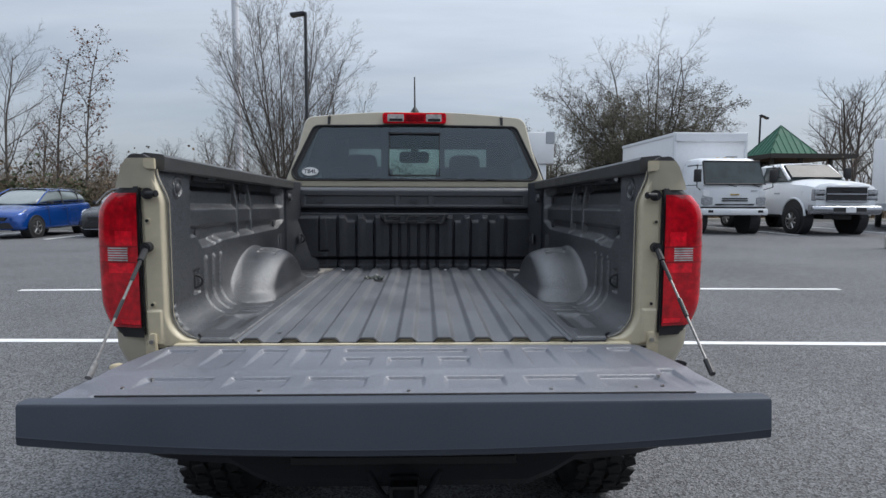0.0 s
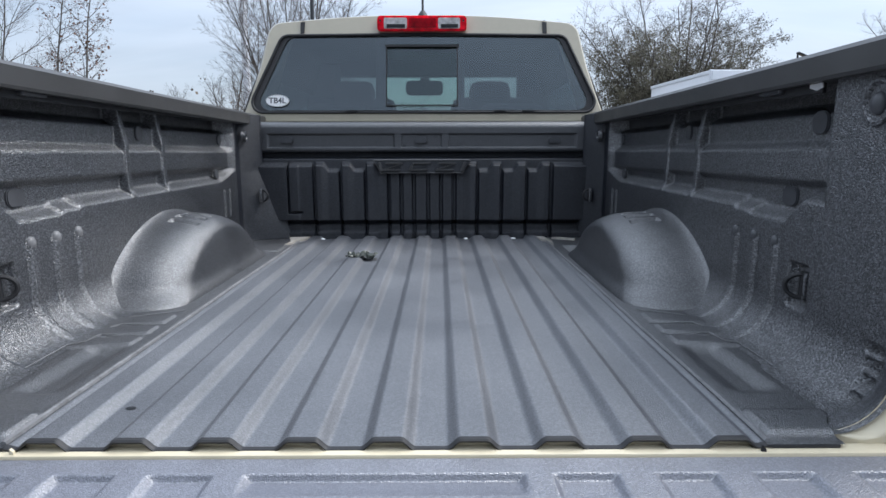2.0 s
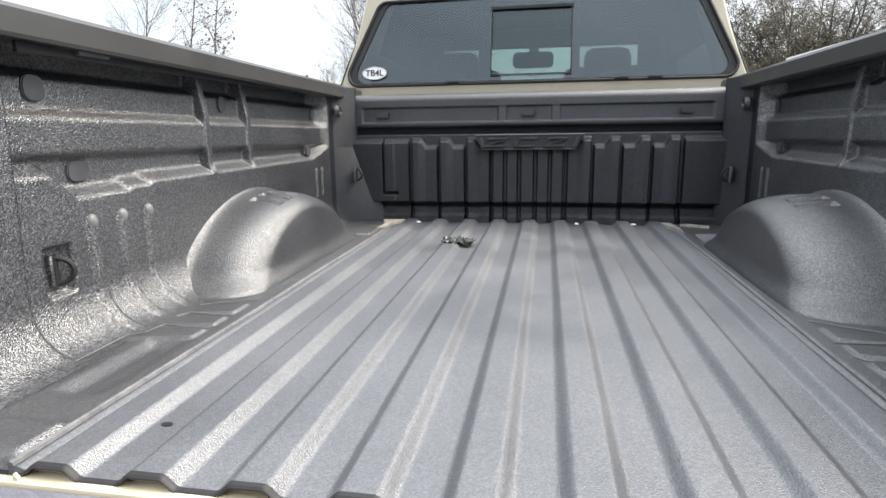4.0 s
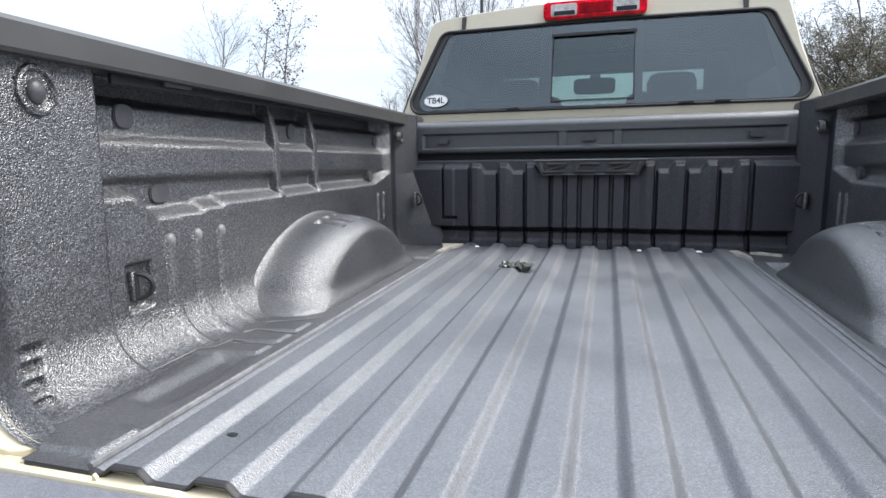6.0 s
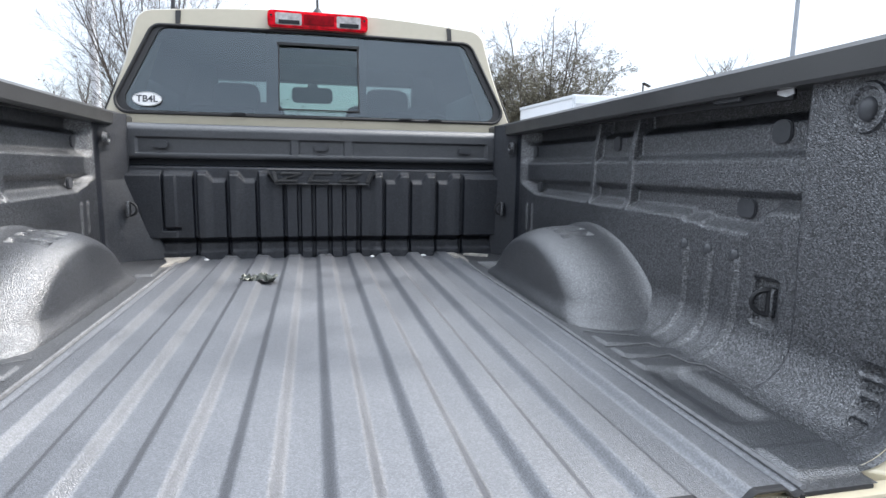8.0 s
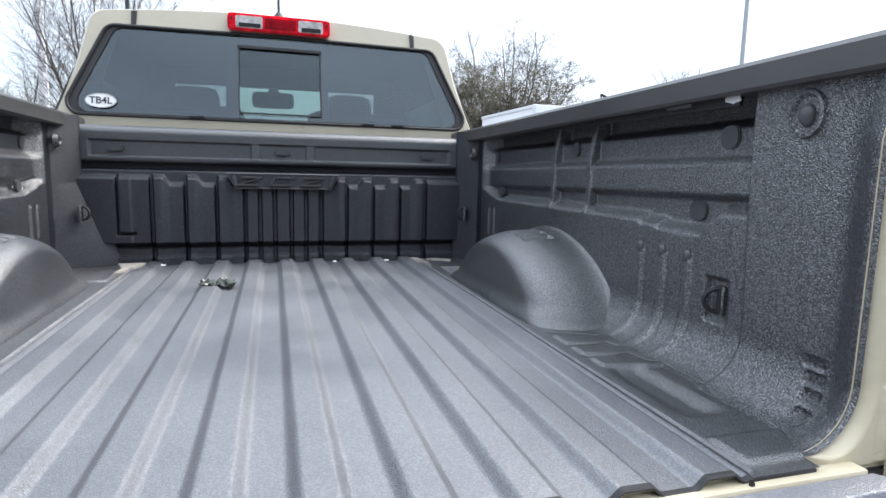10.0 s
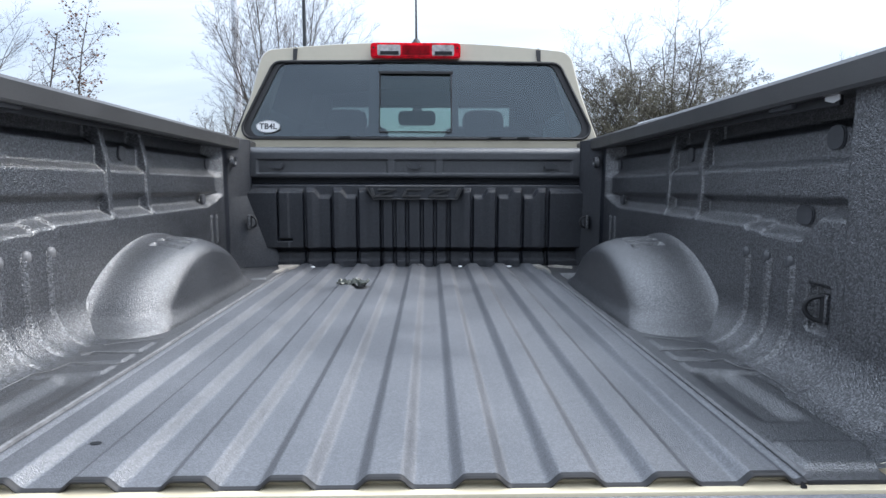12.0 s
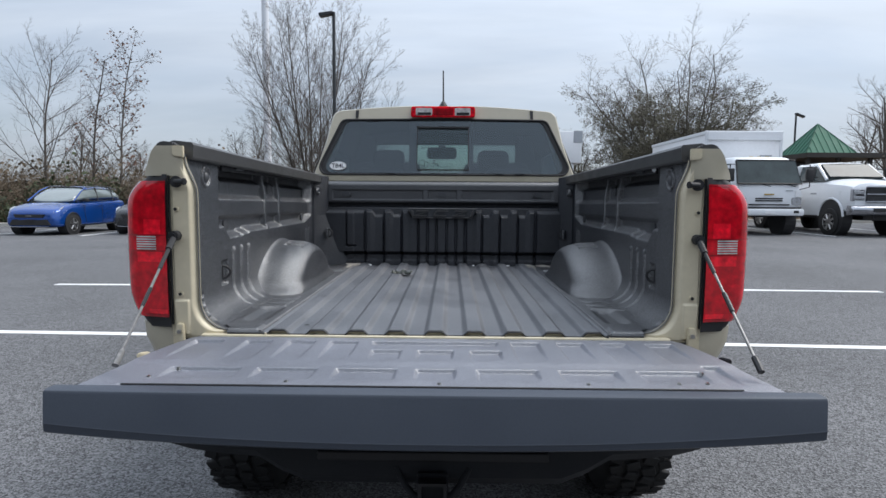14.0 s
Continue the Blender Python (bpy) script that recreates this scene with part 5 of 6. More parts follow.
M_GREYC = pbr("dark_grey_car_paint", (0.035, 0.037, 0.042), 0.25, metal=0.3, var=0.06, scale=2, coat=0.8)
M_TWHITE = pbr("white_truck_paint", (0.70, 0.72, 0.75), 0.35, var=0.04, scale=1.5, fine=20, coat=0.3)
M_BOXW = pbr("white_box_panel", (0.76, 0.77, 0.79), 0.5, var=0.05, scale=1.0, fine=15)
M_CHROME = pbr("bright_chrome", (0.36, 0.37, 0.40), 0.2, metal=1.0, var=0.08)
M_CGLASS = pbr("car_window_glass", (0.050, 0.064, 0.066), 0.10, var=0.5, scale=1.5, coat=0.0, spec=0.3)
M_DGLASS = pbr("dark_windscreen_glass", (0.035, 0.042, 0.045), 0.12, var=0.6, scale=2.0, spec=0.08)
# the sky's reflection is put into this glass's pale base colour
M_PGLASS = pbr("sky_toned_car_glass", (0.15, 0.18, 0.18), 0.06, var=0.35, scale=1.2, coat=1.0, spec=1.0)
M_HEAD = pbr("headlamp_lens", (0.30, 0.31, 0.33), 0.12, var=0.6, scale=22, coat=0.8)
M_GREENR = pbr("green_metal_roof", (0.045, 0.135, 0.090), 0.6, spec=0.2, var=0.12, scale=1.5, fine=12)
M_DARKW = pbr("dark_brown_timber", (0.045, 0.040, 0.036), 0.8, var=0.2, scale=2)
M_FENCE = pbr("weathered_fence", (0.26, 0.21, 0.16), 0.9, var=0.3, scale=3, rand=0.15)
M_POLEW = pbr("pale_painted_pole", (0.62, 0.65, 0.70), 0.5, var=0.06, scale=0.6)
M_POLEB = pbr("black_lamp_pole", (0.018, 0.020, 0.024), 0.5, var=0.15, scale=4)
M_CLAD = pbr("grey_cladding", (0.085, 0.088, 0.095), 0.6, var=0.12, scale=0.5, fine=6)
M_GOLD = pbr("gold_emblem", (0.55, 0.38, 0.10), 0.3, metal=1.0)
M_BARTXT = pbr("grey_print", (0.35, 0.37, 0.40), 0.5)
M_YELLOW = pbr("pale_yellow_notice", (0.72, 0.68, 0.35), 0.6)


def gz(y, x=0.0):
    """Ground height: the car park climbs gently away from the tailgate, less so on the side of the parked cars."""
    return 0.01 * min(max(y, -6.0), 24.0) * min(1.0, max(0.0, (x + 9.0) / 9.0))


ys = [-900, -6, -2, 0, 2, 5, 9, 14, 19, 24, 120, 900]
xs = [-900, -120, -30, -12, -9, -7, -5, -3, 0, 5, 12, 30, 120, 900]
verts = [(x, y, gz(y, x)) for y in ys for x in xs]
k = len(xs)
faces = [(j * k + i, j * k + i + 1, (j + 1) * k + i + 1, (j + 1) * k + i) for j in range(len(ys) - 1) for i in range(k - 1)]
ground = raw("ground", verts, faces, M_ASPHALT, smooth=False)
tagged(ground, "dark grey asphalt car park with white stall lines", "ground", kind="structure")


def stall_line(x0, y0, x1, y1, w=0.10):
    d = Vector((x1 - x0, y1 - y0, 0)).normalized()
    nrm = Vector((-d.y, d.x, 0)) * w / 2
    n = 14
    rings = []
    for i in range(n + 1):
        f = i / n
        x, y = x0 + (x1 - x0) * f, y0 + (y1 - y0) * f
        ww = 1 + 0.12 * math.sin(i * 2.3)
        a, b = Vector((x, y, 0)) + nrm * ww, Vector((x, y, 0)) - nrm * ww
        rings.append([(a.x, a.y, gz(a.y, a.x) + 0.006), (b.x, b.y, gz(b.y, b.x) + 0.006), (b.x, b.y, gz(b.y, b.x) + 0.001), (a.x, a.y, gz(a.y, a.x) + 0.001)])
    part("stall_line", loft(rings), M_LINE, ground, "white painted stall line")


stall_line(-6.2, 3.60, 6.3, 3.10)
stall_line(-5.4, 6.27, 5.72, 6.03)
for x in (-14.5, -11.55, -8.6):
    stall_line(x + 0.1, 16.2, x, 20.8)
for x in (8.05, 11.35, 15.2):
    stall_line(x + 0.5, 16.2, x - 0.2, 22.5)


# plain building front added unseen behind the camera: closes the car park, darkens reflections
front = thing("showroom_building", (0, -13.0, gz(-13.0)), "plain dark grey building front, added unseen to darken reflections", "building")
wall_ = part("wall", box(-26, 26, -8.0, 0.0, -0.1, 6.4, 0.03), M_CLAD, front)
part("roof_edge", box(-26.2, 26.2, -8.2, 0.15, 6.2, 6.7, 0.04), M_DARKW, wall_)
for k in range(12):
    x = -24.0 + 4.0 * k
    win = part("window", box(x, x + 3.4, -0.05, 0.03, 0.35, 3.6, 0.01), M_CGLASS, wall_, "dark pane of the added building front")
    part("window_frame", box(x + 1.66, x + 1.74, 0.0, 0.06, 0.35, 3.6), M_POLEB, win)


def planting(x0, x1, y0, y1, name):
    z = gz(y0, x1)
    rings = [[(x, y, z + dz) for x, y, dz in ((x0, y0, 0.0), (x0, y0, 0.13), (x1, y0, 0.13), (x1, y0, 0.0))], [(x, y, z + dz) for x, y, dz in ((x0, y1, 0.0), (x0, y1, 0.16), (x1, y1, 0.16), (x1, y1, 0.0))]]
    bed = part(name, loft(rings), M_MULCH, None)
    tagged(bed, "planting bed covered in brown leaf litter", "ground", kind="structure")
    part("kerb", box(x0, x1, y0 - 0.16, y0 + 0.002, z - 0.02, z + 0.15, 0.02), M_KERB, bed, "pale concrete kerb")


planting(-120, -9.0, 21.3, 110, "planting_bed")
planting(-9.0, 120, 25.2, 110, "planting_bed")


# ---- trees ----
class Twigs:
    """Collects tapered tubes and leaf quads in plain lists."""

    def __init__(self):
        self.v, self.f = [], []

    def tube(self, pts, r0, r1, seg):
        base = len(self.v)
        n = len(pts)
        for i, p in enumerate(pts):
            d = (pts[min(i + 1, n - 1)] - pts[max(i - 1, 0)]).normalized()
            a = d.orthogonal().normalized()
            b = d.cross(a)
            r = r0 + (r1 - r0) * i / (n - 1)
            for s in range(seg):
                t = 2 * math.pi * s / seg
                self.v.append(p + r * (a * math.cos(t) + b * math.sin(t)))
        for i in range(n - 1):
            for s in range(seg):
                self.f.append((base + i * seg + s, base + i * seg + (s + 1) % seg, base + (i + 1) * seg + (s + 1) % seg, base + (i + 1) * seg + s))

    def leaf(self, p, size, rng):
        a = Vector((rng.gauss(0, 1), rng.gauss(0, 1), rng.gauss(0, 1))).normalized()
        b = a.orthogonal().normalized()
        base = len(self.v)
        w = size * rng.uniform(0.35, 0.6)
        self.v += [p, p + a * size * 0.5 + b * w, p + a * size, p + a * size * 0.5 - b * w]
        self.f.append((base, base + 1, base + 2, base + 3))

    def give(self, name, mat, parent, label="", smooth=True):
        return raw(name, self.v, self.f, mat, parent, label, smooth)


def grow(rng, p, d, length, r, level, top, trunk, twig, tips, spec):
    n = 6 if level < 2 else 4
    pts, q, dd = [p], p.copy(), d.normalized()
    for i in range(n):
        dd = (dd + Vector((rng.gauss(0, 1), rng.gauss(0, 1), rng.gauss(0, 0.6))) * spec["wander"] + Vector((0, 0, spec["rise"]))).normalized()
        q = q + dd * length / n
        pts.append(q.copy())
    r1 = r * (0.30 if level < top else 0.5)
    (trunk if level < 2 else twig).tube(pts, r, r1, (7, 6, 4, 3, 3)[min(level, 4)])
    if level >= top:
        tips += pts[1:]
        return
    m = spec["kids"][level]
    for i in range(m):
        f = spec["first"][level] + (1 - spec["first"][level]) * (i + rng.uniform(0.2, 0.9)) / m
        j = min(n - 1, int(f * n))
        a = pts[j].lerp(pts[j + 1], f * n - j if f * n - j <= 1 else 1.0)
        dj = (pts[j + 1] - pts[j]).normalized()
        side = dj.orthogonal().normalized()
        side.rotate(Matrix.Rotation(2.4 * i + rng.uniform(-0.6, 0.6), 3, dj))
        ang = radians(rng.uniform(*spec["angle"]))
        nd = dj * math.cos(ang) + side * math.sin(ang)
        ln = length * spec["len"][level] * rng.uniform(0.65, 1.1) * (1.15 - 0.55 * f)
        rr = max(spec["thin"], (r + (r1 - r) * f) * 0.55)
        grow(rng, a, nd, ln, rr, level + 1, top, trunk, twig, tips, spec)


def bare_tree(seed, at, height, radius, spec, stems=1, leaves=0, leaf_size=0.12, leaf_mat=None, label="bare winter tree with fine grey twigs", fan=0.35, top=3, low=0.0, high=99.0):
    rng = random.Random(seed)
    e = thing("tree", (at[0], at[1], gz(at[1], at[0]) + 0.1), label, "tree", "trees round the car park")
    trunk, twig, tips = Twigs(), Twigs(), []
    for s in range(stems):
        a = 2 * math.pi * s / max(1, stems) + rng.uniform(-0.4, 0.4)
        out = (1.0, 0.45, 0.75)[s % 3]                  # outer stems lean further and stay shorter
        d = Vector((math.cos(a) * fan * out, math.sin(a) * fan * out, 1)) if stems > 1 else Vector((rng.uniform(-0.05, 0.05), rng.uniform(-0.05, 0.05), 1))
        grow(rng, Vector((0.1 * math.cos(a), 0.1 * math.sin(a), -0.15)) if stems > 1 else Vector((0, 0, -0.15)), d, height * rng.uniform(0.88, 1.0) * (1.12 - 0.30 * out if stems > 2 else 1.0), radius, 0, top, trunk, twig, tips, spec)
    trunk.give("trunk", M_BARK, e)
    twig.give("crown", M_TWIG, e, "fine bare twigs")
    if leaves:
        lf = Twigs()
        for i in range(leaves):
            p = rng.choice(tips)
            if p.z < low or p.z > high * rng.uniform(0.55, 1.1):
                continue
            lf.leaf(p + Vector((rng.gauss(0, 1), rng.gauss(0, 1), rng.gauss(0, 1))) * leaf_size * 0.9, leaf_size * rng.uniform(0.6, 1.3), rng)
        lf.give("leaves", leaf_mat, e, "clinging brown leaves", smooth=False)
    return e


SPREAD = dict(wander=0.055, rise=0.05, kids=(17, 9, 7, 4), first=(0.22, 0.15, 0.2, 0.2), len=(0.50, 0.46, 0.45, 0.5), angle=(28, 55), thin=0.0045)
VASE = dict(wander=0.030, rise=0.030, kids=(17, 8, 6, 3), first=(0.08, 0.12, 0.15, 0.2), len=(0.37, 0.44, 0.45, 0.5), angle=(22, 42), thin=0.0045)
SLIM = dict(wander=0.045, rise=0.03, kids=(24, 8, 6, 3), first=(0.20, 0.2, 0.2, 0.2), len=(0.25, 0.48, 0.5, 0.5), angle=(38, 66), thin=0.0045)
TANGLE = dict(wander=0.13, rise=-0.005, kids=(16, 10, 7, 4), first=(0.10, 0.15, 0.15, 0.2), len=(0.38, 0.50, 0.5, 0.5), angle=(25, 62), thin=0.0045)
SHRUB = dict(wander=0.16, rise=0.015, kids=(12, 9, 7, 4), first=(0.12, 0.15, 0.15, 0.2), len=(0.50, 0.50, 0.5, 0.5), angle=(25, 65), thin=0.0055)

# behind the cab and the bed side
bare_tree(3, (-6.9, 28.0), 11.2, 0.055, VASE, stems=10, fan=0.44, top=4)
bare_tree(5, (-5.2, 33.5), 9.0, 0.05, VASE, stems=5, fan=0.30)
# three slim trees with a few clinging leaves
bare_tree(11, (-18.2, 24.5), 7.9, 0.065, SPREAD, label="slim bare winter tree beside the car park")
bare_tree(12, (-16.2, 24.3), 8.2, 0.065, SLIM, leaves=230, leaf_size=0.09, leaf_mat=M_LEAFB, label="slim winter tree with a few reddish leaves")
bare_tree(13, (-14.7, 24.0), 7.9, 0.06, SLIM, leaves=420, leaf_size=0.10, leaf_mat=M_LEAFB, label="slim winter tree with brown leaves on its low twigs")
# wide tangled tree behind the white trucks
bare_tree(27, (11.6, 29.0), 8.9, 0.065, TANGLE, stems=14, leaves=150000, leaf_size=0.065, high=6.6, leaf_mat=M_IVY, label="broad tangled tree with brown and dull green foliage", fan=0.60, low=0.6)
bare_tree(22, (7.6, 31.0), 5.2, 0.09, SHRUB, stems=3, leaves=4000, leaf_size=0.08, leaf_mat=M_IVY, label="small tangled tree with brown foliage", fan=0.4)
bare_tree(24, (29.0, 37.0), 8.6, 0.15, SPREAD, stems=2, fan=0.15)
bare_tree(25, (24.0, 46.0), 7.0, 0.12, SPREAD)


def brush(name, x0, x1, y0, y1, high, count, leaf_count, leaf_mat, seed, label):
    """Undergrowth: many thin leaning stems, with leaf clumps among them."""
    rng = random.Random(seed)
    tw, lf = Twigs(), Twigs()
    for i in range(count):
        x, y = rng.uniform(x0, x1), rng.uniform(y0, y1)
        h = high * rng.uniform(0.35, 1.0) * (0.75 + 0.4 * noise.noise(Vector((x * 0.25, y * 0.2, seed))))
        p = Vector((x, y, gz(y, x) + 0.1))
        d = Vector((rng.gauss(0, 0.35), rng.gauss(0, 0.25), 1))
        pts = [p]
        for j in range(3):
            d = d + Vector((rng.gauss(0, 0.25), rng.gauss(0, 0.2), -0.08))
            p = p + d.normalized() * h / 3
            pts.append(p)
        tw.tube(pts, 0.012, 0.005, 3)
        for j in range(3):
            a = pts[rng.randint(1, 3)]
            e = a + Vector((rng.gauss(0, 0.35), rng.gauss(0, 0.3), rng.uniform(0.0, 0.6)))
            tw.tube([a, a.lerp(e, 0.5) + Vector((rng.gauss(0, 0.05), 0, 0.05)), e], 0.006, 0.003, 3)
    ob = tagged(tw.give(name, M_BRUSH, None), label, "undergrowth", kind="stuff")
    for i in range(leaf_count):
        x, y = rng.uniform(x0, x1), rng.uniform(y0, y1)
        n = noise.noise(Vector((x * 0.4, y * 0.4, seed + 3)))
        z = gz(y, x) + 0.15 + abs(rng.gauss(0, 0.42)) * high * (0.55 + 0.6 * n)
        lf.leaf(Vector((x, y, z)), rng.uniform(0.07, 0.18), rng)
    lf.give("brush_leaves", leaf_mat, ob, smooth=False)
    return ob


brush("undergrowth", -36, -9.5, 22.2, 28.0, 3.6, 5600, 45000, M_BRUSH, 31, "dry brown undergrowth behind the parked cars")
brush("hedge", -32, -13.0, 21.8, 23.4, 1.5, 500, 20000, M_EVER, 32, "dull green low hedge behind the parked cars")
brush("hedge", -17.5, -13.6, 22.0, 23.6, 2.7, 300, 16000, M_EVER, 36, "dark green shrub behind the parked cars")
brush("undergrowth", -9.5, 8.5, 33.0, 38.0, 3.6, 6000, 55000, M_EVER, 35, "dry brown thicket beyond the car park")
brush("undergrowth", 8.5, 34, 25.6, 31.0, 2.3, 2200, 16000, M_BRUSH, 33, "dry brown undergrowth behind the white trucks")

# far woods: small trees repeated
far = bare_tree(41, (-16.0, 44.0), 5.6, 0.09, SPREAD, label="distant bare winter tree", top=3)
rng = random.Random(9)
for i in range(70):
    x = rng.uniform(-60, 55)
    y = rng.uniform(38, 66)
    if abs(x) < 0.20 * y:
        continue
    copy_thing(far, pose(x, y, gz(y, x) + 0.05, 0, 0, rng.uniform(0, 360)) @ Matrix.Scale(rng.uniform(0.8, 1.25), 4))


# ---- poles ----
def lamp_post(at, h, mat, arm, label):
    x, y = at
    z = gz(y)
    e = thing("street_lamp", (x, y, z), label, "street lamp")
    part("base", cyl((0, 0, 0), (0, 0, 0.5), 0.25, seg=20, bevel=0.02), M_KERB, e)
    part("post", cyl((0, 0, 0.5), (0, 0, h), 0.075, 0.06, seg=12), mat, e)
    head = prism([(-0.02, 0.02), (arm, 0.06), (arm, -0.06), (-0.02, -0.08)], -0.14, 0.14, "y", bevel=0.015)
    bmesh.ops.transform(head, matrix=Matrix.Translation((0, 0, h)) @ Matrix.Rotation(radians(-12 if arm < 0 else 25), 4, "Y"), verts=head.verts)
    hd = part("lamp_head", head, mat, e)
    lens = box(min(arm * 0.3, arm * 0.95), max(arm * 0.3, arm * 0.95), -0.11, 0.11, -0.085, -0.07)
    bmesh.ops.transform(lens, matrix=Matrix.Translation((0, 0, h)) @ Matrix.Rotation(radians(-12 if arm < 0 else 25), 4, "Y"), verts=lens.verts)
    part("lamp_lens", lens, M_PLUG, hd)
    return e


lamp_post((-4.35, 20.5), 7.9, M_POLEB, -0.55, "tall black car park lamp post with a flat head")
lamp_post((23.4, 38.4), 6.9, M_POLEB, 0.6, "grey lamp post beside the shelter")
pole = thing("tall_pole", (-14.0, 43.0, 0.1), "very tall pale painted steel pole", "pole")
part("shaft", cyl((0, 0, 0), (0, 0, 26), 0.27, 0.25, seg=24), M_POLEW, pole)
part("foot", cyl((0, 0, -0.05), (0, 0, 0.3), 0.5, seg=24, bevel=0.03), M_KERB, pole)
post = thing("street_lamp", (11.3, 11.8, gz(11.8)), "slim grey pole beyond the bed side", "pole")
part("post", cyl((0, 0, 0), (0, 0, 9.0), 0.06, 0.05, seg=10), M_BARTXT, post)
part("base", cyl((0, 0, 0), (0, 0, 0.3), 0.2, seg=16, bevel=0.02), M_KERB, post)


# ---- wheels of the neighbours ----
def road_wheel(parent, x, y, r, w, rim_mat, side, z0=0.0, spokes=5):
    prof = [(-w / 2, r * 0.62), (-w / 2 - 0.005, r * 0.8), (-w / 2 + 0.02, r * 0.97), (-w / 2 + 0.05, r), (w / 2 - 0.05, r), (w / 2 - 0.02, r * 0.97), (w / 2 + 0.005, r * 0.8), (w / 2, r * 0.62)]
    rings = [[(x + a, y + b * math.cos(t), z0 + r + b * math.sin(t)) for a, b in prof] for t in np.linspace(0, 2 * math.pi, 33)]
    tyre = part("wheel", loft(rings, caps=False), M_TYRE, parent, smooth=True)
    part("rim", cyl((x + side * (w / 2 - 0.05), y, z0 + r), (x + side * (w / 2 - 0.02), y, z0 + r), r * 0.64, seg=28), M_DSTEEL, tyre)
    part("rim_edge", tube([(x + side * (w / 2 - 0.01), y + r * 0.62 * math.cos(t), z0 + r + r * 0.62 * math.sin(t)) for t in np.linspace(0, 2 * math.pi, 29)], 0.012, 6), rim_mat, tyre)
    for k in range(spokes):
        t = 2 * math.pi * k / spokes + 0.3
        part("spoke", cyl((x + side * (w / 2 - 0.01), y, z0 + r), (x + side * (w / 2 - 0.01), y + r * 0.6 * math.cos(t), z0 + r + r * 0.6 * math.sin(t)), r * 0.11, r * 0.07, seg=6), rim_mat, tyre)
    part("hub", cyl((x + side * (w / 2 - 0.02), y, z0 + r), (x + side * (w / 2 + 0.01), y, z0 + r), r * 0.16, seg=12), rim_mat, tyre)


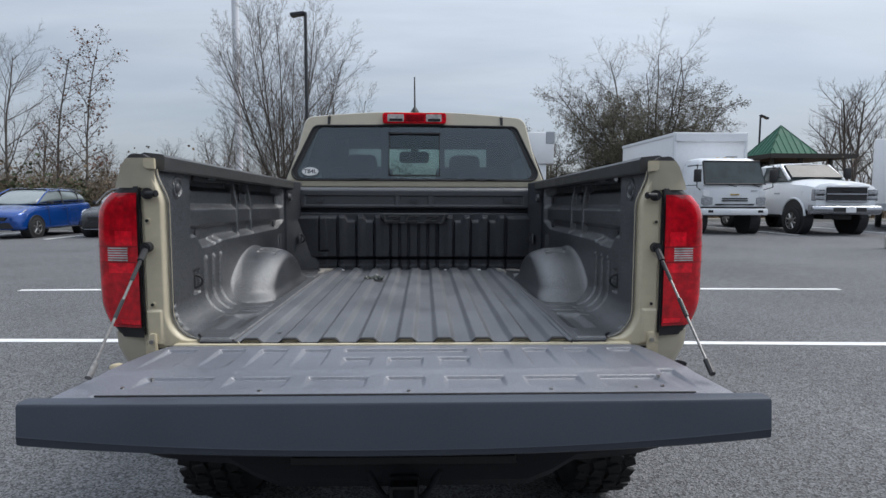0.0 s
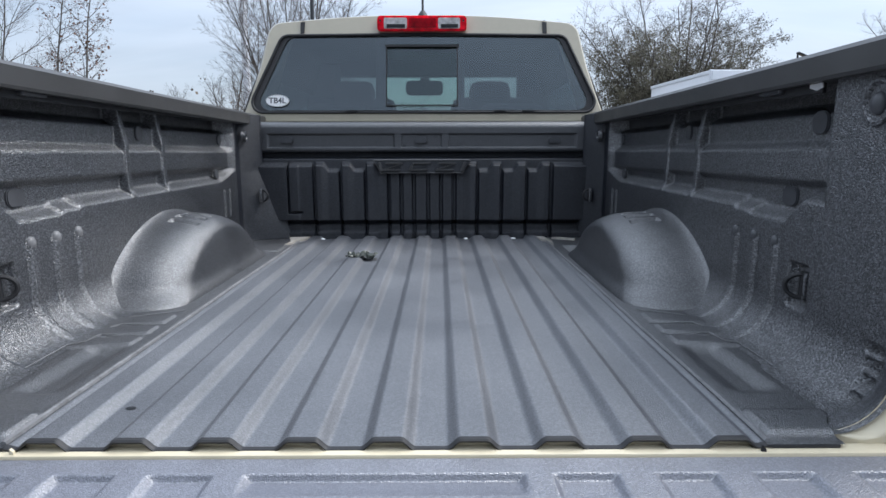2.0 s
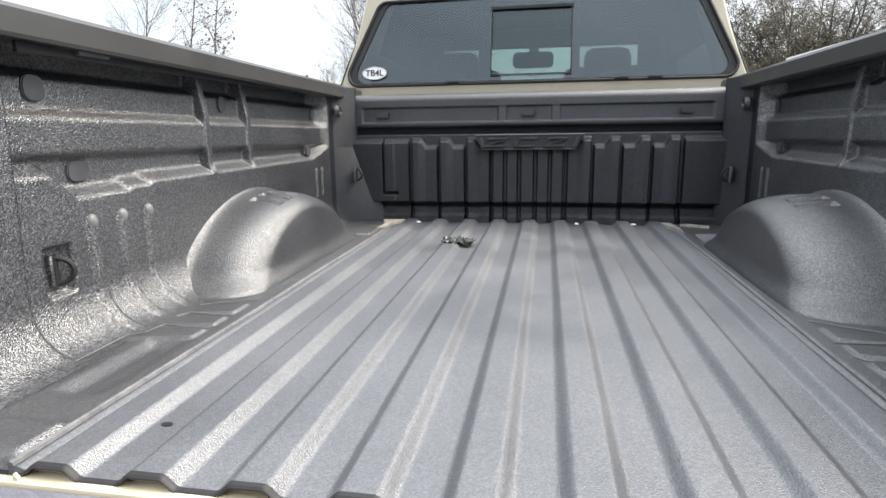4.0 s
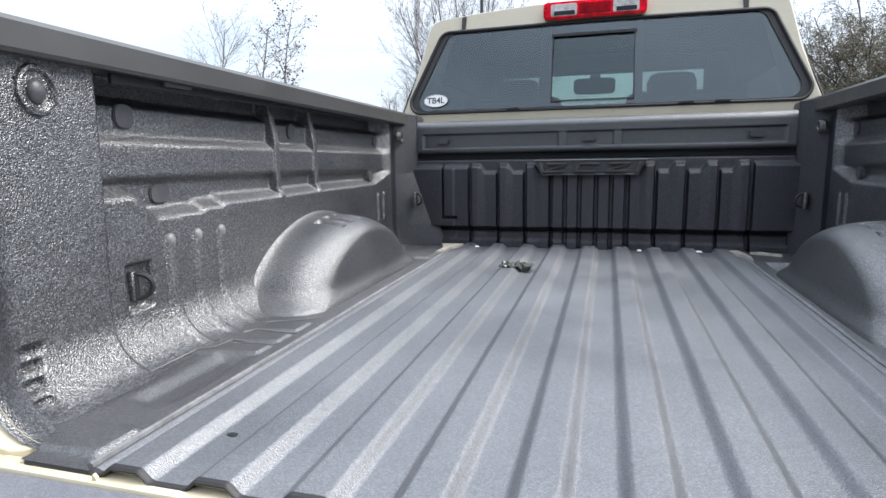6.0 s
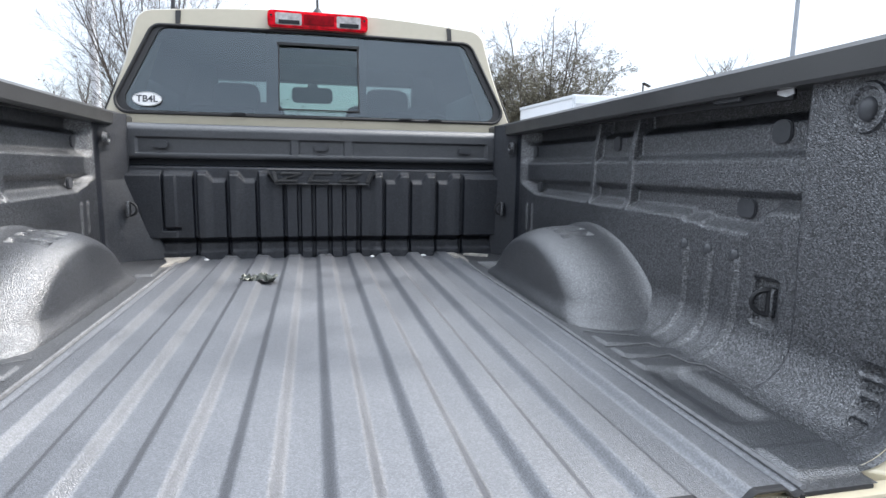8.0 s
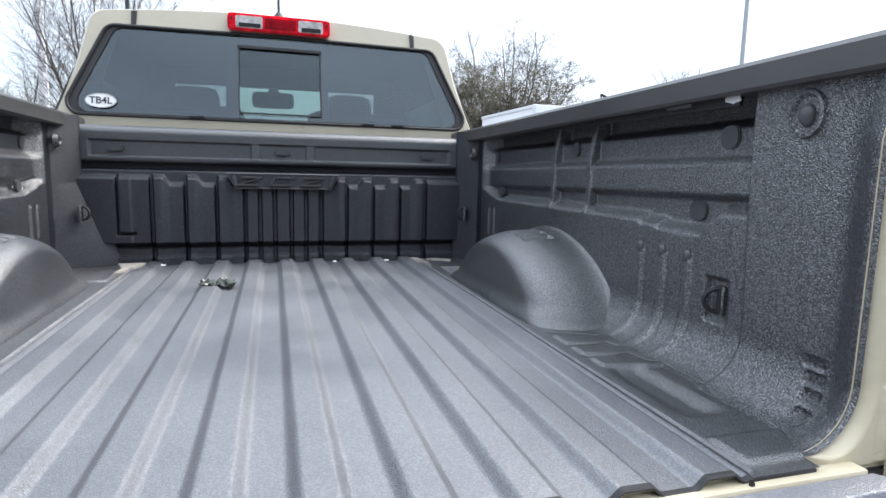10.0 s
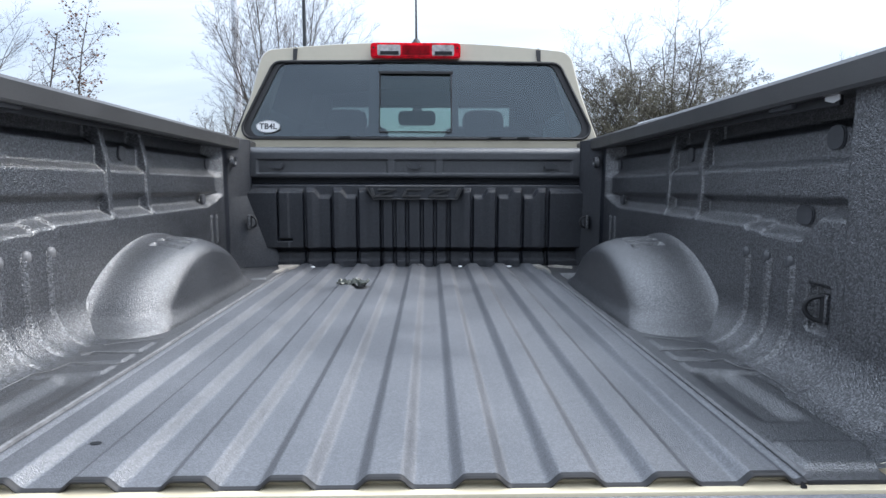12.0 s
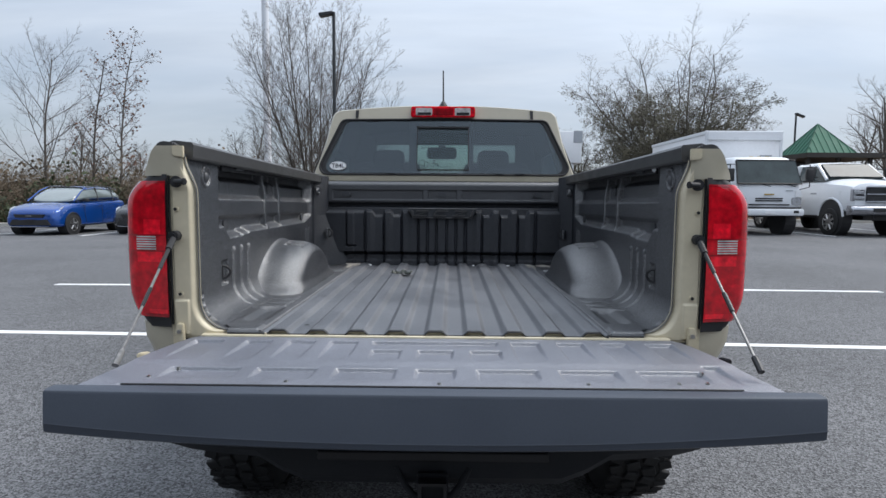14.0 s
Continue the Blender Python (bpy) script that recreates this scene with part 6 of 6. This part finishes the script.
def small_car(at, paint, label, detail=True):
    """A compact five-door car that faces -y; the origin lies below its middle."""
    e = thing("hatchback_car", (at[0], at[1], gz(at[1], at[0])), label, "car", "parked cars")
    # stations along the car: y, half-width at the sill, belt, bonnet line z, sill z
    st = [(-2.04, 0.62, 0.60, 0.66, 0.34), (-2.00, 0.74, 0.70, 0.74, 0.26), (-1.85, 0.84, 0.80, 0.84, 0.22), (-1.55, 0.87, 0.84, 0.93, 0.22), (-1.10, 0.88, 0.86, 1.01, 0.22), (-0.6, 0.88, 0.87, 1.03, 0.22), (0.3, 0.88, 0.87, 1.06, 0.22), (1.2, 0.88, 0.86, 1.10, 0.24), (1.75, 0.86, 0.82, 1.12, 0.28), (2.03, 0.78, 0.72, 1.06, 0.36)]
    rings = []
    for y, ws, wb, zb, zs in st:
        right = [(ws - 0.06, zs), (ws, zs + 0.08), (ws + 0.005, zs + 0.28), (wb + 0.01, zb - 0.16), (wb - 0.02, zb - 0.04), (wb - 0.12, zb + 0.0), (wb * 0.5, zb + 0.03)]
        rings.append([(a, y, b) for a, b in right] + [(0, y, zb + 0.04)] + [(-a, y, b) for a, b in reversed(right)])
    body = part("body", loft(rings), paint, e, smooth=True)
    sub = body.modifiers.new("round", "SUBSURF")
    sub.levels = sub.render_levels = 2
    # greenhouse
    gl = [(-1.15, 0.70, 1.02, 0.70, 1.03), (-0.55, 0.76, 1.04, 0.62, 1.42), (-0.25, 0.78, 1.05, 0.60, 1.53), (0.4, 0.79, 1.06, 0.60, 1.57), (1.1, 0.78, 1.09, 0.58, 1.55), (1.6, 0.74, 1.11, 0.55, 1.46), (1.95, 0.68, 1.08, 0.55, 1.16)]
    rings = [[(wb, y, zb), (wb - 0.03, y, zb + (zt - zb) * 0.4), (wt + 0.03, y, zb + (zt - zb) * 0.9), (wt - 0.1, y, zt), (0, y, zt + 0.015), (-wt + 0.1, y, zt), (-wt - 0.03, y, zb + (zt - zb) * 0.9), (-wb + 0.03, y, zb + (zt - zb) * 0.4), (-wb, y, zb)] for y, wb, zb, wt, zt in gl]
    house = part("cabin", loft(rings), M_PGLASS, e, "cabin glass with a pale sky reflection put into its colour", smooth=True)
    sub = house.modifiers.new("round", "SUBSURF")
    sub.levels = sub.render_levels = 2
    rings = [[(wt + 0.045, y, zb + (zt - zb) * 0.86), (wt - 0.08, y, zt + 0.008), (0, y, zt + 0.024), (-wt + 0.08, y, zt + 0.008), (-wt - 0.045, y, zb + (zt - zb) * 0.86)] for y, wb, zb, wt, zt in gl[2:6]]
    part("roof", loft(rings, caps=False, closed=False), paint, e, smooth=True)
    for s in (-1, 1):
        part("front_pillar", tube([(s * 0.76, -1.05, 1.06), (s * 0.70, -0.55, 1.40), (s * 0.66, -0.22, 1.53)], 0.022, 6), paint, house)
        part("roof_rail", tube([(s * 0.665, -0.25, 1.535), (s * 0.655, 0.4, 1.575), (s * 0.64, 1.1, 1.555), (s * 0.60, 1.6, 1.48)], 0.024, 6), M_CHROME, house)
        for y in (0.22, 1.12):
            part("side_pillar", tube([(s * 0.79, y, 1.07), (s * 0.645, y + 0.06, 1.53)], 0.024, 6), M_BLACK, house)
        part("window_trim", tube([(s * 0.80, -0.95, 1.065), (s * 0.81, 0.3, 1.085), (s * 0.79, 1.5, 1.13)], 0.014, 6), M_CHROME, house)
        part("door_mirror", box(min(s * 0.87, s * 1.02), max(s * 0.87, s * 1.02), -0.78, -0.62, 1.05, 1.16, 0.03), M_BLACK, body, smooth=True)
        part("headlamp", loft([[(s * 0.48, -1.99, 0.70), (s * 0.70, -1.96, 0.72), (s * 0.82, -1.72, 0.84), (s * 0.80, -1.60, 0.90), (s * 0.60, -1.86, 0.80)], [(s * 0.48, -1.90, 0.70), (s * 0.70, -1.86, 0.72), (s * 0.80, -1.66, 0.84), (s * 0.78, -1.54, 0.90), (s * 0.60, -1.78, 0.80)]]), M_HEAD, body, "bright swept-back headlamp")
        part("sill_trim", box(min(s * 0.86, s * 0.895), max(s * 0.86, s * 0.895), -1.0, 1.0, 0.27, 0.31, 0.01), M_CHROME, body)
        part("arch_trim", tube([(s * 0.885, -1.30 + 0.38 * math.cos(t), 0.33 + 0.38 * math.sin(t)) for t in np.linspace(0, math.pi, 14)], 0.02, 6), M_BLACK, body)
        part("door_seam", tube([(s * 0.885, -0.62, 0.34), (s * 0.892, -0.70, 0.70), (s * 0.875, -0.66, 1.02)], 0.006, 5), M_BLACK, body)
        part("door_seam", tube([(s * 0.885, 0.28, 0.34), (s * 0.892, 0.28, 0.70), (s * 0.875, 0.26, 1.05)], 0.006, 5), M_BLACK, body)
        part("door_handle", box(min(s * 0.88, s * 0.905), max(s * 0.88, s * 0.905), 0.02, 0.2, 0.90, 0.93, 0.008), paint, body)
        for y in (-1.30, 1.30):
            part("wheel_well", cyl((s * 0.60, y, 0.33), (s * 0.892, y, 0.33), 0.375, seg=28), M_BLACK, body)
            road_wheel(e, s * 0.80, y, 0.33, 0.21, M_STEEL, s)
    part("grille", prism([(-0.50, 0.66), (0.50, 0.66), (0.42, 0.56), (-0.42, 0.56)], -2.065, -1.95, bevel=0.01), M_BLACK, body, "black upper grille")
    part("lower_grille", prism([(-0.55, 0.50), (0.55, 0.50), (0.66, 0.32), (-0.66, 0.32)], -2.05, -1.90, bevel=0.015), M_BLACK, body)
    part("emblem", prism([(-0.10, 0.625), (0.10, 0.625), (0.10, 0.60), (-0.10, 0.60)], -2.072, -2.06), M_CHROME, body)
    part("chin_strip", box(-0.60, 0.60, -2.05, -1.98, 0.26, 0.285, 0.01), M_CHROME, body)
    part("licence_plate", box(-0.15, 0.15, -2.06, -2.04, 0.40, 0.50, 0.004), M_DSTEEL, body)
    return e


small_car((-13.0, 18.2), M_BLUE, "bright blue electric hatchback parked in a stall")
small_car((-10.05, 18.9), M_GREYC, "dark grey hatchback parked beside the blue car")


# ---- white cab-over box truck ----
def box_truck(at):
    e = thing("box_truck", (at[0], at[1], gz(at[1])), "white cab-over box truck facing the aisle", "truck", "white trucks")
    # cab: sections up the height, front leaning back a little
    rings = []
    for z, w, yf, yb in ((0.62, 1.00, 0.06, 1.55), (0.95, 1.03, 0.0, 1.58), (1.45, 1.04, 0.02, 1.58), (1.62, 1.03, 0.06, 1.58), (2.28, 0.95, 0.34, 1.55), (2.40, 0.90, 0.46, 1.50), (2.45, 0.80, 0.60, 1.42)):
        rings.append([(-w, yb, z), (-w, yf + 0.22, z), (-w + 0.07, yf + 0.06, z), (-w + 0.25, yf, z), (0, yf - 0.03, z), (w - 0.25, yf, z), (w - 0.07, yf + 0.06, z), (w, yf + 0.22, z), (w, yb, z)])
    cabt = part("cab", loft(rings), M_TWHITE, e, smooth=True)
    ws = [(-0.96, 1.60, 0.03), (0.96, 1.60, 0.03), (0.90, 2.33, 0.33), (-0.90, 2.33, 0.33)]
    part("windscreen", loft([[(a, c - 0.05, b) for a, b, c in ws], [(a, c + 0.06, b) for a, b, c in ws]]), M_CGLASS, cabt, "grey reflecting windscreen")
    rim = [(a * 1.01, c - 0.05, b) for a, b, c in ws]
    part("screen_gasket", tube(rim + [rim[0]], 0.025, 6), M_BLACK, cabt)
    part("screen_notice", box(-0.06, 0.14, 0.23, 0.25, 2.10, 2.16), M_YELLOW, cabt)
    for x0, x1 in ((-0.75, 0.05), (0.12, 0.80)):
        part("wiper", tube([(x1 if x0 < 0 else x1, -0.0, 1.52), (x0, 0.02, 1.70)], 0.012, 5), M_BLACK, cabt)
    for s in (-1, 1):
        part("headlamp", prism(rounded(min(s * 0.70, s * 1.0), max(s * 0.70, s * 1.0), 0.95, 1.18, 0.04), -0.02, 0.16, bevel=0.01), M_HEAD, cabt)
        part("lamp_slit", prism(rounded(min(s * 0.80, s * 1.0), max(s * 0.80, s * 1.0), 1.20, 1.40, 0.04), 0.0, 0.16, bevel=0.01), M_BOXW, cabt)
        part("side_glass", loft([[(s * 1.035, 0.36, 1.56), (s * 1.035, 1.30, 1.56), (s * 0.955, 1.28, 2.24), (s * 0.955, 0.52, 2.24)], [(s * 1.02, 0.36, 1.56), (s * 1.02, 1.30, 1.56), (s * 0.94, 1.28, 2.24), (s * 0.94, 0.52, 2.24)]]), M_CGLASS, cabt)
        arm = part("mirror_arm", tube([(s * 0.98, 0.25, 2.20), (s * 1.22, 0.02, 2.18), (s * 1.22, 0.0, 1.50), (s * 1.02, 0.20, 1.42)], 0.016, 6), M_BLACK, cabt)
        part("mirror_shell", box(min(s * 1.10, s * 1.32), max(s * 1.10, s * 1.32), -0.06, 0.06, 1.66, 2.06, 0.03), M_BLACK, arm, smooth=True)
        part("fog_lamp", box(min(s * 0.72, s * 0.88), max(s * 0.72, s * 0.88), -0.13, -0.10, 0.70, 0.78, 0.01), M_DSTEEL, cabt)
        road_wheel(e, s * 0.86, 0.75, 0.40, 0.24, M_STEEL, s, spokes=6)
        road_wheel(e, s * 0.80, 4.6, 0.40, 0.40, M_STEEL, s, spokes=6)
        part("wheel_well", cyl((s * 0.70, 0.75, 0.45), (s * 1.035, 0.75, 0.45), 0.50, seg=24), M_BLACK, cabt)
    for z in (0.985, 1.06, 1.13):
        part("grille_slot", prism([(-0.42, z), (0.42, z), (0.40, z + 0.035), (-0.40, z + 0.035)] if z > 1.0 else [(-0.62, z - 0.05), (0.62, z - 0.05), (0.62, z - 0.01), (-0.62, z - 0.01)], -0.045, 0.02), M_DSTEEL, cabt)
    part("emblem", prism([(-0.14, 1.290), (0.14, 1.290), (0.12, 1.252), (-0.15, 1.252)], -0.05, -0.02), M_GOLD, cabt)
    part("name_print", box(0.52, 0.72, -0.012, 0.02, 1.38, 1.405), M_BARTXT, cabt)
    part("bumper", box(-1.05, 1.05, -0.12, 0.25, 0.62, 0.83, 0.04), M_TWHITE, cabt, smooth=True)
    part("bumper_gap", box(-1.0, 1.0, -0.03, 0.2, 0.825, 0.885), M_BLACK, cabt)
    part("plate", box(-0.16, 0.16, -0.135, -0.12, 0.68, 0.78, 0.004), M_BOXW, cabt)
    for x in (-0.25, 0.0, 0.25):
        part("marker_lamp", box(x - 0.05, x + 0.05, 0.66, 0.74, 2.445, 2.475, 0.01), M_GOLD, cabt)
    body = part("cargo_box", box(-1.25, 1.25, 1.70, 6.9, 1.0, 3.36, 0.03), M_BOXW, e, "white cargo box with aluminium edge trims", smooth=True)
    for x in (-1.24, 1.24):
        part("corner_trim", box(x - 0.05, x + 0.05, 1.66, 1.76, 1.0, 3.40, 0.02), M_TWHITE, body)
        part("top_trim", box(x - 0.04, x + 0.04, 1.68, 6.92, 3.27, 3.39, 0.02), M_TWHITE, body)
    part("brow_trim", box(-1.25, 1.25, 1.63, 1.72, 3.08, 3.39, 0.03), M_TWHITE, body)
    part("box_print", box(0.55, 0.95, 1.69, 1.70, 2.55, 2.60), M_BARTXT, body)
    part("rails", box(-0.45, 0.45, 0.9, 6.8, 0.55, 0.98), M_DSTEEL, e)


box_truck((9.85, 16.4))


# ---- white medium-duty truck with a bonnet ----
def bonnet_truck(at):
    e = thing("bonnet_truck", (at[0], at[1], gz(at[1])), "white medium-duty truck with chrome grille and tall bonnet", "truck", "white trucks")
    st = [(-0.02, 0.95, 1.52, 0.82), (0.06, 1.01, 1.62, 0.78), (0.4, 1.03, 1.68, 0.78), (1.0, 1.04, 1.73, 0.78), (1.45, 1.04, 1.77, 0.76), (1.6, 1.02, 1.78, 0.62), (3.3, 1.02, 1.78, 0.60), (3.4, 1.0, 1.74, 0.62)]
    rings = []
    for y, w, zt, zb in st:
        right = [(w - 0.05, zb), (w, zb + 0.1), (w, zt - 0.32), (w - 0.05, zt - 0.12), (w - 0.22, zt - 0.02), (w * 0.45, zt + 0.03)]
        rings.append([(a, y, b) for a, b in right] + [(0, y, zt + 0.05)] + [(-a, y, b) for a, b in reversed(right)])
    body = part("body", loft(rings), M_TWHITE, e, smooth=True)
    gl = [(1.35, 0.90, 1.74, 0.88, 1.78), (2.0, 0.94, 1.76, 0.78, 2.30), (2.2, 0.95, 1.76, 0.77, 2.34), (3.2, 0.95, 1.76, 0.77, 2.33), (3.36, 0.93, 1.76, 0.78, 2.2)]
    rings = [[(wb, y, zb), (wt + 0.04, y, zb + (zt - zb) * 0.85), (wt - 0.1, y, zt), (0, y, zt + 0.02), (-wt + 0.1, y, zt), (-wt - 0.04, y, zb + (zt - zb) * 0.85), (-wb, y, zb)] for y, wb, zb, wt, zt in gl]
    house = part("cabin", loft(rings), M_CGLASS, e, "dark reflecting cabin glass", smooth=True)
    rings = [[(wt + 0.06, y, zb + (zt - zb) * 0.86), (wt - 0.08, y, zt + 0.012), (0, y, zt + 0.035), (-wt + 0.08, y, zt + 0.012), (-wt - 0.06, y, zb + (zt - zb) * 0.86)] for y, wb, zb, wt, zt in gl[1:]]
    part("roof", loft(rings, caps=False, closed=False), M_TWHITE, e, smooth=True)
    ws = [(-0.86, 1.36, 1.845), (0.86, 1.36, 1.845), (0.76, 1.97, 2.27), (-0.76, 1.97, 2.27)]
    part("windscreen", loft([[(a, b - 0.035, c + 0.03) for a, b, c in ws], [(a, b + 0.05, c - 0.02) for a, b, c in ws]]), M_DGLASS, house, "dark windscreen")
    part("door_upper", box(-0.97, 0.97, 2.9, 3.38, 1.74, 2.28, 0.03), M_TWHITE, house)
    for s in (-1, 1):
        part("front_pillar", tube([(s * 0.93, 1.38, 1.78), (s * 0.83, 2.05, 2.30)], 0.05, 6), M_TWHITE, house)
        part("door_post", tube([(s * 0.985, 2.05, 1.78), (s * 0.84, 2.2, 2.30)], 0.035, 6), M_TWHITE, house)
        arm = part("mirror_arm", tube([(s * 1.0, 1.75, 1.86), (s * 1.25, 1.66, 1.90), (s * 1.25, 1.66, 2.12), (s * 0.95, 1.78, 2.14)], 0.02, 6), M_BLACK, house)
        part("mirror_shell", box(min(s * 1.15, s * 1.36), max(s * 1.15, s * 1.36), 1.60, 1.72, 1.82, 2.20, 0.03), M_BLACK, arm, smooth=True)
        for z in (1.13, 1.29):
            part("headlamp", box(min(s * 0.68, s * 1.0), max(s * 0.68, s * 1.0), -0.05, 0.12, z, z + 0.115, 0.015), M_HEAD, body, "stacked clear headlamp", smooth=True)
        part("lamp_bezel", box(min(s * 0.66, s * 1.02), max(s * 0.66, s * 1.02), -0.02, 0.12, 1.09, 1.45, 0.02), M_CHROME, body)
        part("tow_hook", tube([(s * 0.45, -0.10, 0.50), (s * 0.45, -0.16, 0.56), (s * 0.45, -0.10, 0.62)], 0.02, 6), M_DSTEEL, body)
        part("wheel_well", cyl((s * 0.75, 0.92, 0.55), (s * 1.05, 0.92, 0.55), 0.60, seg=28), M_BLACK, body)
        part("fender_lip", tube([(s * 1.05, 0.92 + 0.60 * math.cos(t), 0.55 + 0.62 * math.sin(t)) for t in np.linspace(0.1, math.pi - 0.1, 16)], 0.035, 6), M_TWHITE, body)
        part("side_print", box(min(s * 1.02, s * 1.03), max(s * 1.02, s * 1.03), 1.72, 2.02, 1.30, 1.35), M_BARTXT, body)
        road_wheel(e, s * 0.98, 0.92, 0.43, 0.26, M_STEEL, s, spokes=8)
        road_wheel(e, s * 0.92, 4.9, 0.47, 0.5, M_STEEL, s, spokes=8)
    part("grille", box(-0.64, 0.64, -0.07, 0.06, 1.08, 1.52, 0.02), M_BLACK, body, "black grille with bright cross bars")
    for z in (1.05, 1.27, 1.49):
        part("grille_bar", box(-0.66, 0.66, -0.10, -0.05, z, z + 0.045, 0.012), M_CHROME, body, smooth=True)
    part("emblem", prism([(-0.15, 1.435), (0.15, 1.435), (0.13, 1.395), (-0.16, 1.395)], -0.115, -0.09), M_BLACK, body)
    prof = [(0.02, 0.66), (-0.10, 0.655), (-0.185, 0.69), (-0.225, 0.76), (-0.23, 0.84), (-0.20, 0.91), (-0.14, 0.95), (0.02, 0.955)]
    bm = loft([[(x, y + 0.10 * (abs(x) / 1.10) ** 4, z) for y, z in prof] for x in np.linspace(-1.10, 1.10, 15)])
    bumper_ = part("bumper", bm, M_CHROME, body, "chrome front bumper", smooth=True)
    part("bumper_slot", box(-0.52, 0.52, -0.240, -0.21, 0.76, 0.88, 0.01), M_BLACK, bumper_)
    part("plate", box(-0.14, 0.18, -0.25, -0.238, 0.73, 0.87, 0.004), M_BOXW, bumper_)
    part("rails", box(-0.45, 0.45, 0.3, 6.0, 0.5, 0.85), M_DSTEEL, e)
    part("flat_bed", box(-1.1, 1.1, 3.6, 6.3, 0.95, 1.10, 0.02), M_DSTEEL, e)


bonnet_truck((13.15, 16.0))

# ---- enclosed trailer, far van body, shelter, fence ----
tr = thing("enclosed_trailer", (16.9, 17.8, gz(17.8)), "tall white enclosed trailer beside the trucks", "trailer", rz=-40.0)
tb = part("box", box(-1.2, 1.2, 0, 6.0, 0.75, 3.25, 0.05), M_BOXW, tr, smooth=True)
part("lower_band", box(-1.22, 1.22, -0.02, 6.0, 0.72, 0.98, 0.02), M_BARTXT, tb)
part("drawbar", box(-0.08, 0.08, -1.2, 0.1, 0.5, 0.62), M_DSTEEL, tr)
for s in (-1, 1):
    road_wheel(tr, s * 1.0, 3.0, 0.35, 0.2, M_STEEL, s)
van = thing("box_van", (5.6, 26.0, gz(26)), "far white van body with an overhanging box", "truck")
vb = part("box", box(-1.05, 0.62, 0, 5.0, 2.70, 4.20, 0.05), M_BOXW, van, "white overhanging box with grey corner cap", smooth=True)
part("corner_cap", box(0.22, 0.65, -0.03, 5.0, 3.65, 4.22, 0.03), M_BARTXT, vb)
part("cab", box(-1.05, 0.30, 0.1, 4.8, 0.5, 2.71, 0.08), M_TWHITE, van, smooth=True)
for s in (-1, 1):
    road_wheel(van, s * 0.6 - 0.3, 1.0, 0.36, 0.22, M_STEEL, s)

sh = thing("shelter", (20.6, 31.5, gz(31.5)), "open shelter with green pyramid roof and dark flat canopy", "shelter")
apex = (0, 0, 5.3)
cor = [(-1.38, -1.38), (1.38, -1.38), (1.38, 1.38), (-1.38, 1.38)]
roof_m = bmesh.new()
vv = [roof_m.verts.new((a, b, 3.55)) for a, b in cor]
va = roof_m.verts.new(apex)
for i in range(4):
    roof_m.faces.new((vv[i], vv[(i + 1) % 4], va))
roof_m.faces.new(vv[::-1])
rp = part("pyramid_roof", roof_m, M_GREENR, sh, "green standing-seam metal roof")
for i in range(4):
    a, b = Vector((*cor[i], 3.56)), Vector((*cor[(i + 1) % 4], 3.56))
    t = Vector(apex)
    for j in range(9):
        f = j / 8
        q = a.lerp(b, f)
        hgt = 1 - abs(2 * f - 1)
        end_ = q + (Vector((0, 0, 0)) if hgt < 0.02 else (t - a.lerp(b, 0.5)) * hgt)
        if j in (0, 8):
            end_ = t
        part("roof_seam", tube([q, end_], 0.03, 4), M_GREENR, rp)
can = part("canopy", prism([(-1.7, 3.30), (3.0, 3.30), (3.2, 3.42), (3.2, 3.55), (-1.7, 3.55)], -2.0, 2.0), M_DARKW, sh, "dark flat canopy", )
for x in (-1.4, 0.2, 1.9):
    for y in (-1.6, 1.6):
        part("post", box(x - 0.09, x + 0.09, y - 0.09, y + 0.09, 0, 3.3, 0.01), M_DARKW, sh)
part("back_wall", box(-1.5, 2.2, 1.7, 1.8, 0.1, 3.3), M_DARKW, sh)
fence = thing("timber_fence", (27.5, 33.0, gz(33)), "weathered timber fence behind the trailer", "fence")
part("rail", box(-3.5, 6.5, 0.03, 0.09, 0.45, 0.55), M_FENCE, fence)
part("rail", box(-3.5, 6.5, 0.03, 0.09, 1.45, 1.55), M_FENCE, fence)
board_me = None
for i in range(60):
    bm = box(-0.07, 0.07, -0.012, 0.012, 0.02, 1.9, 0.004, 1) if board_me is None else None
    if board_me is None:
        first_board = part("board", bm, M_FENCE, fence)
        board_me = first_board.data
        first_board.location.x = -3.4
    else:
        o = new("board", board_me)
        o.parent = fence
        o.location = (-3.4 + 0.165 * i, 0, 0.03 * math.sin(i * 1.7))
